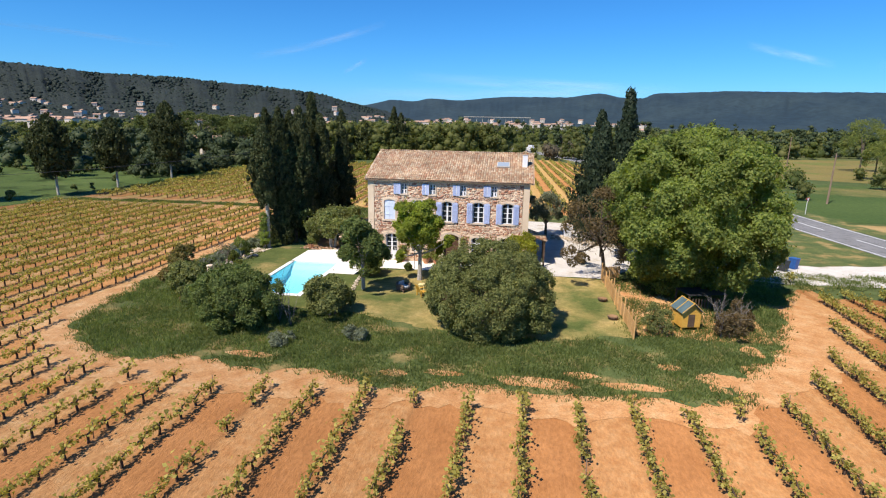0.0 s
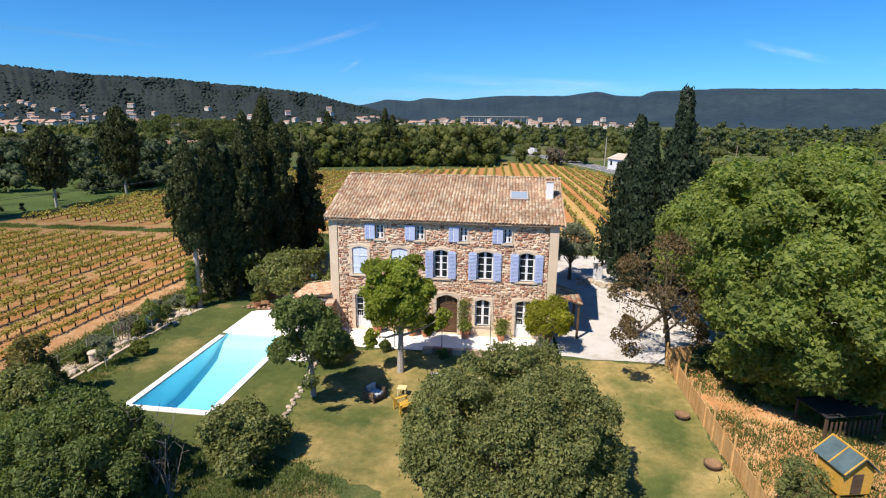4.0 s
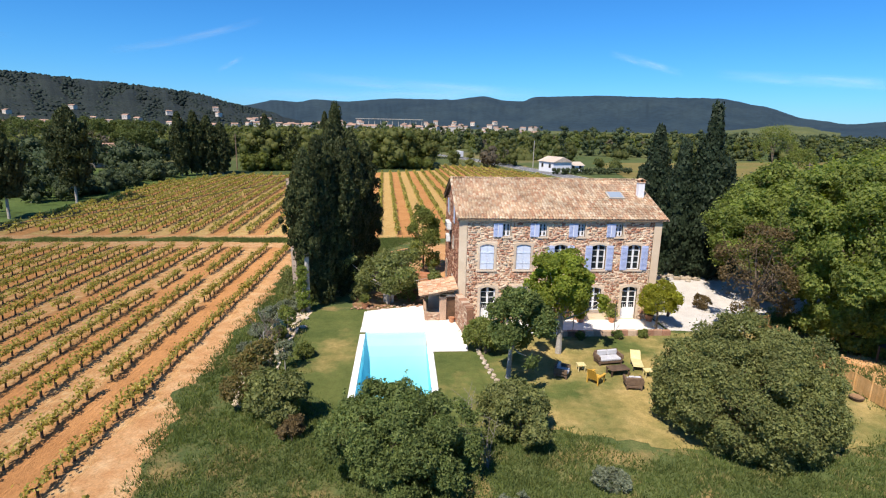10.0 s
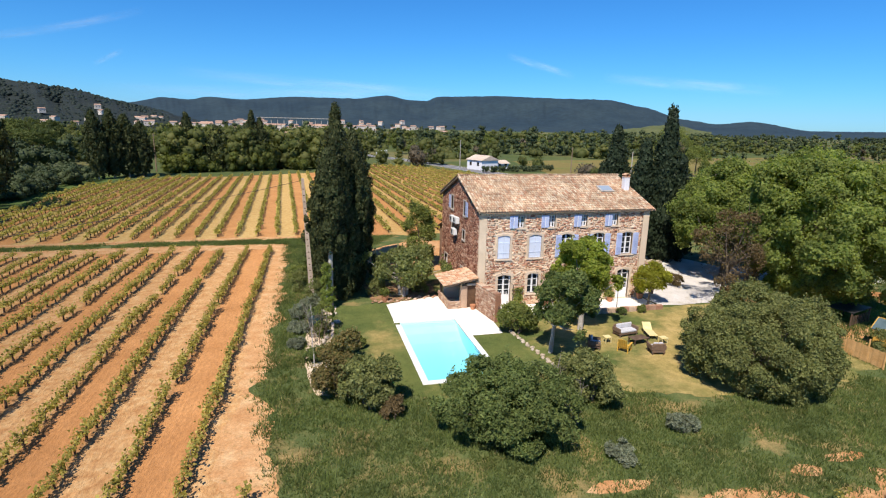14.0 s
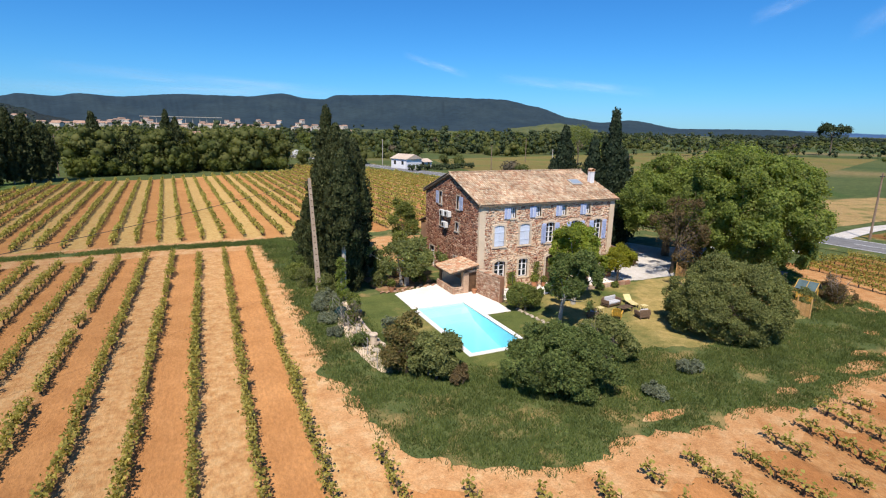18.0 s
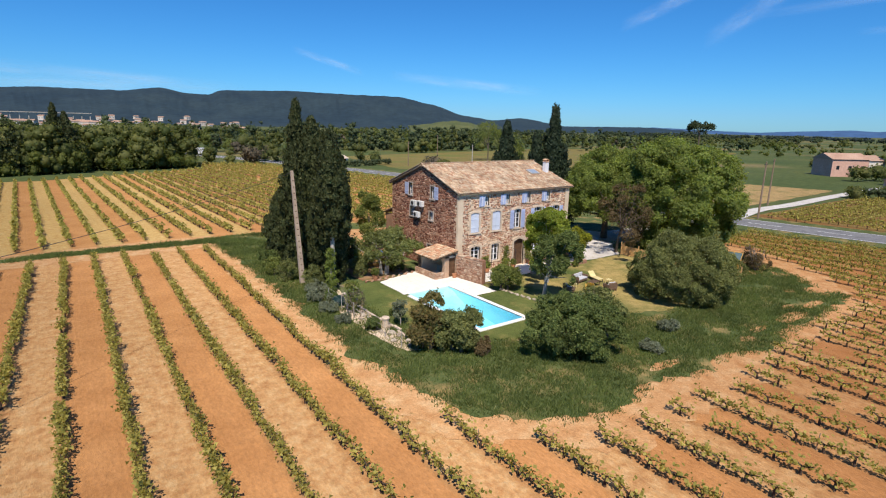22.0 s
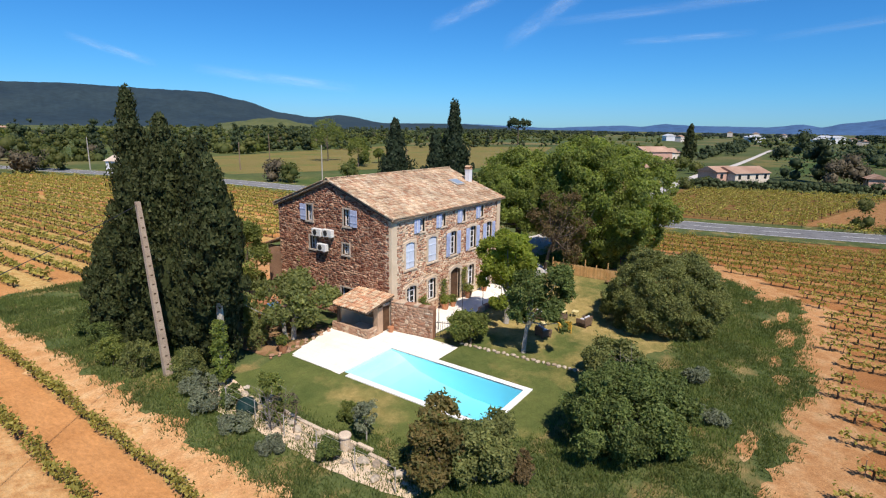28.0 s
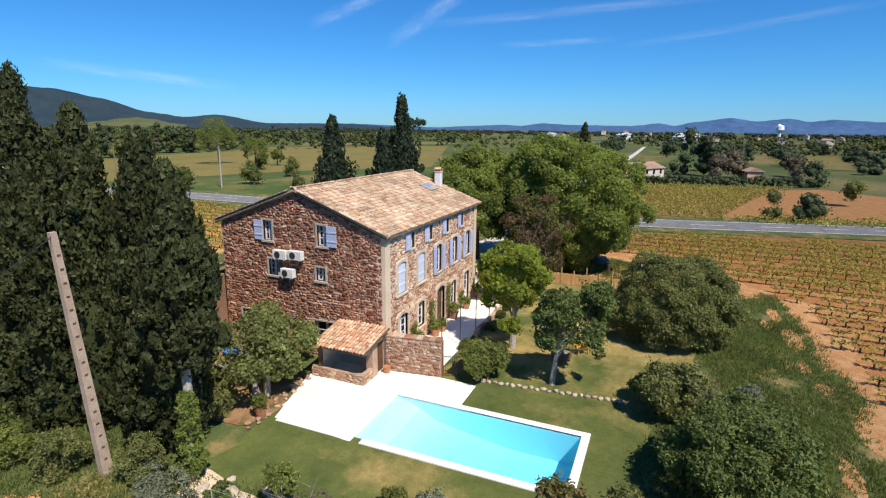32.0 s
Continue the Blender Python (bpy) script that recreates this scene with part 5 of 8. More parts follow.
# ---- open garden kitchen against the gable ----
hut = thing("pool_kitchen", "small stone garden kitchen with a tiled lean-to roof", "outbuilding", (-13.75, 43.15, 0))
part("low_wall", box(0.25, 1.0, 0.0, 0.25, 0.0, 0.58), "garden_stone", hut, bevel=0.02)
hw = part("low_wall_side", box(0.0, 0.25, 0.0, 3.2, 0, 0.58), "garden_stone", hut, "low rubble stone wall", bevel=0.02)
hs = part("stone_pier", box(1.0, 1.5, 0.0, 0.45, 0.0, 1.98), "garden_stone", hut, "rubble stone pier", bevel=0.03)
part("hatch_door", box(1.5, 2.22, 0.10, 0.16, 0.05, 1.80), "brown_door", hut, "dark plank door", bevel=0.01)
part("lintel", box(1.0, 2.28, 0.0, 0.3, 1.80, 1.98), "dressed_stone", hut, bevel=0.01)
part("back_panel", box(0.3, 2.28, 2.65, 2.9, 0.0, 2.0), "render_coat", hut, "plastered back wall")
part("inner_wall", box(2.05, 2.28, 0.45, 2.65, 0.0, 2.25), "render_coat", hut)
part("worktop", box(1.45, 2.05, 0.5, 2.6, 0.82, 0.88), "dressed_stone", hut, bevel=0.01)
part("post", box(0.02, 0.20, 2.6, 2.78, 0.58, 1.98), "dark_wood", hut, bevel=0.01)
ang = math.degrees(math.atan2(0.52, 2.75))
bm = box(0.0, 3.25, 0.0, 2.70, -0.08, 0.0)
lr = part("lean_to_roof", bm, "dark_wood", hut, "orange and straw clay tile roof")
lr.matrix_basis = pose(-0.42, 2.90, 1.96, ang, 0, -90)
tiled_slope(lr, 3.25, 2.62, pose(0, 0, 0.0), "new_tile", 11, spacing=0.2, near=lambda i, j: True)
lf = part("stone_skin", box(0.0, 3.2, 0.0, 0.004, 0.0, 0.57), "gable_mortar", hut)
lf.matrix_basis = pose(-0.006, 3.2, 0, 0, 0, -90)
stone_face(lf, rubble(rng, 0.0, 3.2, 0.02, 0.56, 0.27, 0.16, lambda p: True), "garden_stone", lambda p: True)
lf = part("stone_skin", box(0.0, 1.0, 0.0, 0.004, 0.0, 0.57), "gable_mortar", hut)
lf.matrix_basis = pose(0, -0.006, 0)
stone_face(lf, rubble(rng, 0.0, 1.0, 0.02, 0.56, 0.27, 0.16, lambda p: True), "garden_stone", lambda p: True)
gw = thing("garden_wall", "head-high rubble stone wall between pool and house front", "wall", (-11.42, 43.02, 0), math.degrees(math.atan2(-3.1, 0.45)))
body = part("wall_body", box(0, 3.13, -0.22, 0.22, -0.1, 2.0), "garden_stone", gw, bevel=0.03)
fc = part("wall_face", box(0.0, 3.13, 0.0, 0.004, 0.0, 1.98), "gable_mortar", gw)
fc.matrix_basis = pose(0, -0.226, 0)
stone_face(fc, rubble(rng, 0.0, 3.13, 0.02, 1.95, 0.27, 0.17, lambda p: True), "garden_stone", lambda p: True)
fc = part("wall_face", box(0.0, 3.13, 0.0, 0.004, 0.0, 1.98), "gable_mortar", gw)
fc.matrix_basis = pose(3.13, 0.226, 0, 0, 0, 180)
stone_face(fc, rubble(rng, 0.0, 3.13, 0.02, 1.95, 0.27, 0.17, lambda p: True), "garden_stone", lambda p: False)
for k in range(9):
    part("coping_stone", box(k * 0.345, k * 0.345 + 0.335, -0.26, 0.26, 2.0, 2.08 + 0.02 * (k % 3)), "garden_stone", gw, bevel=0.02)
gate = thing("iron_gate", "open black iron garden gate beside the stone wall", "gate", (-10.95, 39.85, 0), -70)
bm = bmesh.new()
for k in range(9):
    tube([(k * 0.115, 0, 0.05), (k * 0.115, 0, 1.25)], (0.011, 0.011), 5, bm)
for z in (0.12, 1.1):
    box(0, 0.93, -0.015, 0.015, z, z + 0.03, bm)
part("bars", bm, "dark_metal", gate)

# small tiled porch at the far gable
porch = thing("side_porch", "small tiled porch roof at the end of the house", "porch", (3.0, 43.5, 0))
pr = part("porch_roof", box(0, 2.6, 0, 1.75, -0.08, 0.0), "dark_wood", porch)
pr.matrix_basis = pose(1.65, 0, 2.35, 18, 0, 90)
tiled_slope(pr, 2.6, 1.7, pose(0, 0, 0), "new_tile", 13, spacing=0.2)
for y in (0.1, 2.4):
    part("post", box(1.45, 1.6, y, y + 0.15, 0, 2.3), "dark_wood", porch, bevel=0.01)

# ---- trees and shrubs of the garden ----
CYP = "tall dark Italian cypress in the group by the garden edge"
for k, (x, y, h, w) in enumerate(((-22.4, 45.4, 11.3, 2.4), (-21.2, 55.2, 14.9, 3.0), (-21.3, 51.6, 13.5, 2.9), (-21.7, 47.4, 12.4, 2.8), (-20.9, 48.6, 11.2, 2.4), (-18.9, 58.5, 11.8, 2.5), (-19.8, 54.0, 12.6, 2.8), (-22.2, 53.4, 11.0, 2.6), (-20.2, 49.6, 12.0, 2.7), (-20.9, 57.6, 8.6, 3.4), (-22.8, 56.4, 6.2, 2.6))):
    spire("cypress", CYP, (x, y, 0), h, w, 15500, 0.130, "cypress_leaf", 20 + k, bare={0: 4.4, 4: 1.5}.get(k, 0.3), bark="pale_bark" if k == 0 else "bark", group="cypresses by the garden")
tree("ivy_stem", "pale dead trunk wrapped in green ivy beneath the cypresses", (-22.75, 45.15, 0), 5.2, (0.1, 0, 1.9), (0.34, 0.34, 1.7), 26, 0.26, 2600, 0.09, "lime_leaf", "pale_bark", 0.13, limbs=3, low=-0.98)
tree("fig_tree", "broad fig tree beside the pool terrace", (-16.5, 47.3, 0), 4.4, (0, 0.1, 2.4), (3.15, 2.75, 1.95), 64, 0.5, 7600, 0.125, "fig_leaf", "pale_bark", 0.14, limbs=12, low=-0.75, jitter=0.27, stems=3, aspect=0.75)
tree("poplar_sapling", "slender young tree behind the garden kitchen", (-13.4, 55.9, 0), 6.6, (0, 0, 3.8), (1.4, 1.4, 2.9), 40, 0.5, 6000, 0.12, "young_leaf", "bark", 0.10, limbs=8, low=-0.95)
tree("mulberry_tree", "pollarded tree with yellow-green leaves on the front lawn", (-5.7, 37.5, 0), 6.6, (0.1, -0.1, 4.1), (1.95, 1.95, 2.3), 80, 0.42, 13000, 0.125, "plane_leaf", "pale_bark", 0.17, limbs=14, low=-0.8, aspect=0.7, jitter=0.34)
tree("almond_tree", "small dark green tree on the front lawn", (-9.5, 34.3, 0), 5.6, (0.1, -0.45, 3.5), (1.45, 1.9, 2.2), 60, 0.44, 10500, 0.115, "laurel_leaf", "pale_bark", 0.13, limbs=8, low=-0.8, jitter=0.26)
tree("round_bay_shrub", "huge round evergreen shrub on the lawn", (0.3, 28.6, 0), 5.2, (0, 0, 2.15), (3.95, 3.85, 2.95), 270, 0.5, 66000, 0.085, "bay_leaf", "bark", 0.2, limbs=12, low=-0.72, stems=3, category="shrub", jitter=0.07)
tree("laurel_shrub", "broad dark laurel shrub at the end of the pool", (-15.5, 26.4, 0), 3.8, (0, 0, 1.6), (2.9, 2.5, 2.1), 150, 0.42, 30000, 0.09, "laurel_leaf", "bark", 0.14, limbs=10, low=-0.75, stems=3, category="shrub", jitter=0.15)
tree("photinia_shrub", "bushy shrub with bronze young leaves", (-22.6, 31.5, 0), 3.3, (0, 0, 1.4), (1.2, 1.1, 1.75), 34, 0.42, 7500, 0.115, "photinia_leaf", "bark", 0.1, limbs=8, low=-0.8, stems=3, category="shrub", jitter=0.26)
tree("viburnum_shrub", "ragged dark green shrub beside the bronze one", (-21.3, 30.2, 0), 2.9, (0, 0, 1.25), (1.5, 1.2, 1.4), 34, 0.42, 8000, 0.115, "bay_leaf", "bark", 0.1, limbs=8, low=-0.8, stems=3, category="shrub", jitter=0.26, seed=9)
tree("oleander_shrub", "small grey-green shrub on the lawn", (-10.1, 28.6, 0), 2.7, (0, 0, 1.3), (1.6, 1.5, 1.35), 36, 0.45, 8000, 0.11, "bay_leaf", "bark", 0.09, limbs=6, low=-0.75, stems=3, category="shrub", jitter=0.22)
tree("plane_tree", "huge round-crowned tree with fresh green leaves", (15.2, 38.4, 0), 12.6, (0, 0, 6.3), (5.7, 6.7, 6.1), 270, 0.88, 104000, 0.14, "lime_leaf", "bark", 0.42, limbs=16, low=-0.97, aspect=0.7, jitter=0.075, loose=0.55)
tree("plane_tree", "broad round-crowned tree standing behind the huge one", (15.0, 47.2, 0), 11.2, (0, 0, 6.0), (4.9, 5.2, 5.0), 170, 0.88, 50000, 0.15, "lime_leaf", "bark", 0.36, limbs=12, low=-0.8, aspect=0.7, jitter=0.08, seed=5, loose=0.55)
tree("plum_tree", "loose-limbed tree with brown-red leaves", (9.6, 41.5, 0), 8.0, (-1.5, -2.0, 4.7), (3.0, 3.0, 3.2), 60, 0.45, 3000, 0.115, "brown_leaf", "bark", 0.15, limbs=16, low=-0.8, jitter=0.3, fill=0.3, twigs=150)
tree("lemon_tree", "small yellow-green tree at the house corner", (2.4, 41.2, 0), 3.4, (0, 0, 2.1), (1.35, 1.25, 1.2), 34, 0.42, 5500, 0.10, "yellow_leaf", "bark", 0.09, limbs=6, low=-0.7, jitter=0.24)
tree("terrace_shrub", "green shrub at the terrace corner", (-10.3, 37.9, 0), 2.3, (0, 0, 1.1), (1.35, 1.2, 1.15), 30, 0.4, 6000, 0.10, "young_leaf", "bark", 0.08, limbs=5, low=-0.8, category="shrub", stems=3, jitter=0.12)
for k, (x, y, h, w) in enumerate(((12.9, 54.6, 15.6, 5.0), (10.9, 55.6, 12.2, 5.4), (11.3, 61.7, 13.6, 5.6), (14.6, 54.4, 10.5, 4.8))):
    spire("dark_conifer", "broad dark conifer behind the gravel yard", (x, y, 0), h, w, 14000, 0.20, "conifer_leaf", 50 + k, bare=0.3, widest=0.18, ragged=0.5, point=1.45, group="conifers behind the yard", bark="bark", trunk_r=0.24)

# ---- vines ----
def row_x(k, y, start=ROW0):
    return start + STEP * k + DRIFT * (y - 25)


def inside(x, y, loop):
    c = False
    for (x0, y0), (x1, y1) in zip(loop, loop[1:] + loop[:1]):
        if (y0 > y) != (y1 > y) and x < (x1 - x0) * (y - y0) / (y1 - y0) + x0:
            c = not c
    return c


def vine_arrays(rng, detail, leaf_maker=leaves, n=0):
    """A gnarled low trunk with two arms and its young leaves: corners, faces and which of them are wood."""
    h = rng.uniform(0.36, 0.48)
    bm = bmesh.new()
    sides = 5 if detail else 4
    tube([(0, 0, -0.08), (rng.normal() * 0.04, rng.normal() * 0.04, h * 0.55), (0, 0, h)], (0.065, 0.052, 0.05), sides, bm)
    for s in (-1, 1) if detail else ():
        tube([(0, 0, h - 0.02), (rng.normal() * 0.03, s * 0.2, h + 0.07), (rng.normal() * 0.04, s * 0.42, h + 0.10)], (0.042, 0.03, 0.016), 4, bm)
    bm.verts.index_update()
    wv = np.array([v.co[:] for v in bm.verts])
    quads = np.array([[v.index for v in f.verts] for f in bm.faces if len(f.verts) == 4])
    bm.free()
    n = n or (125 if detail else 34)
    at = np.stack([rng.normal(size=n) * 0.125, rng.uniform(-0.6, 0.6, n), h * 0.85 + np.abs(rng.normal(size=n)) * 0.23], 1)
    lv, lf = leaf_maker(at, np.stack([at[:, 0] * 3, 0 * at[:, 1], 0.6 + 0 * at[:, 2]], 1), 0.08 if detail else 0.15, rng, 0.8)
    return wv, quads, lv, lf


rng = np.random.default_rng(31)
spots_near, spots_rest, spots_far = [], [], []
CLEAR_OF = [(-27.4, 66), (-27.8, 28), (-25.6, 22.4), (-21.3, 18.9), (-8, 18.6), (2, 18.9), (13.6, 19.6), (17, 24), (20.5, 28.5), (23.5, 35), (25.5, 39), (20, 60), (-20, 72)]
for k in range(-15, 34):
    y = 4.0 + rng.uniform(0, 1)
    while y < 65.5:
        x = row_x(k, y)
        if inside(x, y, SOIL) and not inside(x, y, CLEAR_OF) and rng.random() > (0.10 if -23 < x < 16 and y < 24 else 0.02) and x < 34 + (45 - y) * 0.15:
            spot = (x + rng.normal() * 0.05, y, rng.uniform(0.8, 1.2) * (0.8 if -23 < x < 16 and y < 24 else 1.0), rng.integers(0, 6))
            (spots_near if -33 < x < 15 and 11.5 < y < 27 and len(spots_near) < 290 else spots_rest).append(spot)
        y += 1.08 + rng.normal() * 0.05
for k in range(-17, 28):
    y = 73.6 + rng.uniform(0, 0.6)
    while y < 190:
        x = FAR0 + FARSTEP * k + FARDRIFT * (y - FARY)
        if inside(x, y, SOIL_FAR) and inside(x + 1.5, y + 3, SOIL_FAR) and rng.random() > 0.03:
            spots_far.append((x + rng.normal() * 0.06, y, rng.uniform(0.8, 1.25), rng.integers(0, 6)))
        y += 1.15 + rng.normal() * 0.05
ACROSS = [(54, 4), (52, 44), (99, 44), (110, 2), (84, -30), (64, -30)]
for k in range(8, 62):
    for y in np.arange(-30, 44, 1.2):
        x = row_x(k, y, ROW0 + 1.0)
        if rng.random() < 0.93 and inside(x, y, ACROSS) and not inside(x, y, [(57, 21), (66, 19), (104, 8), (113, -4), (92, -22), (64, -10)]):
            spots_far.append((x, y, rng.uniform(0.8, 1.2), rng.integers(0, 6)))

for k in range(-8, 22):
    for y in np.arange(-14, 3.6, 1.1):
        if rng.random() > 0.03:
            spots_far.append((row_x(k, y) + rng.normal() * 0.05, y, rng.uniform(0.8, 1.2), rng.integers(0, 6)))

kinds = [vine_arrays(rng, True, leaves, 72) for _ in range(6)]
vine_meshes = [(mesh_np("grapevine", wv, [wq], ["vine_wood"]), mesh_np("foliage", lv, [lf], ["vine_leaf"])) for wv, wq, lv, lf in kinds]
vine_things = []
for wood, leafy in vine_meshes:
    ob = tagged(new("grapevine", wood), "low gnarled grapevine with fresh green leaves in red earth", "grapevine", "grapevines in rows")
    part("foliage", leafy, "vine_leaf", ob)
    vine_things.append(ob)
used = set()
for x, y, s, k in spots_near:
    m = pose(x, y, -0.06, 0, 0, rng.normal() * 8)
    if k not in used:
        used.add(k)
        vine_things[k].matrix_basis = m
    else:
        copy_thing(vine_things[k], m)


def vine_field(name, spots, label, detail):
    kinds = [vine_arrays(np.random.default_rng(70 + i), detail, blades) for i in range(6)]
    vs, wood, leaf, base = [], [], [], 0
    for x, y, s, k in spots:
        wv, wq, lv, lf = kinds[k]
        v = np.concatenate([wv, lv]) * (s, 1, s) + (x, y, -0.06)
        vs.append(v)
        wood.append(wq + base)
        leaf.append(lf + base + len(wv))
        base += len(v)
    wood, leaf = np.concatenate(wood), np.concatenate(leaf)
    index = np.concatenate([np.zeros(len(wood), int), np.ones(len(leaf), int)])
    tagged(part(name, mesh_np(name, np.concatenate(vs), [wood, leaf], ["vine_wood", "vine_leaf"], index), ""), label, "vineyard", kind="stuff")


vine_field("vineyard_rows", spots_rest, "rows of low grapevines with fresh leaves", True)
vine_field("far_vineyard_rows", spots_far, "distant rows of low grapevines", False)

# stakes at the row ends and along the rows
stake = part("vine_stake", tube([(0, 0, -0.1), (0.01, 0, 0.75)], (0.022, 0.018), 5), "wood_pole")
tagged(stake, "thin wooden stake at a vine row end", "stake", "vine stakes")
ends = [(row_x(k, y), y) for k, y in ((-6, 65), (-4, 65), (0, 27), (1, 22), (2, 20), (4, 17.6), (7, 17.9), (9, 18), (11, 18), (13, 18.2), (15, 18.8), (17, 19.2), (18, 20.5), (19, 23), (20, 25), (3, 14), (6, 13.5), (14, 14.2), (-1, 24), (-3, 30))]
stake.matrix_basis = pose(*ends[0], 0, 2, 3)
for k, (x, y) in enumerate(ends[1:]):
    copy_thing(stake, pose(x, y, 0, 3 * math.sin(k), 4 * math.cos(k * 2.1)))


# ---- long grass ----
def grass(name, loop, avoid, count, height, material, label, seed, keep=0.0):
    rng = np.random.default_rng(seed)
    xs, ys = [p[0] for p in loop], [p[1] for p in loop]
    pts = []
    while len(pts) < count:
        x, y = rng.uniform(min(xs), max(xs)), rng.uniform(min(ys), max(ys))
        if inside(x, y, loop) and (not any(inside(x, y, a) for a in avoid) or (avoid[1:] and rng.random() < 0.22 and not inside(x, y, avoid[0]))) and noise.noise((x * 0.35, y * 0.35, seed)) > keep - 0.35:
            pts.append((x, y))
    tall = np.array([1 + 0.75 * noise.noise((x * 0.7, y * 0.7, seed + 5.0)) for x, y in pts])
    p = np.array(pts) + rng.normal(size=(len(pts), 2)) * 0.32
    n, b = len(p), 4
    base = np.repeat(np.c_[p, np.full(n, -0.03)], b, 0) + np.c_[rng.normal(size=(n * b, 2)) * 0.10, np.zeros(n * b)]
    ang = rng.uniform(0, 2 * np.pi, n * b)
    side = np.c_[np.cos(ang), np.sin(ang), 0 * ang] * 0.022
    tip = np.c_[rng.normal(size=(n * b, 2)) * height * 0.4, height * rng.uniform(0.5, 1.2, n * b)] * np.repeat(tall, b)[:, None]
    v = np.stack([base - side, base + side, base + tip], 1).reshape(-1, 3)
    return tagged(part(name, mesh_np(name, v, [np.arange(3 * n * b).reshape(-1, 3)], [material]), material), label, "grass", kind="stuff")


LAWN_IN = [(-22.4, 45.5), (-22.0, 38), (-21.0, 33.5), (-17.5, 29.5), (-8, 29.0), (-4, 27.0), (4, 26.6), (9.1, 28), (10, 40.4), (14, 45), (38, 46), (38, 75), (-11.3, 75), (-20, 60)]
grass("long_grass", [(x * 1.006, y - 0.12) for x, y in GARDEN], [LAWN_IN] + BARE, 54000, 0.19, "grass_blade", "long green grass of the garden margin", 3, 0.06)
grass("dry_grass", GARDEN, [LAWN_IN], 1300, 0.20, "dry_blade", "dry grass stalks among the green", 4, 0.5)
grass("strip_grass", STRIP, [], 6500, 0.20, "grass_blade", "long grass on the strip between vineyard blocks", 5)

# ---- poles ----
pole = thing("concrete_pole", "leaning square concrete utility pole with a row of slots", "utility pole", (-23.75, 48.5, 0))
bm = bmesh.new()
lo = [bm.verts.new((x * 0.21, y * 0.14, -0.3)) for x, y in ((-1, -1), (1, -1), (1, 1), (-1, 1))]
hi = [bm.verts.new((x * 0.11 - 0.42, y * 0.09 + 0.38, 9.45)) for x, y in ((-1, -1), (1, -1), (1, 1), (-1, 1))]
bm.faces.new(lo[::-1]), bm.faces.new(hi)
for i in range(4):
    bm.faces.new((lo[i], lo[(i + 1) % 4], hi[(i + 1) % 4], hi[i]))
part("shaft", bm, "pole_concrete", pole)
# Dark blocks on the solid shaft, in place of the shade inside open slots.
for k in range(17):
    z = 0.6 + k * 0.5
    t = (z + 0.3) / 9.75
    part("slot", box(-0.06 - 0.42 * t, 0.06 - 0.42 * t, -0.143 + 0.05 * t + 0.38 * t - 0.004, 0.143 - 0.05 * t + 0.38 * t + 0.004, z, z + 0.075), "dark_wood", pole)
for x, y, h, mat_name in ((49.5, 44.0, 8.9, "wood_pole"), (55, 95, 8.5, "wood_pole"), (-62.5, 165, 10.0, "wood_pole"), (29.5, 188, 9.0, "concrete"), (51.4, 118, 8.6, "concrete"), (93, 192, 9.5, "wood_pole"), (58, 160, 8, "wood_pole"), (69, 50.8, 8.6, "wood_pole")):
    p = thing("roadside_pole", "weathered roadside utility pole", "utility pole", (x, y, 0), group="roadside poles")
    part("shaft", tube([(0, 0, -0.2), (0.05, 0, h)], (0.17, 0.10), 8), mat_name, p)
    part("crossarm", box(-0.5, 0.6, -0.05, 0.05, h - 0.5, h - 0.38), "dark_metal", p)


line = thing("power_line", "thin sagging cable from the leaning pole across the vineyard", "cable", (0, 0, 0))
a, b = Vector((-24.17, 48.88, 9.3)), Vector((-68.0, 14.5, 8.7))
part("cable", tube([a.lerp(b, t) - Vector((0, 0, 6.4 * t * (1 - t))) for t in (k / 16 for k in range(17))], (0.016,) * 17, 5), "dark_metal", line)
p = thing("roadside_pole", "weathered wooden pole in the vineyard", "utility pole", (-68.0, 14.5, 0), group="roadside poles")
part("shaft", tube([(0, 0, -0.2), (0.03, 0, 8.9)], (0.16, 0.10), 8), "wood_pole", p)


# ---- fences, shed and garden things ----
fence = thing("reed_fence", "orange-brown slatted fence along the lawn", "fence", (9.2, 27.9, 0))
for k in range(13):
    part("post", tube([(0.03 * math.sin(k), k * 1.05, -0.1), (0.03 * math.sin(k), k * 1.05, 1.45 + 0.2 * math.sin(k * 2.9))], (0.06, 0.05), 6), "fence_wood", fence)
for k in range(126):
    LATER.append(lambda k=k: part("slat", box(-0.012, 0.012, k * 0.1 + 0.002, k * 0.1 + 0.098, 0.02, 1.02 + 0.02 * math.sin(k * 1.7)), "fence_wood", fence))
wicket = thing("fence_panel", "short orange wooden fence panel by the gravel", "fence", (9.3, 40.6, 0), 20)
for k in range(14):
    part("slat", box(k * 0.11, k * 0.11 + 0.085, -0.012, 0.012, 0.02, 1.05), "fence_wood", wicket)
for z in (0.25, 0.8):
    part("rail", box(0, 1.55, 0.013, 0.05, z, z + 0.06), "fence_wood", wicket)

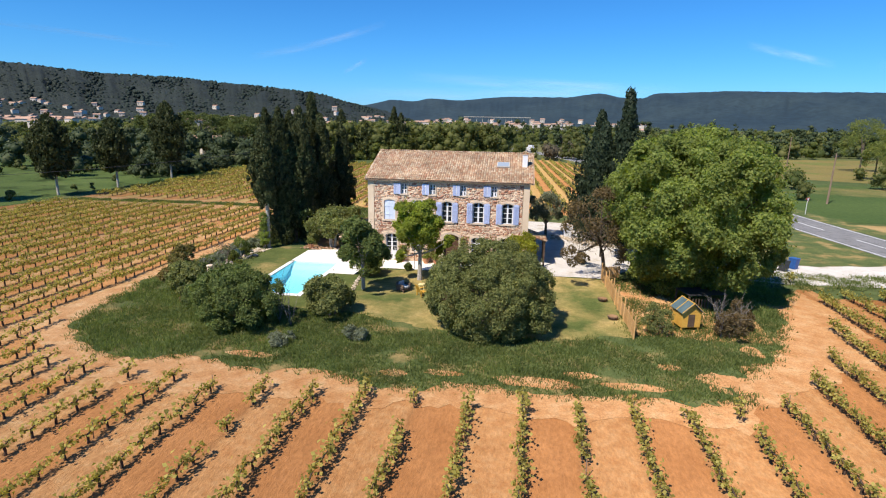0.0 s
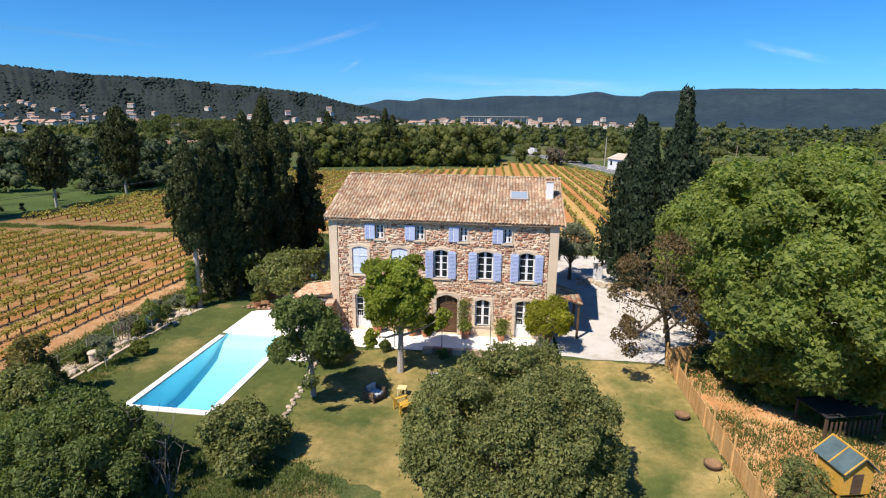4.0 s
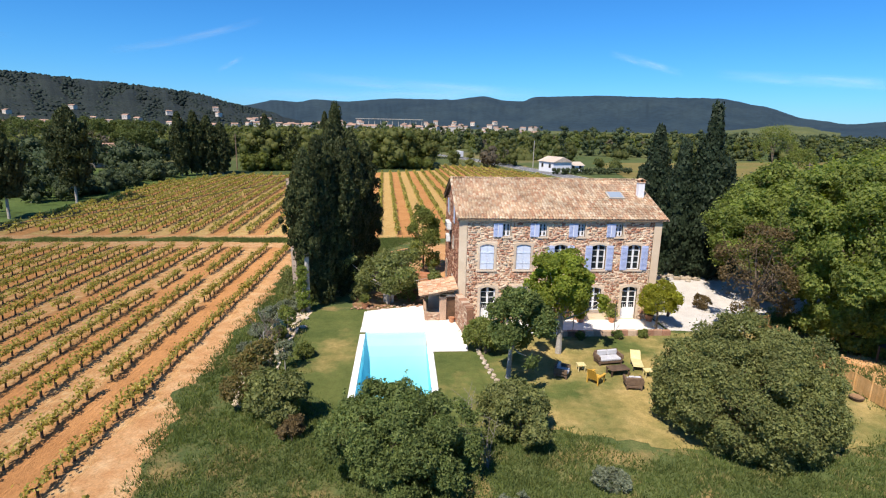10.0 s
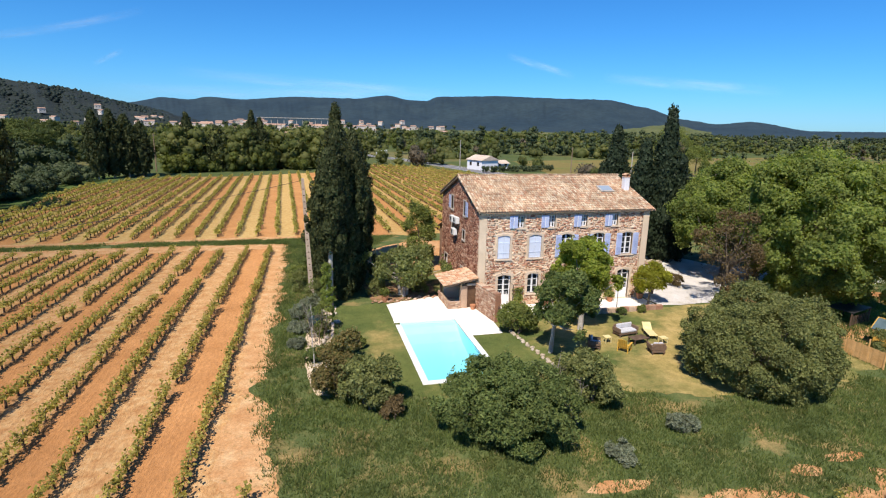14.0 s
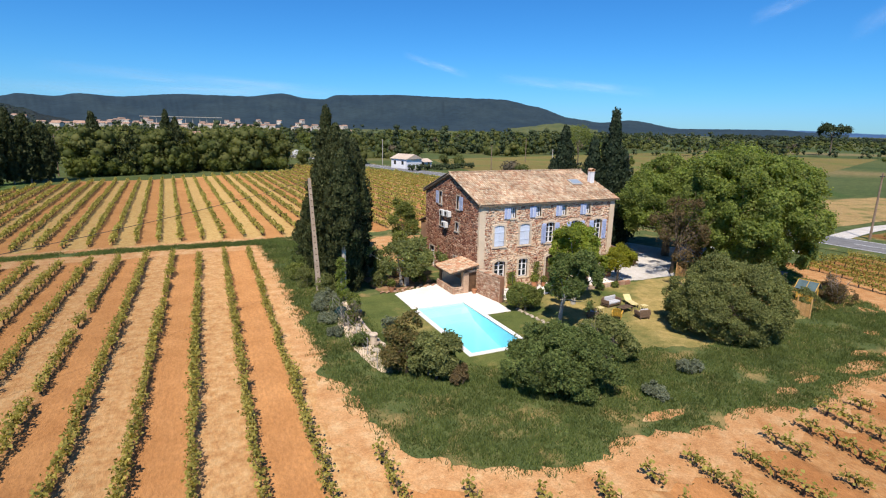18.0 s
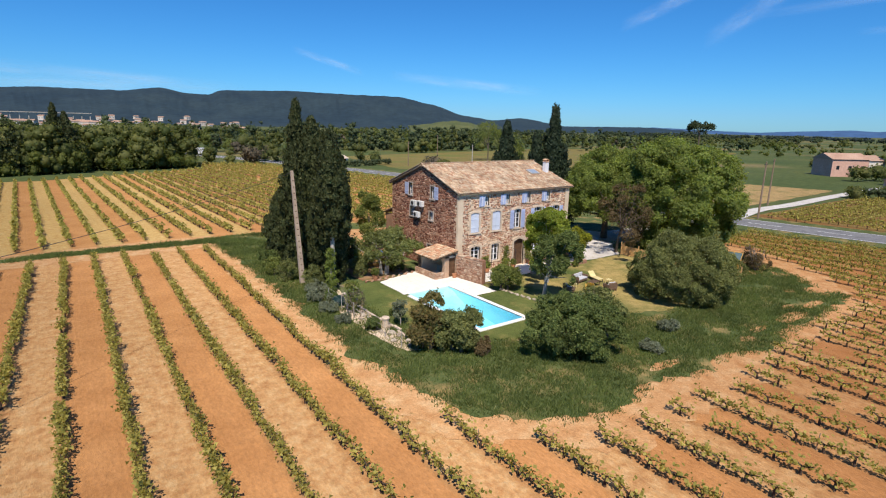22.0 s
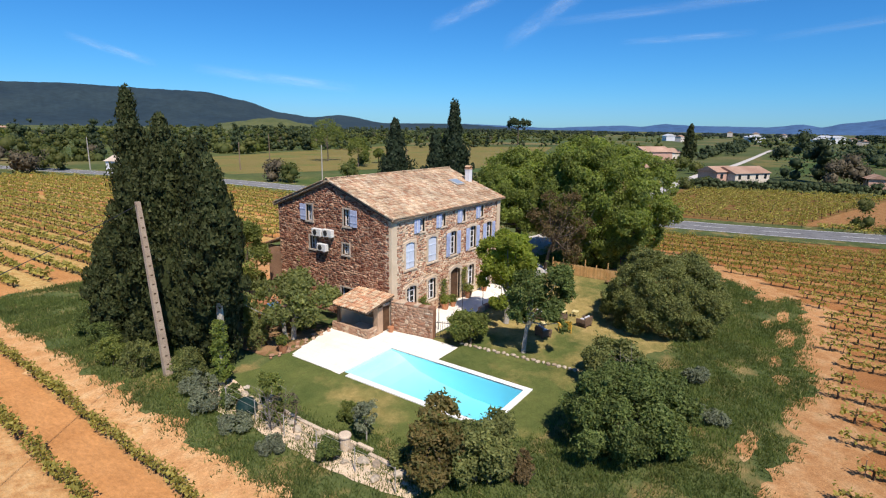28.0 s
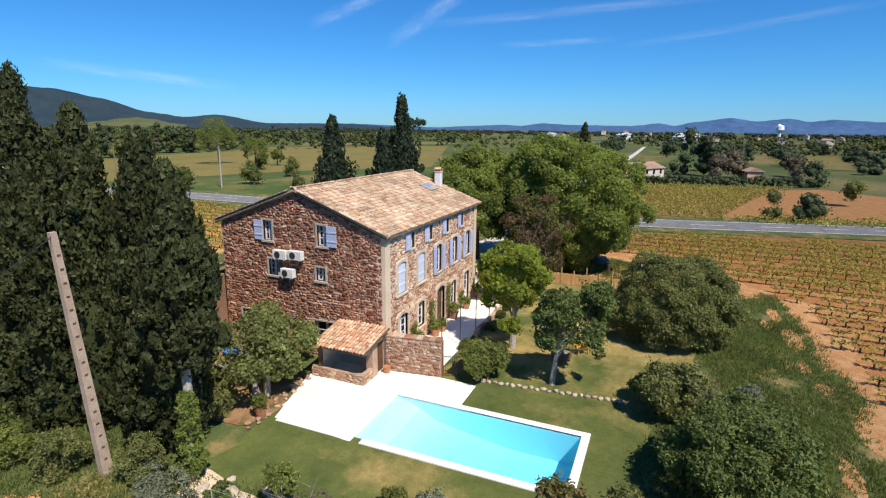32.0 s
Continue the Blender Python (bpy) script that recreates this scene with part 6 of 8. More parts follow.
shed = thing("play_house", "small yellow wooden play house with a slate-green roof", "shed", (12.9, 30.4, 0), 12)
shed.matrix_basis = pose(12.9, 30.4, 0, 0, 0, 12) @ Matrix.Diagonal((0.72, 0.80, 0.92, 1.0))
part("body", box(-0.85, 0.85, -0.75, 0.75, 0.25, 1.35), "shed_wood", shed, bevel=0.01)
for s in (-1, 1):
    bm = bmesh.new()
    vs = [bm.verts.new(q) for q in ((-0.85, s * 0.75, 1.35), (0.85, s * 0.75, 1.35), (0, s * 0.75, 1.95), (-0.85, s * 0.70, 1.35), (0.85, s * 0.70, 1.35), (0, s * 0.70, 1.95))]
    bm.faces.new(vs[:3]), bm.faces.new(vs[3:][::-1]), bm.faces.new((vs[0], vs[3], vs[5], vs[2])), bm.faces.new((vs[1], vs[2], vs[5], vs[4])), bm.faces.new((vs[0], vs[1], vs[4], vs[3]))
    part("gable_board", bm, "shed_wood", shed)
    rp = part("roof_panel", box(-0.0, 1.22, -1.0, 1.0, 0.0, 0.04), "shed_roof", shed, "dark slate-green roof felt")
    rp.matrix_basis = pose(0, 0, 2.0, 0, 35, 0 if s > 0 else 180)
    for y in (-0.98, 0.0, 0.94):
        bt = part("roof_batten", box(0, 1.22, y, y + 0.05, 0.04, 0.075), "shed_wood", rp)
part("ridge_board", box(-0.05, 0.05, -1.0, 1.0, 2.0, 2.06), "shed_wood", shed)
part("doorway", box(-0.3, 0.3, -0.77, -0.755, 0.3, 1.2), "dark_wood", shed)
for x in (-0.75, 0.75):
    for y in (-0.65, 0.65):
        part("leg", box(x - 0.05, x + 0.05, y - 0.05, y + 0.05, -0.02, 0.25), "shed_wood", shed)
hutch = thing("chicken_hutch", "low timber hutch with a dark sheet roof", "hutch", (15.2, 35.0, 0), 15)
hutch.matrix_basis = pose(15.2, 35.0, 0, 0, 0, 15) @ Matrix.Diagonal((0.9, 0.9, 0.75, 1.0))
part("roof_sheet", box(-1.6, 1.6, -1.0, 1.0, 1.45, 1.50), "dark_metal", hutch)
for x in (-1.5, 1.5):
    for y in (-0.9, 0.9):
        part("post", box(x - 0.05, x + 0.05, y - 0.05, y + 0.05, 0, 1.45), "dark_wood", hutch)
for k in range(12):
    part("slat", box(-1.5 + k * 0.26, -1.4 + k * 0.26, -0.93, -0.90, 0.1, 1.1), "dark_wood", hutch)


def bench(at, turn, label, seat="cushion", width=1.5):
    t = thing("garden_sofa", label, "sofa", at, turn)
    part("base", box(-width / 2, width / 2, -0.38, 0.38, 0.12, 0.27), "rattan", t, bevel=0.02)
    for x in (-width / 2 + 0.06, width / 2 - 0.06):
        for y in (-0.32, 0.32):
            part("foot", box(x - 0.04, x + 0.04, y - 0.04, y + 0.04, 0.0, 0.12), "rattan", t)
    for i in range(2):
        part("cushion", box(-width / 2 + 0.1 + i * (width - 0.2) / 2, -width / 2 + 0.09 + (i + 1) * (width - 0.2) / 2, -0.40, 0.24, 0.27, 0.43), seat, t, bevel=0.04)
        part("back_cushion", box(-width / 2 + 0.1 + i * (width - 0.2) / 2, -width / 2 + 0.09 + (i + 1) * (width - 0.2) / 2, 0.12, 0.255, 0.43, 0.76), seat, t, bevel=0.04)
    part("backrest", box(-width / 2, width / 2, 0.26, 0.38, 0.27, 0.72), "rattan", t, bevel=0.03)
    for s in (-1, 1):
        part("armrest", box(s * width / 2 - 0.06, s * width / 2 + 0.06, -0.38, 0.38, 0.30, 0.58), "rattan", t, bevel=0.02)
    return t


bench((-3.1, 36.0, 0), 8, "brown rattan garden sofa with grey cushions on the dry lawn")
bench((-2.9, 32.9, 0), 170, "brown rattan garden armchair with grey cushion", width=0.85)
bench((-6.4, 34.4, 0), 60, "dark rattan garden armchair at the edge of the shade", width=0.8)
table = thing("coffee_table", "low brown garden table on the dry lawn", "table", (-3.1, 34.5, 0), 8)
part("tabletop", box(-0.6, 0.6, -0.35, 0.35, 0.36, 0.40), "dark_wood", table, bevel=0.01)
for x in (-0.52, 0.52):
    for y in (-0.28, 0.28):
        part("leg", box(x - 0.035, x + 0.035, y - 0.035, y + 0.035, 0, 0.36), "dark_wood", table)


def deck_chair(at, turn, label, colour="yellow_plastic"):
    t = thing("garden_chair", label, "chair", at, turn, group="yellow garden chairs")
    for k in range(5):
        part("seat_slat", box(-0.28, 0.28, -0.30 + k * 0.125, -0.20 + k * 0.125, 0.30 - k * 0.012, 0.325 - k * 0.012), colour, t)
    for k in range(5):
        b = part("back_slat", box(-0.27 + k * 0.112, -0.175 + k * 0.112, 0, 0.022, 0, 0.78 - 0.03 * abs(k - 2)), colour, t)
        b.matrix_basis = pose(0, 0.32, 0.24, -24)
    for s in (-1, 1):
        part("armrest", box(s * 0.33 - 0.06, s * 0.33 + 0.06, -0.36, 0.42, 0.50, 0.525), colour, t)
        part("leg", box(s * 0.32 - 0.025, s * 0.32 + 0.025, -0.33, -0.25, 0, 0.5), colour, t)
        part("leg", box(s * 0.32 - 0.025, s * 0.32 + 0.025, 0.34, 0.42, 0, 0.5), colour, t)


deck_chair((-4.7, 33.6, 0), 130, "orange-yellow slatted garden chair on the dry lawn")
for x, y in ((-1.5, 34.1), (-5.1, 35.0)):
    stool = thing("garden_stool", "small pale yellow garden stool", "stool", (x, y, 0), group="pale garden stools")
    part("seat", box(-0.24, 0.24, -0.22, 0.22, 0.38, 0.43), "pale_yellow", stool, bevel=0.015)
    for u in (-0.19, 0.19):
        for v in (-0.17, 0.17):
            part("leg", box(u - 0.022, u + 0.022, v - 0.022, v + 0.022, 0, 0.38), "pale_yellow", stool)
lounger = thing("sun_lounger", "pale yellow sun lounger with its back raised", "lounger", (-1.5, 35.7, 0), -15)
part("bed", box(-0.30, 0.30, -1.0, 0.1, 0.26, 0.32), "pale_yellow", lounger, bevel=0.02)
bk = part("backrest", box(-0.30, 0.30, 0, 0.62, 0.0, 0.05), "pale_yellow", lounger, bevel=0.02)
bk.matrix_basis = pose(0, 0.1, 0.27, 40)
for x in (-0.26, 0.26):
    for y in (-0.92, 0.0):
        part("leg", box(x - 0.03, x + 0.03, y - 0.03, y + 0.03, 0, 0.26), "dark_metal", lounger)


def rock(at, size, seed, label, group, material="pale_rock"):
    rng = np.random.default_rng(seed)
    bm = bmesh.new()
    bmesh.ops.create_icosphere(bm, subdivisions=2, radius=1.0)
    for v in bm.verts:
        n = noise.noise(v.co * 1.4 + Vector((seed, 0, 0)))
        v.co *= 1 + 0.35 * n
        v.co = Vector((v.co.x * size, v.co.y * size * rng.uniform(0.72, 0.76), max(v.co.z, -0.55) * size * 0.55))
    ob = part("rock", bm, material)
    ob.matrix_basis = pose(*at, 0, 0, seed * 47)
    return tagged(ob, label, "rock", group)


for k in range(22):
    y = 32.4 + k * 0.57
    rock((-23.3 + 0.45 * math.sin(k * 2.3) + (0.7 if y > 41 else 0), y, 0.05), 0.15 + 0.14 * abs(math.sin(k * 1.9)), k + 2, "pale limestone rock edging the lawn", "rockery stones")
for k in range(24):
    t = k / 23
    rock((-10.7 + 0.75 * t + 0.08 * math.sin(k * 3), 38.0 - 7.2 * t, 0.03), 0.12 + 0.06 * abs(math.sin(k * 1.3)), k + 60, "small pale stone of the lawn edging", "edging stones")
for k in range(22):
    t = k / 21
    rock((-19.2 + 5.2 * t, 45.75 + 0.25 * math.sin(k * 2.1) + t * 0.7, 0.05), 0.10 + 0.07 * abs(math.sin(k * 1.7)), k + 90, "brown stone round the planting bed", "bed stones", "garden_stone")


def pot(at, r, label, plant=True, seed=1):
    t = thing("flower_pot", label, "plant pot", at, group="potted plants")
    part("pot", tube([(0, 0, 0), (0, 0, r * 1.3), (0, 0, r * 1.6)], (r * 0.7, r, r * 1.08), 12), "terracotta", t)
    if plant:
        rng = np.random.default_rng(seed)
        d = rng.normal(size=(350, 3))
        d /= np.linalg.norm(d, axis=1, keepdims=True)
        v, f = leaves(d * rng.uniform(0.4, 1, (350, 1)) * r * 1.5 + (0, 0, r * 2.6), d, r * 0.28, rng)
        part("plant", mesh_np("plant", v, [f], ["young_leaf"]), "young_leaf", t)


for k, (x, y, r) in enumerate(((-18.2, 45.9, 0.28), (-11.9, 42.8, 0.22), (-6.0, 42.5, 0.3), (-5.1, 42.4, 0.24), (-2.6, 42.6, 0.3), (-0.3, 42.5, 0.25), (-8.3, 42.6, 0.28), (2.6, 42.7, 0.3))):
    pot((x, y, 0.04), r, "terracotta pot with green plant on the terrace", k != 1, k)

# shrubs along the garden edge
for k, (x, y, r, leaf, kind_of) in enumerate((
    (-24.6, 43.5, 0.75, "grey_leaf", "lavender_bush"), (-24.8, 41.0, 0.6, "grey_leaf", "lavender_bush"), (-24.9, 38.4, 0.45, "grey_leaf", "lavender_bush"), (-23.9, 36.0, 0.5, "laurel_leaf", "box_shrub"),
    (-23.3, 40.2, 0.55, "young_leaf", "young_shrub"), (-23.6, 43.0, 0.5, "laurel_leaf", "box_shrub"), (-21.2, 37.3, 0.5, "young_leaf", "young_shrub"), (-22.6, 33.2, 0.45, "bay_leaf", "box_shrub"),
    (-20.3, 29.0, 0.5, "brown_leaf", "dry_shrub"), (-11.4, 23.6, 0.55, "grey_leaf", "lavender_bush"), (-7.4, 25.0, 0.6, "grey_leaf", "lavender_bush"),
    (-24.5, 50.2, 1.0, "bay_leaf", "box_shrub"), (-23.4, 47.0, 0.9, "bay_leaf", "box_shrub"), (-25.0, 52.4, 0.9, "young_leaf", "young_shrub"),
    (-24.4, 54.8, 1.0, "laurel_leaf", "box_shrub"), (-23.6, 58.0, 1.0, "laurel_leaf", "box_shrub"), (10.8, 29.0, 0.9, "bay_leaf", "box_shrub"), (15.0, 29.2, 1.0, "brown_leaf", "dry_shrub"),
    (16.3, 30.6, 0.9, "brown_leaf", "dry_shrub"), (-15.0, 47.6, 0.7, "laurel_leaf", "box_shrub"), (-18.6, 47.8, 0.8, "bay_leaf", "box_shrub"), (-24.0, 45.6, 0.8, "grey_leaf", "lavender_bush"),
    (-7.2, 40.0, 0.35, "laurel_leaf", "box_shrub"), (-1.0, 39.7, 0.3, "laurel_leaf", "box_shrub"), (0.8, 39.8, 0.3, "young_leaf", "young_shrub"), (-3.6, 39.6, 0.28, "laurel_leaf", "box_shrub"), (8.0, 45.2, 0.6, "brown_leaf", "dry_shrub"))):
    lab = {"lavender_bush": "silver-grey lavender bush in the long grass", "dry_shrub": "sparse brownish shrub in dry grass", "box_shrub": "small dark evergreen shrub in the garden", "young_shrub": "small fresh green shrub in the garden"}[kind_of]
    tree(kind_of, lab, (x, y, 0), r * 2, (0, 0, r * (0.5 if kind_of == "lavender_bush" else 0.85)), (r * 1.2, r * 1.2, r * 0.6) if kind_of == "lavender_bush" else (r, r, r), 26, r * 0.30, 2200, 0.07, leaf, "bark", 0.03, limbs=5, low=-0.85, category="shrub", jitter=0.3, stems=3, seed=200 + k)

def bare_bush(at, height, spread, stems, label, seed):
    """Leafless forking stems."""
    rr = np.random.default_rng(seed)
    t = thing("dead_shrub", label, "shrub", at)
    for k in range(stems):
        bm = bmesh.new()
        top = Vector((rr.normal() * spread, rr.normal() * spread, height * rr.uniform(0.7, 1.0)))
        mid = top * 0.5 + Vector(rr.normal(size=3)) * 0.12
        tube([(0, 0, -0.05), mid, top], (0.020, 0.014, 0.005), 4, bm)
        for j in range(9):
            b = Vector((0, 0, 0)).lerp(mid, 0.5 + j * 0.06) if j < 3 else mid.lerp(top, (j - 2) / 7)
            c = b + Vector((rr.normal() * 0.28, rr.normal() * 0.28, rr.uniform(0.15, 0.5))) * (height / 2.4)
            tube([b, c], (0.011, 0.004), 3, bm)
        part("stem", bm, "grey_twig", t)


bare_bush((-12.9, 26.9, 0), 3.3, 0.5, 5, "leafless pale grey shrub beside the laurel", 6)
bare_bush((-11.9, 26.3, 0), 2.6, 0.45, 4, "bare brittle shrub at the lawn edge", 7)
bare_bush((-23.9, 39.6, 0), 2.4, 0.5, 5, "bare grey shrub in the sandy bed", 8)
bare_bush((14.6, 29.0, 0), 2.6, 0.7, 7, "tangle of bare grey stems beside the play house", 9)
bare_bush((16.0, 29.8, 0), 2.4, 0.7, 7, "tangle of bare grey stems by the vineyard", 10)
tree("olive_tree", "grey-green olive tree at the back corner of the house", (5.4, 57.0, 0), 5.2, (0, 0, 3.2), (1.9, 1.8, 1.9), 40, 0.5, 6000, 0.11, "grey_leaf", "bark", 0.14, limbs=8, low=-0.7, jitter=0.25)
for k in range(26):
    rock((6.2 + 5.5 * k / 25 + 0.5 * math.sin(k * 2.3), 56.6 - 3.5 * k / 25 + 0.6 * math.cos(k * 1.7), 0.08), 0.22 + 0.2 * abs(math.sin(k * 1.3)), k + 140, "pale rough rock at the back of the gravel yard", "yard rocks")
block_wall = thing("white_gate_pier", "low white rendered wall end at the back of the yard", "wall", (7.9, 57.6, 0), 15)
part("pier", box(-0.35, 0.35, -0.25, 0.25, 0.0, 1.3), "white_paint", block_wall, bevel=0.03)
part("cap", box(-0.40, 0.40, -0.30, 0.30, 1.3, 1.38), "dressed_stone", block_wall, bevel=0.02)

# small things of the garden
composter = thing("composter", "round dark green plastic composter on the sandy bed", "composter", (-23.6, 41.8, 0))
part("body", tube([(0, 0, 0), (0, 0, 0.35), (0, 0, 0.58)], (0.50, 0.49, 0.38), 18), "composter_plastic", composter)
part("lid", tube([(0, 0, 0.58), (0, 0, 0.66), (0, 0, 0.69)], (0.39, 0.25, 0.05), 18), "composter_plastic", composter)
column = thing("stone_column", "squat pale stone column on the sandy bed", "column", (-23.0, 35.9, 0))
part("shaft", tube([(0, 0, -0.05), (0, 0, 0.62)], (0.23, 0.22), 16), "dressed_stone", column)
part("cap", tube([(0, 0, 0.62), (0, 0, 0.68), (0, 0, 0.73)], (0.28, 0.28, 0.24), 16), "dressed_stone", column)
wires = thing("wire_fence", "thin grey wire fence on metal posts beside the bed", "fence", (-23.9, 32.4, 0))
for k in range(6):
    part("post", tube([(0.05 * math.sin(k * 2), k * 2.1, -0.1), (0.05 * math.sin(k * 2), k * 2.1, 1.1)], (0.025, 0.022), 6), "concrete", wires)
for z in (0.35, 0.7, 1.05):
    part("wire", tube([(0.02, 0, z), (0.0, 5.2, z - 0.03), (0.02, 10.5, z)], (0.006,) * 3, 4), "concrete", wires)
kerb = thing("bed_kerb", "pale low stone kerb between bed and lawn", "kerb", (0, 0, 0), kind="structure")
for k in range(11):
    y0 = 32.2 + k * 0.88
    x0 = -22.55 + 0.10 * math.sin(k * 0.7) - (0.25 if k < 3 else 0)
    part("kerb_stone", box(x0 - 0.09, x0 + 0.09, y0, y0 + 0.85, -0.05, 0.10 + 0.02 * math.sin(k * 2.7)), "dressed_stone", kerb, bevel=0.015)
for x, y, h, r, leaf in ((-22.9, 40.8, 2.1, 0.62, "young_leaf"), (-22.0, 35.6, 1.9, 0.42, "grey_leaf")):
    tree("garden_sapling", "slim young tree planted at the lawn edge", (x, y, 0), h, (0, 0, h * 0.66), (r, r, h * 0.36), 16, 0.2, 1100, 0.075, leaf, "pale_bark", 0.03, limbs=5, low=-0.9, jitter=0.2, seed=411)
tree("bare_sapling", "half-bare brown sapling beside the sandy bed", (-23.5, 38.9, 0), 2.0, (0, 0, 1.2), (0.7, 0.7, 0.8), 14, 0.2, 260, 0.06, "russet_leaf", "wood_pole", 0.025, limbs=6, low=-0.6, jitter=0.2, stems=3, seed=413)
retaining = thing("terrace_wall", "low grey stone retaining wall before the front terrace", "wall", (0, 0, 0), kind="structure")
for k in range(13):
    x0 = -4.9 + k * 0.6
    part("wall_stone", box(x0, x0 + 0.585, 40.02 + 0.02 * math.sin(k * 3.1), 40.30, -0.05, 0.36 + 0.02 * math.sin(k * 1.9)), "garden_stone", retaining, bevel=0.025)


for x, y in ((8.4, 34.8), (8.5, 31.1)):
    basket = thing("garden_tub", "low dark round tub on the lawn by the fence", "tub", (x, y, -0.01), group="tubs by the fence")
    part("bowl", tube([(0, 0, 0), (0, 0, 0.22)], (0.26, 0.34), 14), "dark_wood", basket)
    part("soil", tube([(0, 0, 0.215), (0, 0, 0.24)], (0.31, 0.29), 14), "garden_soil", basket)
    part("rim", tube([(0, 0, 0.16), (0, 0, 0.20)], (0.35, 0.36), 14), "rattan", basket)

pergola = thing("wire_pergola", "thin metal posts and wires over the front terrace", "pergola", (0, 0, 0))
for k in range(5):
    x = -9.6 + k * 2.9
    part("post", tube([(x, 40.55, 0.0), (x, 40.55, 2.5)], (0.025, 0.025), 6), "dark_metal", pergola)
    part("wire", tube([(x, 40.55, 2.48), (x, 41.9, 2.55), (x, 43.2, 2.75)], (0.010,) * 3, 4), "dark_metal", pergola)
for y, z in ((40.55, 2.47), (41.9, 2.54)):
    part("wire", tube([(-9.6, y, z), (-3.8, y, z - 0.05), (2.0, y, z)], (0.010,) * 3, 4), "dark_metal", pergola)


def bin_on_wheels(at, turn, colour, label):
    t = thing("wheeled_bin", label, "bin", at, turn, group="bins by the driveway")
    bm = bmesh.new()
    lo = [bm.verts.new((x * 0.24, y * 0.26, 0.05)) for x, y in ((-1, -1), (1, -1), (1, 1), (-1, 1))]
    hi = [bm.verts.new((x * 0.30, y * 0.36, 0.98)) for x, y in ((-1, -1), (1, -1), (1, 1), (-1, 1))]
    bm.faces.new(lo[::-1]), bm.faces.new(hi)
    for i in range(4):
        bm.faces.new((lo[i], lo[(i + 1) % 4], hi[(i + 1) % 4], hi[i]))
    part("body", bm, colour, t)
    part("lid", box(-0.32, 0.32, -0.38, 0.38, 0.98, 1.05), colour, t, bevel=0.02)
    part("handle", box(-0.22, 0.22, 0.38, 0.43, 0.93, 0.97), colour, t)
    for x in (-0.28, 0.22):
        part("wheel", tube([(x, 0.27, 0.10), (x + 0.06, 0.27, 0.10)], (0.10, 0.10), 12), "rubber", t)


bin_on_wheels((26.0, 46.4, 0), 20, "grey_bin_plastic", "dark grey wheeled bin beside the driveway")
bin_on_wheels((27.3, 47.4, 0), 35, "blue_bin_plastic", "blue wheeled bin beside the driveway")
sign = thing("road_sign", "small white and red road sign at the roadside", "road sign", (45.2, 82.0, 0), 20)
part("post", tube([(0, 0, -0.1), (0, 0, 2.3)], (0.04, 0.04), 8), "white_metal", sign)
part("panel", tube([(0, -0.06, 2.25), (0, -0.03, 2.25)], (0.40, 0.40), 3), "sign_red", sign)
part("panel_face", tube([(0, -0.075, 2.25), (0, -0.062, 2.25)], (0.28, 0.28), 3), "white_metal", sign)
tank = thing("water_tank", "white cylindrical water tank behind the cypresses", "tank", (-19.6, 59.6, 0))
part("vessel", tube([(0, 0, 0), (0, 0, 1.3), (0, 0, 1.5)], (0.7, 0.7, 0.35), 18), "white_metal", tank)
part("cap", tube([(0, 0, 1.5), (0, 0, 1.58)], (0.18, 0.18), 10), "dark_metal", tank)

cover = thing("blue_tarpaulin", "crumpled blue tarpaulin over a stack of planks", "tarpaulin", (-15.3, 50.4, 1.22))
bm = bmesh.new()
bmesh.ops.create_icosphere(bm, subdivisions=3, radius=0.45)
for v in bm.verts:
    v.co *= 1 + 0.35 * noise.noise(v.co * 4)
    v.co.z = max(v.co.z * 0.5, -0.2)
part("sheet", bm, "blue_cloth", cover)

stack = thing("plank_stack", "rough stack of weathered planks behind the fig tree", "wood pile", (-15.3, 50.4, 0), 18)
for k in range(7):
    for j in range(3):
        part("plank", box(-1.1 + 0.06 * math.sin(k * 2.1 + j), 1.1 + 0.08 * math.cos(k * 1.3 + j), -0.5 + j * 0.34, -0.5 + j * 0.34 + 0.30, k * 0.145, k * 0.145 + 0.13), "fence_wood" if (k + j) % 3 else "wood_pole", stack, bevel=0.008)
boards = thing("leaning_boards", "rust-orange boards stacked low against the back yard", "wood pile", (-13.7, 53.3, 0), -25)
for k in range(6):
    part("board", box(-0.9, 0.9, -0.55 + k * 0.19, -0.39 + k * 0.19, 0.0, 0.62 + 0.05 * math.sin(k * 2.7)), "terracotta", boards, bevel=0.01)

# lean-to on the back of the house
annex = thing("rear_lean_to", "low tiled lean-to against the back of the house", "outbuilding", (-11.2, 54.32, 0))
part("side_wall", box(0.0, 0.3, 0.0, 1.8, -0.1, 4.0), "garden_stone", annex, bevel=0.02)
part("far_side_wall", box(5.2, 5.5, 0.0, 1.8, -0.1, 4.0), "garden_stone", annex, bevel=0.02)
part("back_panel", box(0.3, 5.2, 1.5, 1.8, -0.1, 3.8), "render_coat", annex, bevel=0.01)
ar = part("annex_roof", box(0.0, 5.9, 0.0, 2.3, -0.08, 0.0), "dark_wood", annex, "pale clay tile lean-to roof")
ar.matrix_basis = pose(5.7, 2.15, 4.02, 20, 0, 180)
tiled_slope(ar, 5.9, 2.2, pose(0, 0, 0), "new_tile", 17, spacing=0.2)

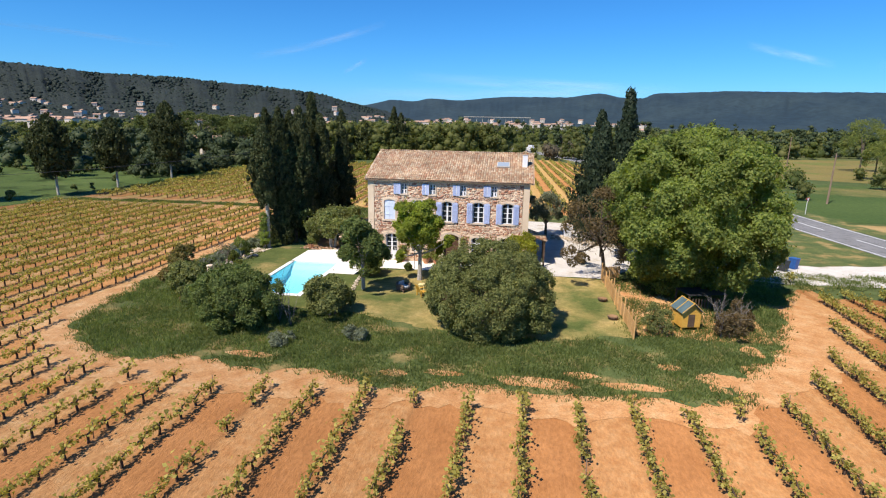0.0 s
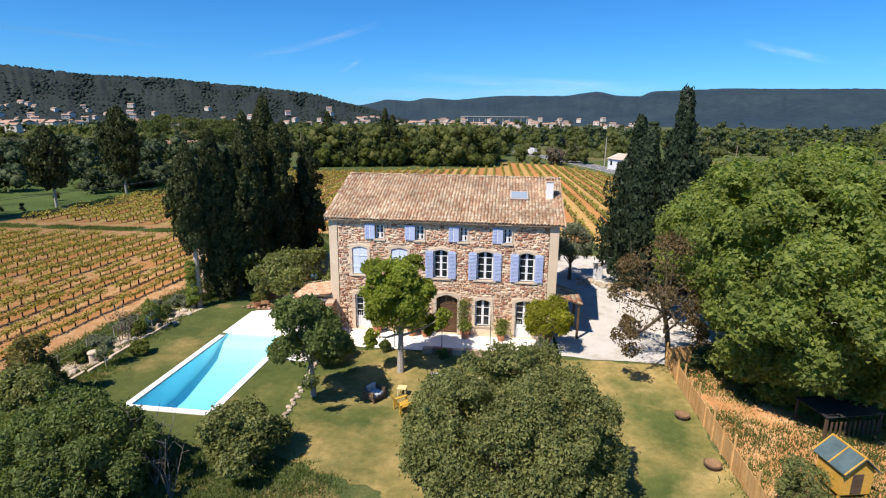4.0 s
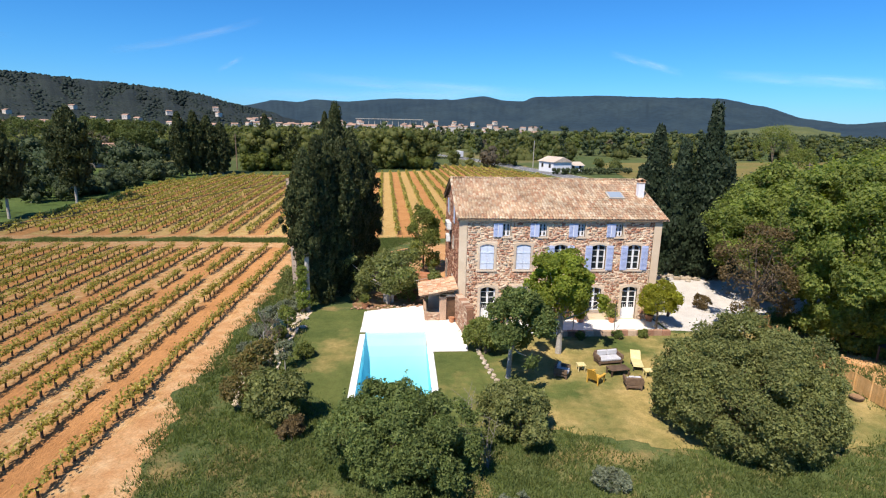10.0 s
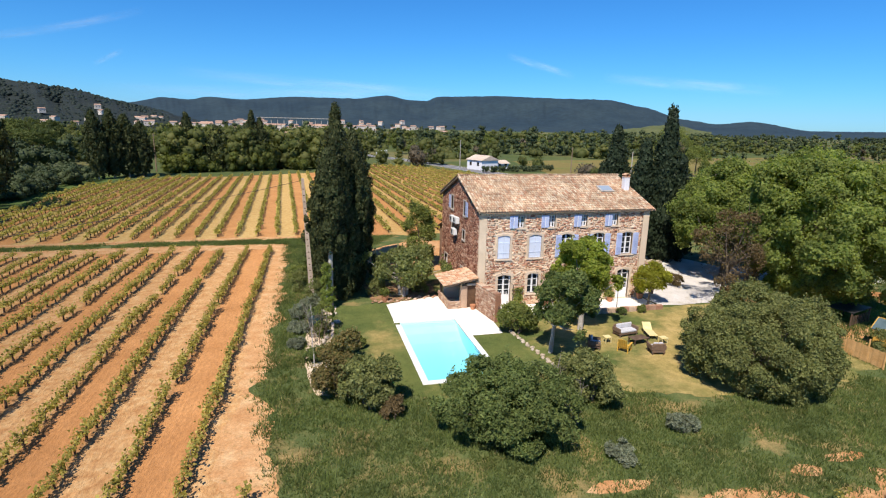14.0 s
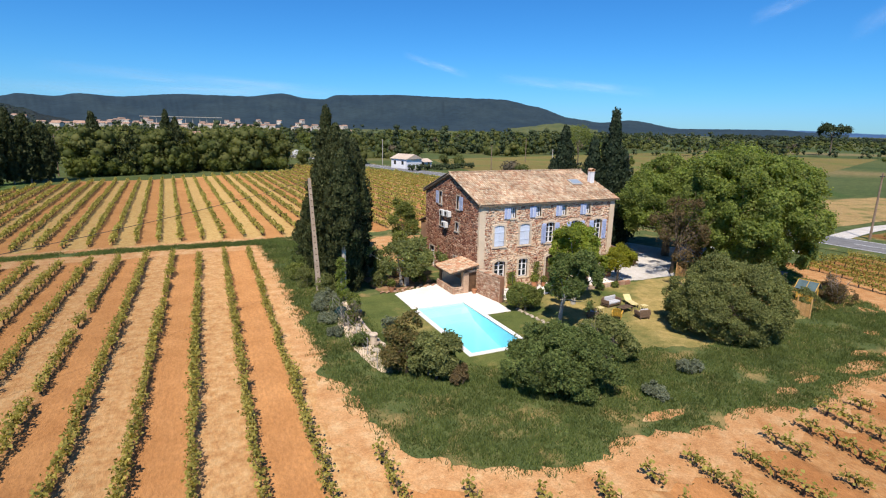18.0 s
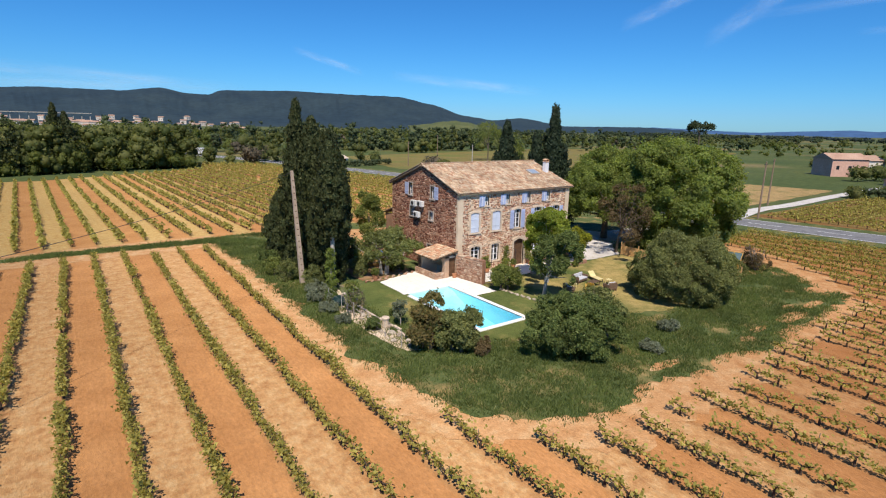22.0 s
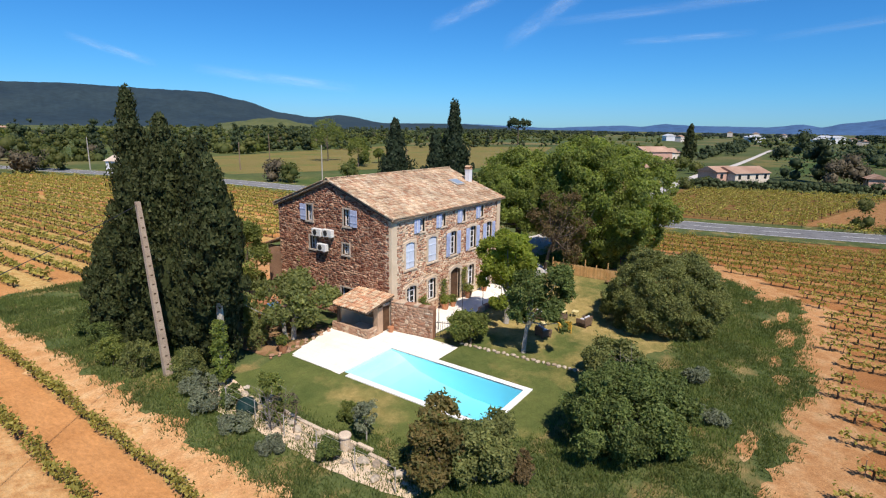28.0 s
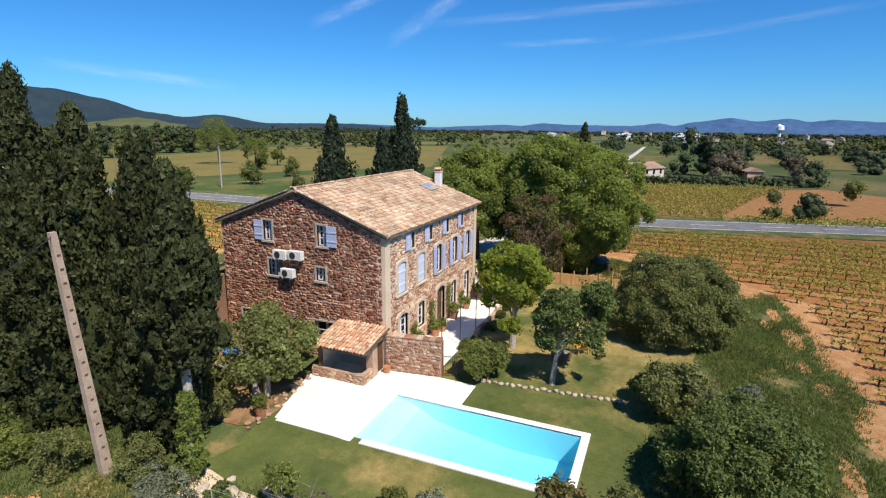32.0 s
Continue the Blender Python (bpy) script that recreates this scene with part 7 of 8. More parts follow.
# ---- middle distance ----
for k, (x, y, h, w) in enumerate(((-70.8, 72.3, 12.0, 5.0), (-69.0, 83.3, 11.5, 4.6), (-68.2, 97.5, 14.9, 5.2), (-78, 62, 13, 5.0))):
    spire("field_cypress", "dark round-topped cypress on a bare pale trunk", (x, y, 0), h, w, 12000, 0.25, "cypress_leaf", 80 + k, bare=3.2, widest=0.45, group="cypresses along the meadow")
for k, (x, y, h, w) in enumerate(((-69.6, 144, 15.0, 4.0), (-67.2, 147, 15.4, 4.2), (-64.6, 149, 14.2, 4.4), (-62.0, 151, 12.6, 4.6), (-66.0, 152, 13.8, 4.4), (-54.3, 165.8, 15.4, 4.0), (-47.2, 167.2, 11.6, 7.4), (-38.0, 170, 16.2, 3.6), (-35.8, 170.6, 14.4, 3.6))):
    spire("boundary_cypress", "dark cypress at the far end of the vineyard", (x, y, 0), h, w, 4500, 0.33, "cypress_leaf", 90 + k, bare=0.8, widest=0.42, group="cypresses beyond the vineyard")


BALL = bmesh.new()
bmesh.ops.create_icosphere(BALL, subdivisions=1, radius=1.0)
BALL.verts.index_update()
BALL_V, BALL_F = np.array([v.co[:] for v in BALL.verts]), np.array([[v.index for v in f.verts] for f in BALL.faces])
BALL.free()


def woods(name, spots, label, seed, leaf, per=130, foot=0.0):
    """Many distant trees, each an uneven heap of leafy clumps on solid hearts, the lower clumps wider than the top ones."""
    rng = np.random.default_rng(seed)
    vs, fs, base = [], [], 0
    for spot in spots:
        x, y, h, w = spot[:4]
        z = spot[4] if len(spot) > 4 else 0.0
        far = math.hypot(x + 15, y - 8)
        m = int(rng.integers(9, 14) + 4 * max(0, h / w - 0.8)) if far < 300 else int(rng.integers(6, 9))
        up = rng.uniform(0.0, 1.0, m)
        up[0] = 1.0
        lean = rng.uniform(0, 2 * np.pi, m)
        span = w * ((0.32 if h > 2.5 else 0.22) if far < 300 else 0.42) * np.sqrt(rng.random(m)) * (1.1 - 0.75 * up)
        r = w * (rng.uniform(0.17, 0.27, m) if far < 300 else rng.uniform(0.12, 0.24, m)) * (1.1 - 0.25 * up)
        low = foot * h
        c = np.c_[np.cos(lean) * span, np.sin(lean) * span, np.minimum(low + r * 0.7 + up * (h - low), h - r * 0.85)]
        k = int(per * (2.2 if far < 300 else 0.9))
        which = rng.choice(m, k, p=r**2 / (r**2).sum())
        d = rng.normal(size=(k, 3))
        d /= np.linalg.norm(d, axis=1, keepdims=True)
        p = c[which] + d * r[which][:, None] * rng.uniform(0.85, 1.35, (k, 1)) * (1, 1, 0.9)
        p[:, 2] = np.maximum(p[:, 2], 0.15)
        v, f = blades(p + (x, y, z), d + (0, 0, 0.6), min(w, 9.0) * (0.040 if far < 300 else 0.055), rng, 0.8, 1.05)
        heart = (BALL_V[None] * rng.uniform(0.84, 1.04, (m, len(BALL_V), 1)) * r[:, None, None] * 0.8 + c[:, None]).reshape(-1, 3) + (x, y, z)
        hf = (BALL_F[None] + len(BALL_V) * np.arange(m)[:, None, None]).reshape(-1, 3)
        vs += [v, heart]
        fs += [f + base, hf + base + len(v)]
        base += len(v) + len(heart)
    return tagged(part(name, mesh_np(name, np.concatenate(vs), [np.concatenate(fs)], [leaf]), leaf), label, "woods", kind="stuff")


rng = np.random.default_rng(77)


def road_near(x, y, d):
    return any((p.x - x) ** 2 + (p.y - y) ** 2 < d * d for p in LINE)


def scatter(n, region, h, w, ok=lambda x, y: True):
    out = []
    while len(out) < n:
        x, y = region()
        if ok(x, y) and not road_near(x, y, 9):
            out.append((x, y, rng.uniform(*h), rng.uniform(*w)))
    return out


def polar(a0, a1, r0, r1):
    def pick():
        a, r = radians(rng.uniform(a0, a1)), math.sqrt(rng.uniform(r0 * r0, r1 * r1))
        return (r * math.sin(a), 30 + r * math.cos(a))
    return pick


OPEN = [SOIL, SOIL_FAR, [(44, 55), (100, 55), (130, 100), (330, 180), (240, 262), (60, 217), (44, 150)], [(50, -45), (50, 60), (115, 60), (115, -45)], [(150, 15), (222, 58), (435, 62), (440, 2), (250, -8)], [(185, -62), (335, -85), (345, -15), (195, -5)], [(22, 165), (52, 165), (60, 196), (28, 196)]]
free = lambda x, y: not any(inside(x, y, o) for o in OPEN)
glade = lambda x, y: free(x, y) and not inside(x, y, MEADOW)
woods("wood_edge", [(x, 160 + 0.30 * (x + 60) + rng.uniform(0, 28), rng.uniform(8, 12.5), rng.uniform(6.5, 10.5)) for x in rng.uniform(-60, -6, 105)], "leafy wood at the end of the vineyard", 5, "wood_leaf", 200)
woods("wood_fringe", [(x, 158 + 0.30 * (x + 60) + rng.uniform(0, 5), rng.uniform(2.5, 6), rng.uniform(4, 6)) for x in rng.uniform(-60, -4, 34)], "bright young trees before the wood", 35, "spring_leaf", 200)
woods("hedge_trees", [(-70 - rng.uniform(0, 7), y, rng.uniform(1.8, 4.6), rng.uniform(3, 5.5)) for y in rng.uniform(98, 146, 60)], "dense dark hedge beside the vineyard", 6, "wood_dark", 170)
woods("garden_thicket", scatter(75, polar(-60, -27, 105, 230), (4, 9), (5, 9), lambda x, y: free(x, y) and x < -76 and y > 92), "thick dark trees round the houses beyond the meadow", 36, "wood_dark", 170)
woods("left_woods", scatter(270, polar(-75, -22, 190, 480), (5, 9), (7, 12), glade), "mixed woods and gardens beyond the meadow", 7, "wood_leaf", 110)
woods("slope_woods", scatter(300, polar(-72, -16, 420, 800), (5, 9), (8, 14), glade), "dark woods at the foot of the ridge", 37, "slope_leaf", 100)
woods("valley_woods", scatter(430, polar(-24, 44, 190, 640), (5, 11), (6, 12), free), "broadleaf woods across the valley", 8, "wood_leaf", 110)
woods("spring_woods", scatter(260, polar(-24, 60, 190, 600), (4, 9), (6, 11), free), "fresh green trees across the valley", 25, "spring_leaf", 110)


def hedgerows(n, region, h, w, run, ok):
    """Trees in broken lines along field edges."""
    out = []
    while n:
        x, y = region()
        a, length = radians(rng.choice((8, 14, 98, 104)) + rng.normal() * 5), rng.uniform(*run)
        for d in np.arange(0, length, 5.4):
            u, v = x + math.cos(a) * d + rng.normal() * 1.2, y + math.sin(a) * d + rng.normal() * 1.2
            if rng.random() < 0.9 and ok(u, v) and not road_near(u, v, 9):
                out.append((u, v, rng.uniform(*h), rng.uniform(*w)))
        n -= 1
    return out


woods("valley_thicket", scatter(210, polar(-26, 46, 200, 520), (2.5, 5), (10, 16), free), "low dense thickets between the valley trees", 42, "wood_leaf", 130)
woods("bare_trees", scatter(70, polar(-50, 60, 200, 520), (4, 8), (6, 10), glade), "grey-brown trees just coming into leaf", 43, "russet_leaf", 120)
woods("right_woods", hedgerows(34, polar(40, 115, 200, 760), (3, 8), (5, 9), (40, 130), free), "hedgerows and tree lines over the plain", 9, "wood_leaf", 50)
woods("pale_rows", hedgerows(12, polar(50, 112, 220, 600), (2.5, 6), (5, 8), (30, 90), free), "fresh green rows of bushes over the plain", 40, "spring_leaf", 80)
woods("dark_woods", scatter(250, polar(-60, 45, 300, 1100), (7, 12), (8, 14), free) + hedgerows(26, polar(42, 116, 300, 1100), (6, 11), (7, 11), (70, 220), free), "dark pine woods across the plain", 10, "wood_dark", 45)
PLAIN = (((160, 18), (300, 4)), ((190, -12), (360, -30)), ((230, -2), (430, 0)), ((300, 60), (520, 75)), ((320, -50), (520, -80)), ((430, 44), (480, -60)), ((240, 66), (420, 70)), ((170, -30), (330, -62)), ((360, 30), (560, 22)), ((300, -8), (330, -70)))
woods("plain_hedges", [(a[0] + (b[0] - a[0]) * t + rng.normal() * 1.5, a[1] + (b[1] - a[1]) * t + rng.normal() * 1.5, rng.uniform(2.5, 7), rng.uniform(4, 7.5)) for a, b in PLAIN for t in np.arange(0, 1, 5.0 / math.dist(a, b)) if rng.random() < 0.85], "tree-lined hedges between the fields of the plain", 41, "wood_dark", 55)
woods("dark_tree_line", [(x, 262 - 0.25 * (x - 90) + rng.uniform(-4, 4), rng.uniform(8, 14), rng.uniform(5, 7)) for x in np.arange(75, 330, 4.0)], "dark line of conifers behind the fields", 12, "wood_dark", 120)
woods("meadow_scrub", scatter(60, polar(-80, -38, 90, 175), (1.0, 3.6), (2.5, 6), lambda x, y: inside(x, y, MEADOW) and (x < -92 or y > 104)), "scrub and young trees over the meadow", 21, "scrub_leaf", 120)
woods("low_scrub", scatter(60, polar(-85, -40, 70, 150), (0.6, 1.8), (1.2, 3.2), lambda x, y: inside(x, y, MEADOW)), "low weeds and brambles in the meadow", 27, "wood_leaf", 45)
woods("russet_bushes", [(44.5, 126, 5, 6.5), (12.6, 186, 5.5, 9), (48, 133, 3.5, 5), (24, 206, 5, 7), (137, 14, 8, 9), (134, 17, 6, 7), (139, 11, 5, 7), (150, -4, 6, 9), (126, -1, 4, 5)], "greyish half-bare bushes along the fields", 22, "russet_leaf", 260)
woods("tall_dark_trees", scatter(60, polar(-14, 40, 200, 420), (10, 15), (5, 8), free) + [(141, 25, 13.5, 8), (139, 20, 12, 8), (143, 21, 10, 8), (120, -3.3, 6.2, 6.4), (150, 30, 9, 8)], "tall dark trees among the valley woods", 23, "wood_dark", 170)
woods("field_hedge", [(100 + 17 * k / 39 + rng.normal() * 0.3, 46 - 50 * k / 39, rng.uniform(1.9, 2.8), rng.uniform(2.6, 3.6)) for k in range(40)], "long dark hedge behind the vineyard across the road", 28, "wood_dark", 90)
woods("horizon_woods", [(r * math.sin(a), 30 + r * math.cos(a), rng.uniform(5, 9), rng.uniform(22, 34)) for a, r in zip(np.radians(rng.uniform(52, 116, 260)), rng.uniform(1150, 1900, 260))], "dark band of woods on the plain before the hills", 29, "ridge_leaf", 60)
woods("house_hedge", [(29 + k * 1.5, 160.5 + k * 0.35, 2.0, 2.6) for k in range(18)], "clipped dark hedge before the white house", 24, "wood_dark", 90)
woods("yard_trees", [(37, 184, 8, 6), (42, 188, 9, 7), (23, 192, 10, 6), (20, 196, 9, 7), (48, 176, 4, 5), (52, 172, 4, 6)], "trees round the white house", 38, "wood_leaf", 200)
woods("roadside_bushes", [(3, 195, 5, 6), (8, 190, 6, 4), (45, 122, 4.5, 6), (60, 118, 4, 6), (80, 122, 5, 5), (53, 99, 3, 4), (150, 60, 4, 7), (158, 58, 4.5, 7), (146, 52, 3.5, 6), (98, 46, 2.4, 5), (103, 42, 2.4, 5), (100, 150, 4, 5), (96, 147, 3, 4), (87, 143, 3, 4), (57.9, 14.6, 4.4, 3.6), (80.7, -1.1, 4.5, 5)], "leafy bushes along the road", 13, "wood_leaf", 260)
woods("dark_roadside_bushes", [(59.0, 9.6, 3.9, 4.6), (60.2, 8.6, 3.0, 3.8), (57.4, 11.4, 2.2, 2.6)], "dark evergreen bushes across the road", 39, "wood_dark", 260)

stone_pine = tree("stone_pine", "umbrella pine standing above the plain", (350, 218, 0), 19, (0, 0, 16), (9, 9, 3.2), 30, 2.2, 2500, 0.7, "wood_dark", "bark", 0.5, limbs=6, low=-0.3)
for k, (x, y, h, w) in enumerate(((-118, 190, 14, 17), (-104, 196, 13, 15), (-132, 186, 13, 16), (-96, 178, 10, 11))):
    tree("umbrella_pine", "green umbrella pine by the far houses", (x, y, 0), h, (0, 0, h * 0.74), (w * 0.55, w * 0.55, h * 0.27), 60, 1.3, 7500, 0.26, "pine_leaf", "bark", 0.3, limbs=6, low=-0.4, seed=300 + k)
spire("lone_cypress", "lone cypress beside a pink house", (190, 62.5, 0), 15.5, 4, 2000, 0.5, "cypress_leaf", 120)
for k, (x, y, h) in enumerate(((104, 172, 16.5), (92, 145, 9.5), (110, 152, 5.5))):
    tree("field_tree", "leafy tree at the edge of the pasture", (x, y, 0), h, (0, 0, h * 0.6), (h * 0.36, h * 0.36, h * 0.4), 30, h * 0.12, 3500, 0.22, "young_leaf", "bark", 0.2, limbs=6, low=-0.7, seed=320 + k)


def far_house(at, turn, w, d, h, label, colour="far_wall", group="", category="house"):
    t = thing("far_house", label, category, at, turn, group=group)
    part("wall", box(-w / 2, w / 2, -d / 2, d / 2, -0.2, h), colour, t)
    bm = bmesh.new()
    o = 0.4
    r = d * 0.17
    vs = [bm.verts.new(q) for q in ((-w / 2 - o, -d / 2 - o, h - 0.05), (w / 2 + o, -d / 2 - o, h - 0.05), (w / 2 + o, d / 2 + o, h - 0.05), (-w / 2 - o, d / 2 + o, h - 0.05), (-w / 2 - o, 0, h + r + 0.3), (w / 2 + o, 0, h + r + 0.3))]
    for q in ((0, 1, 5, 4), (2, 3, 4, 5), (1, 2, 5), (3, 0, 4), (3, 2, 1, 0)):
        bm.faces.new([vs[i] for i in q])
    part("roof", bm, ("pale_roof" if colour == "white_paint" else "far_roof") if category == "house" else "white_metal", t, "red-brown clay tile roof" if category == "house" else "pale metal roof")
    for s in (-1, 1):
        for i in range(max(2, int(w / 3.2))):
            x = -w / 2 + (i + 0.5) * w / max(2, int(w / 3.2))
            part("window", box(x - 0.5, x + 0.5, s * d / 2 - 0.03, s * d / 2 + 0.03, h * 0.4, h * 0.4 + 1.2), "window_glass", t)
    return t


far_house((33.0, 173.5, 0), 112, 7.4, 7.0, 3.1, "low white house with a pale roof beside the road", "white_paint")
far_house((39.0, 174.8, 0), 22, 5.5, 4.4, 1.9, "small white outbuilding beside the road", "white_paint")
far_house((171, 72, 0), -35, 12, 9, 5.5, "pink two-storey house beyond the road", "pink_wall")
far_house((186, 71, 0), -20, 13, 8, 4.8, "cream house wing beyond the road", "far_wall")
far_house((127, 37.5, 0), -32, 13, 7.5, 2.6, "low cream bungalow with an orange roof behind a hedge", "far_wall")
far_house((122, 42.5, 0), -32, 7, 6, 2.9, "orange-roofed end of the bungalow", "pink_wall")
far_house((133.4, 8.2, 0), 10, 4.4, 4, 2.4, "small pink hut behind the hedge", "pink_wall")
far_house((-30, 300, 0), 10, 5, 5, 8, "narrow tall cream house by the road")
far_house((-122, 203, 0), 30, 18, 9, 3.2, "long low house among the umbrella pines", "far_wall")
far_house((-101, 170, 0), 40, 9, 6, 2.6, "small pale house among the trees", "far_wall")
proto = [far_house((0, 0, 0), 0, w, d, h, lab, c, "houses of the town") for w, d, h, lab, c in ((9, 7, 5.6, "cream house of the hillside town", "far_wall"), (8, 7, 6.0, "pale house of the hillside town", "cream_wall"), (7, 6, 4.6, "pale cottage of the hillside town", "far_wall"))]
spots = []
for k in range(176):
    if k > 155:
        a, r = radians(rng.uniform(-50, -31)), rng.uniform(480, 740)
    elif k > 129:
        a, r = radians(rng.uniform(-50, -43.5)), rng.uniform(430, 640)
    elif k < 44:
        a, r = radians(-49 + 15 * rng.random() ** 1.3), rng.uniform(800, 1000)
    elif k < 58:
        a, r = radians(rng.uniform(-32, -18)), rng.uniform(800, 980)
    elif k < 118:
        a, r = radians(rng.uniform(-20, 14)), rng.uniform(700, 1050)
    else:
        a, r = radians(rng.uniform(70, 106)), rng.uniform(500, 900)
    spots.append((r * math.sin(a), 20 + r * math.cos(a), (lambda t: t * t * (3 - 2 * t) * (r * 0.058 + 13))((r - 740) / 560) if k < 58 else max(0.0, (r - 760) * 0.05) if k < 130 else 3.2))
for k, (x, y, z) in enumerate(spots):
    m = pose(x, y, z, 0, 0, rng.uniform(-40, 40))
    if k < 3:
        proto[k].matrix_basis = m
    else:
        copy_thing(proto[k % 3], m)
block = far_house((0, 0, 0), 0, 11, 8, 9.5, "tall cream house in the valley town", "far_wall", "tall houses of the town")
pale_block = far_house((0, 0, 0), 0, 10, 8, 10.5, "tall pale house in the valley town", "cream_wall", "tall houses of the town")
for k in range(44):
    a, r = radians(rng.uniform(-15, 6)), rng.uniform(720, 980)
    m = pose(r * math.sin(a), 20 + r * math.cos(a), 0, 0, 0, rng.uniform(-40, 40))
    if k < 2:
        (block, pale_block)[k].matrix_basis = m
    else:
        copy_thing(block if k % 3 else pale_block, m)
viaduct = thing("viaduct", "long slender pale motorway viaduct before the hills", "bridge", (-41, 1180, 0), 1.5)
part("deck", box(-72, 72, -4, 4, 21.6, 22.8), "concrete", viaduct)
for k in range(12):
    part("pier", box(-70 + k * 12.6, -68.8 + k * 12.6, -1.5, 1.5, 0, 21.6), "concrete", viaduct)

van = thing("white_van", "white box van on the country road", "van", (8.5, 236, 0), 25)
part("cargo_box", box(-1.05, 1.05, -3.0, 1.4, 0.5, 2.9), "van_paint", van, bevel=0.08)
part("cab", box(-1.0, 1.0, 1.4, 3.0, 0.5, 2.1), "van_paint", van, bevel=0.2)
part("windscreen", box(-0.85, 0.85, 2.6, 3.02, 1.35, 1.9), "window_glass", van)
for x in (-0.95, 0.95):
    for y in (-2.0, 2.2):
        part("wheel", tube([(x - 0.12, y, 0.36), (x + 0.12, y, 0.36)], (0.36, 0.36), 14), "rubber", van)

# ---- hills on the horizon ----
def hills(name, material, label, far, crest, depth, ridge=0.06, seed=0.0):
    """A range at a distance: bearings and heights of its skyline, in degrees, set to fit the camera's view; it rises
    from the plain towards the skyline.
    """
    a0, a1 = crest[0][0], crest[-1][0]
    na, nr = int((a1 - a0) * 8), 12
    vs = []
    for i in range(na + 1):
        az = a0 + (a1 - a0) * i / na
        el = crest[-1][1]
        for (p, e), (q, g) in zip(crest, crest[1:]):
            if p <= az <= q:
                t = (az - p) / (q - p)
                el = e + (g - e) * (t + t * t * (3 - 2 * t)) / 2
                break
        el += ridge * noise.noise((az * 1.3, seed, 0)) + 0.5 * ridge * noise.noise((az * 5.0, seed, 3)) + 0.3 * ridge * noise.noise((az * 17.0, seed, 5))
        for j in range(nr + 1):
            t = j / nr
            r = far - depth + depth * t
            f = t * t * (3 - 2 * t)
            h = r * math.tan(radians(max(el, 0.02))) * f + 13 * f
            g = noise.noise((az * 0.7, t * 3, seed + 9)) * 0.16 * h * math.sin(math.pi * t) + noise.noise((az * 2.6, t * 7, seed + 2)) * 0.06 * h * math.sin(math.pi * t)
            vs.append((r * math.sin(radians(az)), 20 + r * math.cos(radians(az)), h + g - 0.2))
    m = nr + 1
    fs = [(i * m + j, (i + 1) * m + j, (i + 1) * m + j + 1, i * m + j + 1) for i in range(na) for j in range(nr)]
    me = mesh_np(name, vs, [np.array(fs)], [material])
    me.shade_smooth()
    tagged(part(name, me, material), label, "hills", kind="structure")


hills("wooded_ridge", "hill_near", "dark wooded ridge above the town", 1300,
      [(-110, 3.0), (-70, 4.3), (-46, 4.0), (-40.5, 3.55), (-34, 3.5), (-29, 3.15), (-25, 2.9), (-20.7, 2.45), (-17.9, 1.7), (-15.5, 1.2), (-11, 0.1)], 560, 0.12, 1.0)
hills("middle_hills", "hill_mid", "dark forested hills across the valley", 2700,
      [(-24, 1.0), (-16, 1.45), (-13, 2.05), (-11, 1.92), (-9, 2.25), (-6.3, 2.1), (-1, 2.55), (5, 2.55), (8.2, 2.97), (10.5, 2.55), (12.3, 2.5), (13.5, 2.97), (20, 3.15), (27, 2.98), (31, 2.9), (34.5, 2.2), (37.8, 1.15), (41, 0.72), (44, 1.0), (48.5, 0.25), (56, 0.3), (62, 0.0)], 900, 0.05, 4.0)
hills("blue_hills", "hill_far", "far hills tinted blue for haze on the skyline", 4300,
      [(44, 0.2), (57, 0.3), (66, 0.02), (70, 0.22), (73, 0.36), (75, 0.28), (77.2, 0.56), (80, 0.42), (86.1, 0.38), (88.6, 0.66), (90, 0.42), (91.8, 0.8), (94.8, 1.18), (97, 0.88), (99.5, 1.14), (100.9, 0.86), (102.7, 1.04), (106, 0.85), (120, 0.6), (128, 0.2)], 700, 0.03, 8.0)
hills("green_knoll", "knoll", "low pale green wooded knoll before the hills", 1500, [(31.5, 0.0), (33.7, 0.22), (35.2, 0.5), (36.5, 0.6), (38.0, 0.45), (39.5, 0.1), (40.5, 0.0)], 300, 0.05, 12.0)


pines = []
for k in range(5000):
    a, t = radians(rng.uniform(-64, -13.5)), rng.uniform(0.2, 1.0) ** 0.8
    r = 740 + 560 * t
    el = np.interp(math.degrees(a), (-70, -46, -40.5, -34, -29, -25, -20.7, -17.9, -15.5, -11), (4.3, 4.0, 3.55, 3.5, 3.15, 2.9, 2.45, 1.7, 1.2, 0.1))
    z = t * t * (3 - 2 * t) * (r * math.tan(radians(el)) + 13) - 3
    pines.append((r * math.sin(a), 20 + r * math.cos(a), z, rng.uniform(4, 8)))
v = np.concatenate([BALL_V * (q[3] * 0.55, q[3] * 0.55, q[3] * 0.5) * rng.uniform(0.6, 1.2, (len(BALL_V), 1)) + (q[0], q[1], q[2] + 0.3 * q[3]) for q in pines])
f = (BALL_F[None] + len(BALL_V) * np.arange(len(pines))[:, None, None]).reshape(-1, 3)
tagged(part("ridge_pines", mesh_np("ridge_pines", v, [f], ["ridge_leaf"]), "ridge_leaf"), "pine crowns over the dark ridge", "woods", kind="stuff")


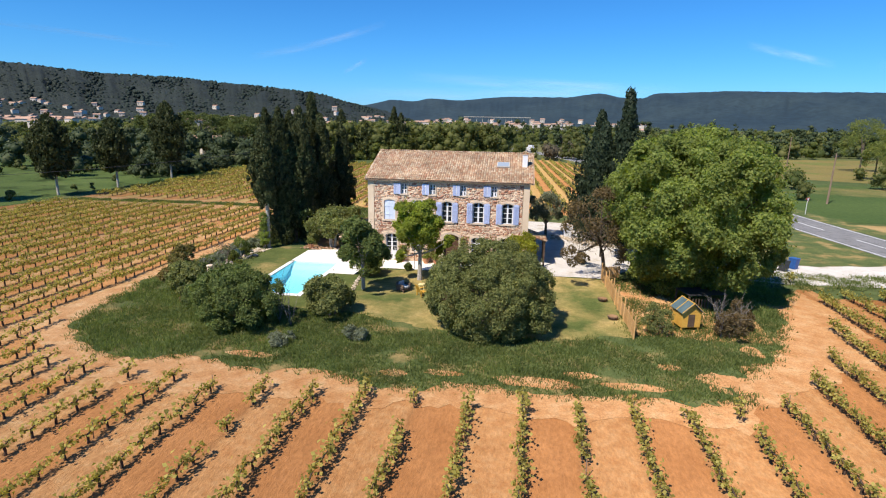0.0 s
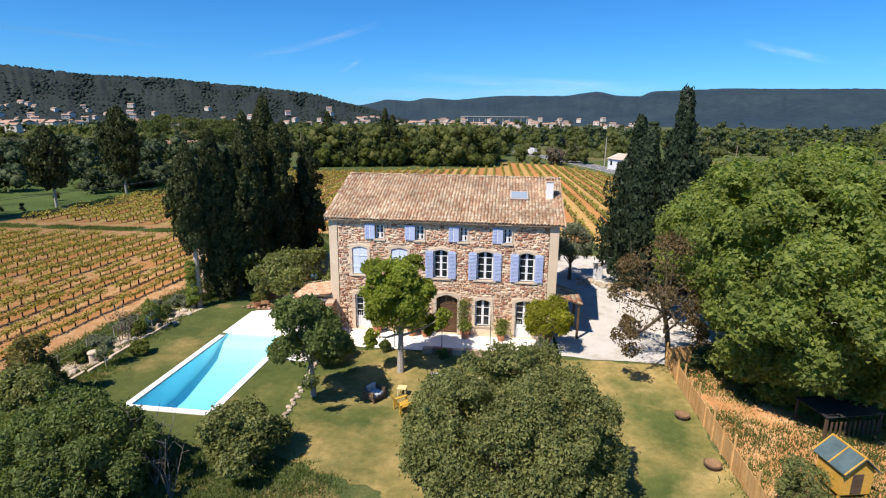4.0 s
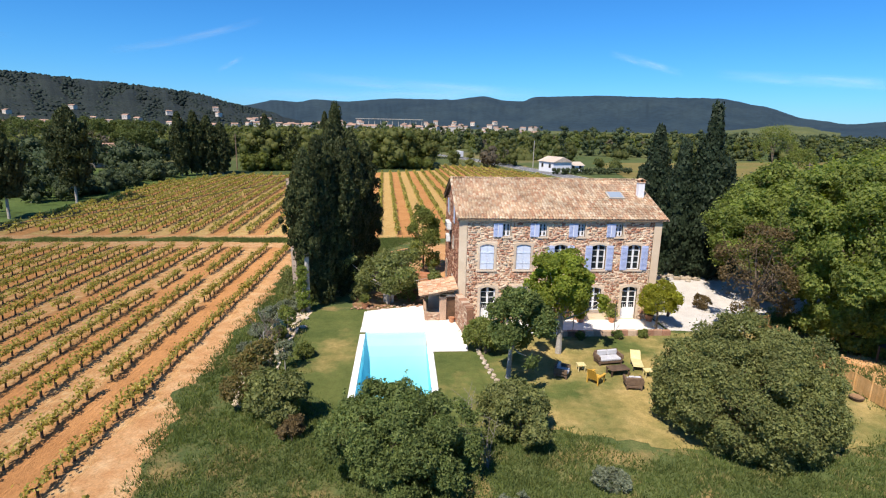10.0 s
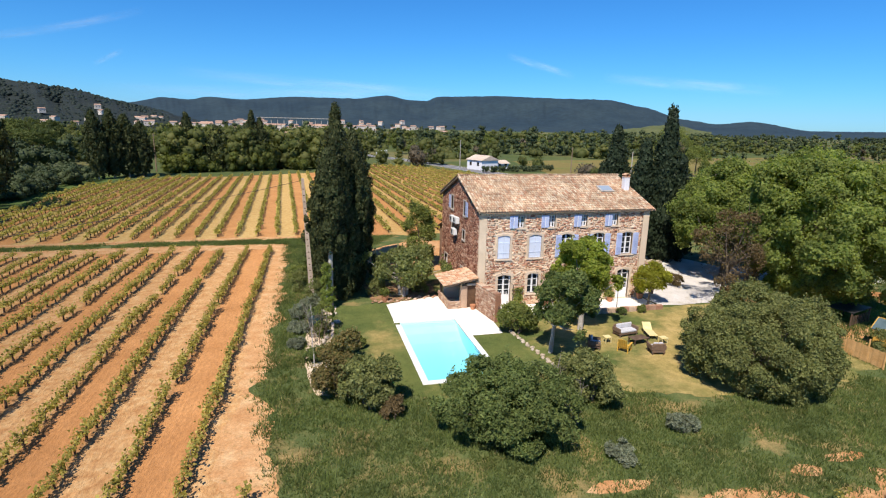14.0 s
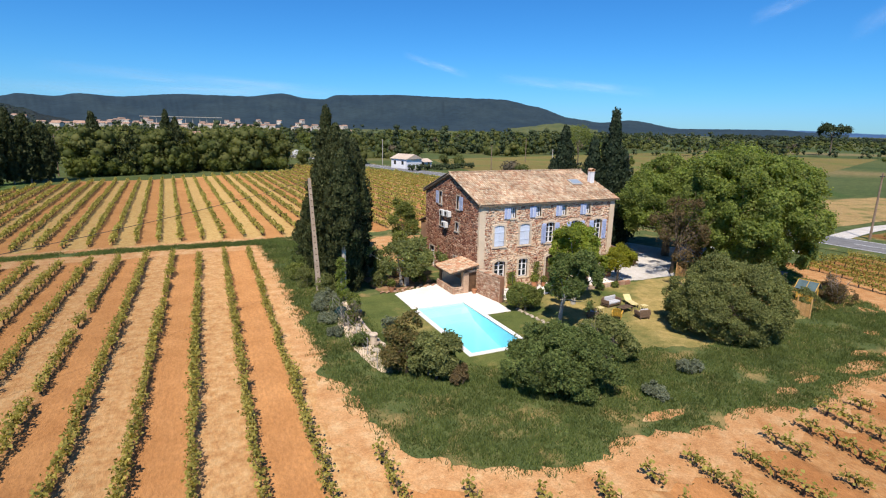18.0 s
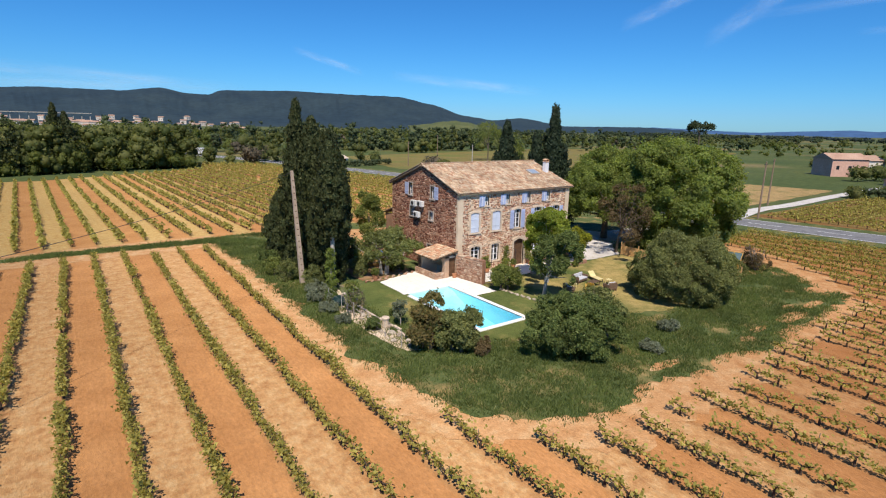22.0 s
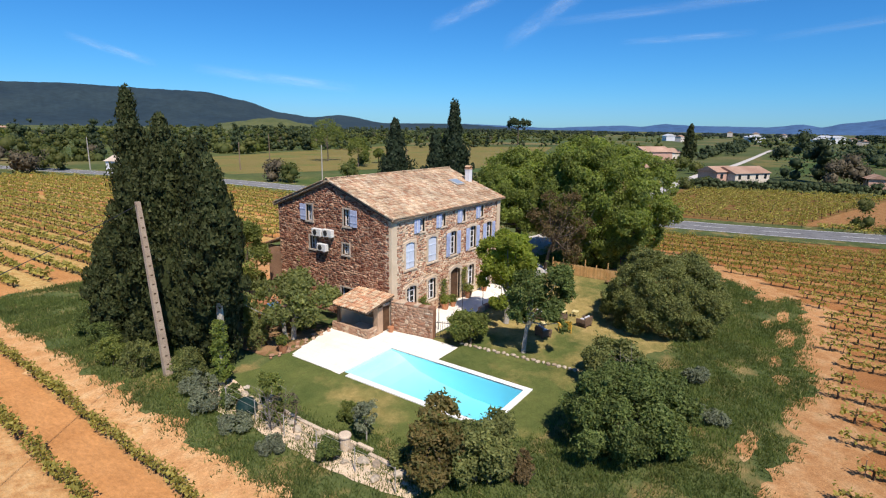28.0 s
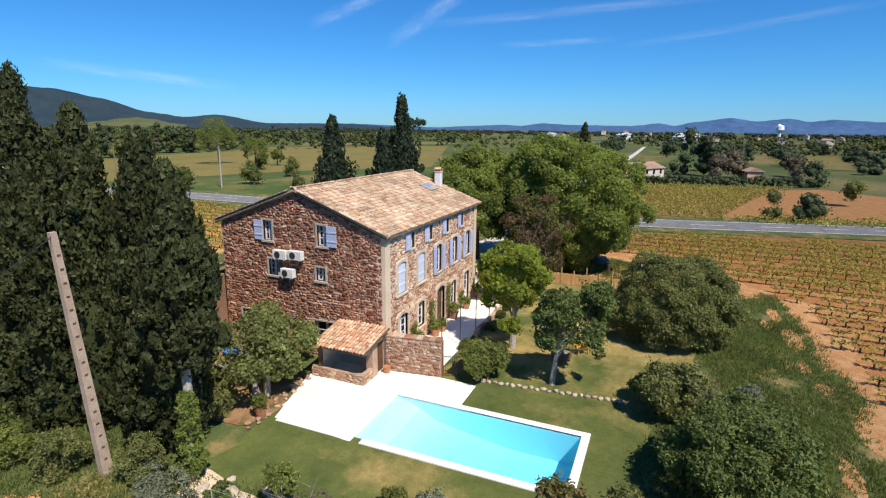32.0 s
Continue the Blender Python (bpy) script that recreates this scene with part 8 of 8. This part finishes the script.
def streak(a0, e0, a1, e1, wide, bow=0.0, label="thin white streak of ice cloud or low haze"):
    """A long thin cloud, from one bearing and height to another, in degrees, far away in the sky."""
    n, m, r = 24, 4, 4450
    vs, fs, uvs = [], [], []
    for i in range(n + 1):
        t = i / n
        for j in range(m + 1):
            s = j / m
            az = a0 + (a1 - a0) * t
            el = e0 + (e1 - e0) * t + bow * math.sin(math.pi * t) + wide * (s - 0.5)
            vs.append((r * math.sin(radians(az)), r * math.cos(radians(az)), 13 + r * math.tan(radians(el))))
    for i in range(n):
        for j in range(m):
            q = (i * (m + 1) + j, i * (m + 1) + j + 1, (i + 1) * (m + 1) + j + 1, (i + 1) * (m + 1) + j)
            fs.append(q)
            uvs += [((k // (m + 1)) / n, (k % (m + 1)) / m) for k in q]
    me = mesh_np("cloud", vs, [np.array(fs)], ["ice_cloud"])
    me.uv_layers.new(name="UVMap").data.foreach_set("uv", np.array(uvs, np.float32).ravel())
    tagged(part("cloud", me, "ice_cloud"), label, "cloud", "ice clouds", kind="structure")


# The two wide low streaks across due north imitate bright haze at the horizon.
for row in ((-52, 7.3, -33, 6.2, 0.7), (-27, 5.6, -13.5, 9.4, 1.0, -0.3), (-18, 4.5, -15.5, 5.9, 0.7), (-12, 4.4, 16, 3.1, 1.6), (-18, 2.6, 14, 2.9, 1.6), (20.5, 7.1, 27.5, 5.1, 1.0),
            (53, 9.6, 61, 13.0, 1.8), (60.5, 8.0, 70, 14.0, 2.6), (64, 10.0, 95, 11.9, 1.3, 0.3), (84, 7.9, 108, 10.6, 1.0), (72, 8.2, 84, 8.6, 0.9), (30, 5.0, 46, 3.6, 1.4)):
    streak(*row)

for x, y, w, d, h in ((700, 180, 40, 12, 6), (760, 90, 50, 12, 6), (640, 20, 26, 10, 6), (820, 10, 60, 12, 7)):
    far_house((x, y, 0), 20, w, d, h, "long white warehouse out on the plain", "white_paint", "warehouses on the plain", "warehouse")
silo = thing("grain_silo", "tall pale hopper tower on the plain", "silo", (800, -101, 0))
part("tower", tube([(0, 0, 0), (0, 0, 11), (0, 0, 15), (0, 0, 19), (2, 2, 22)], (2.0, 1.8, 5.0, 4.6, 1.2), 10), "white_paint", silo)

# ---- last: the pieces of walls, roofs and pavings ----
for lay in LATER:
    lay()
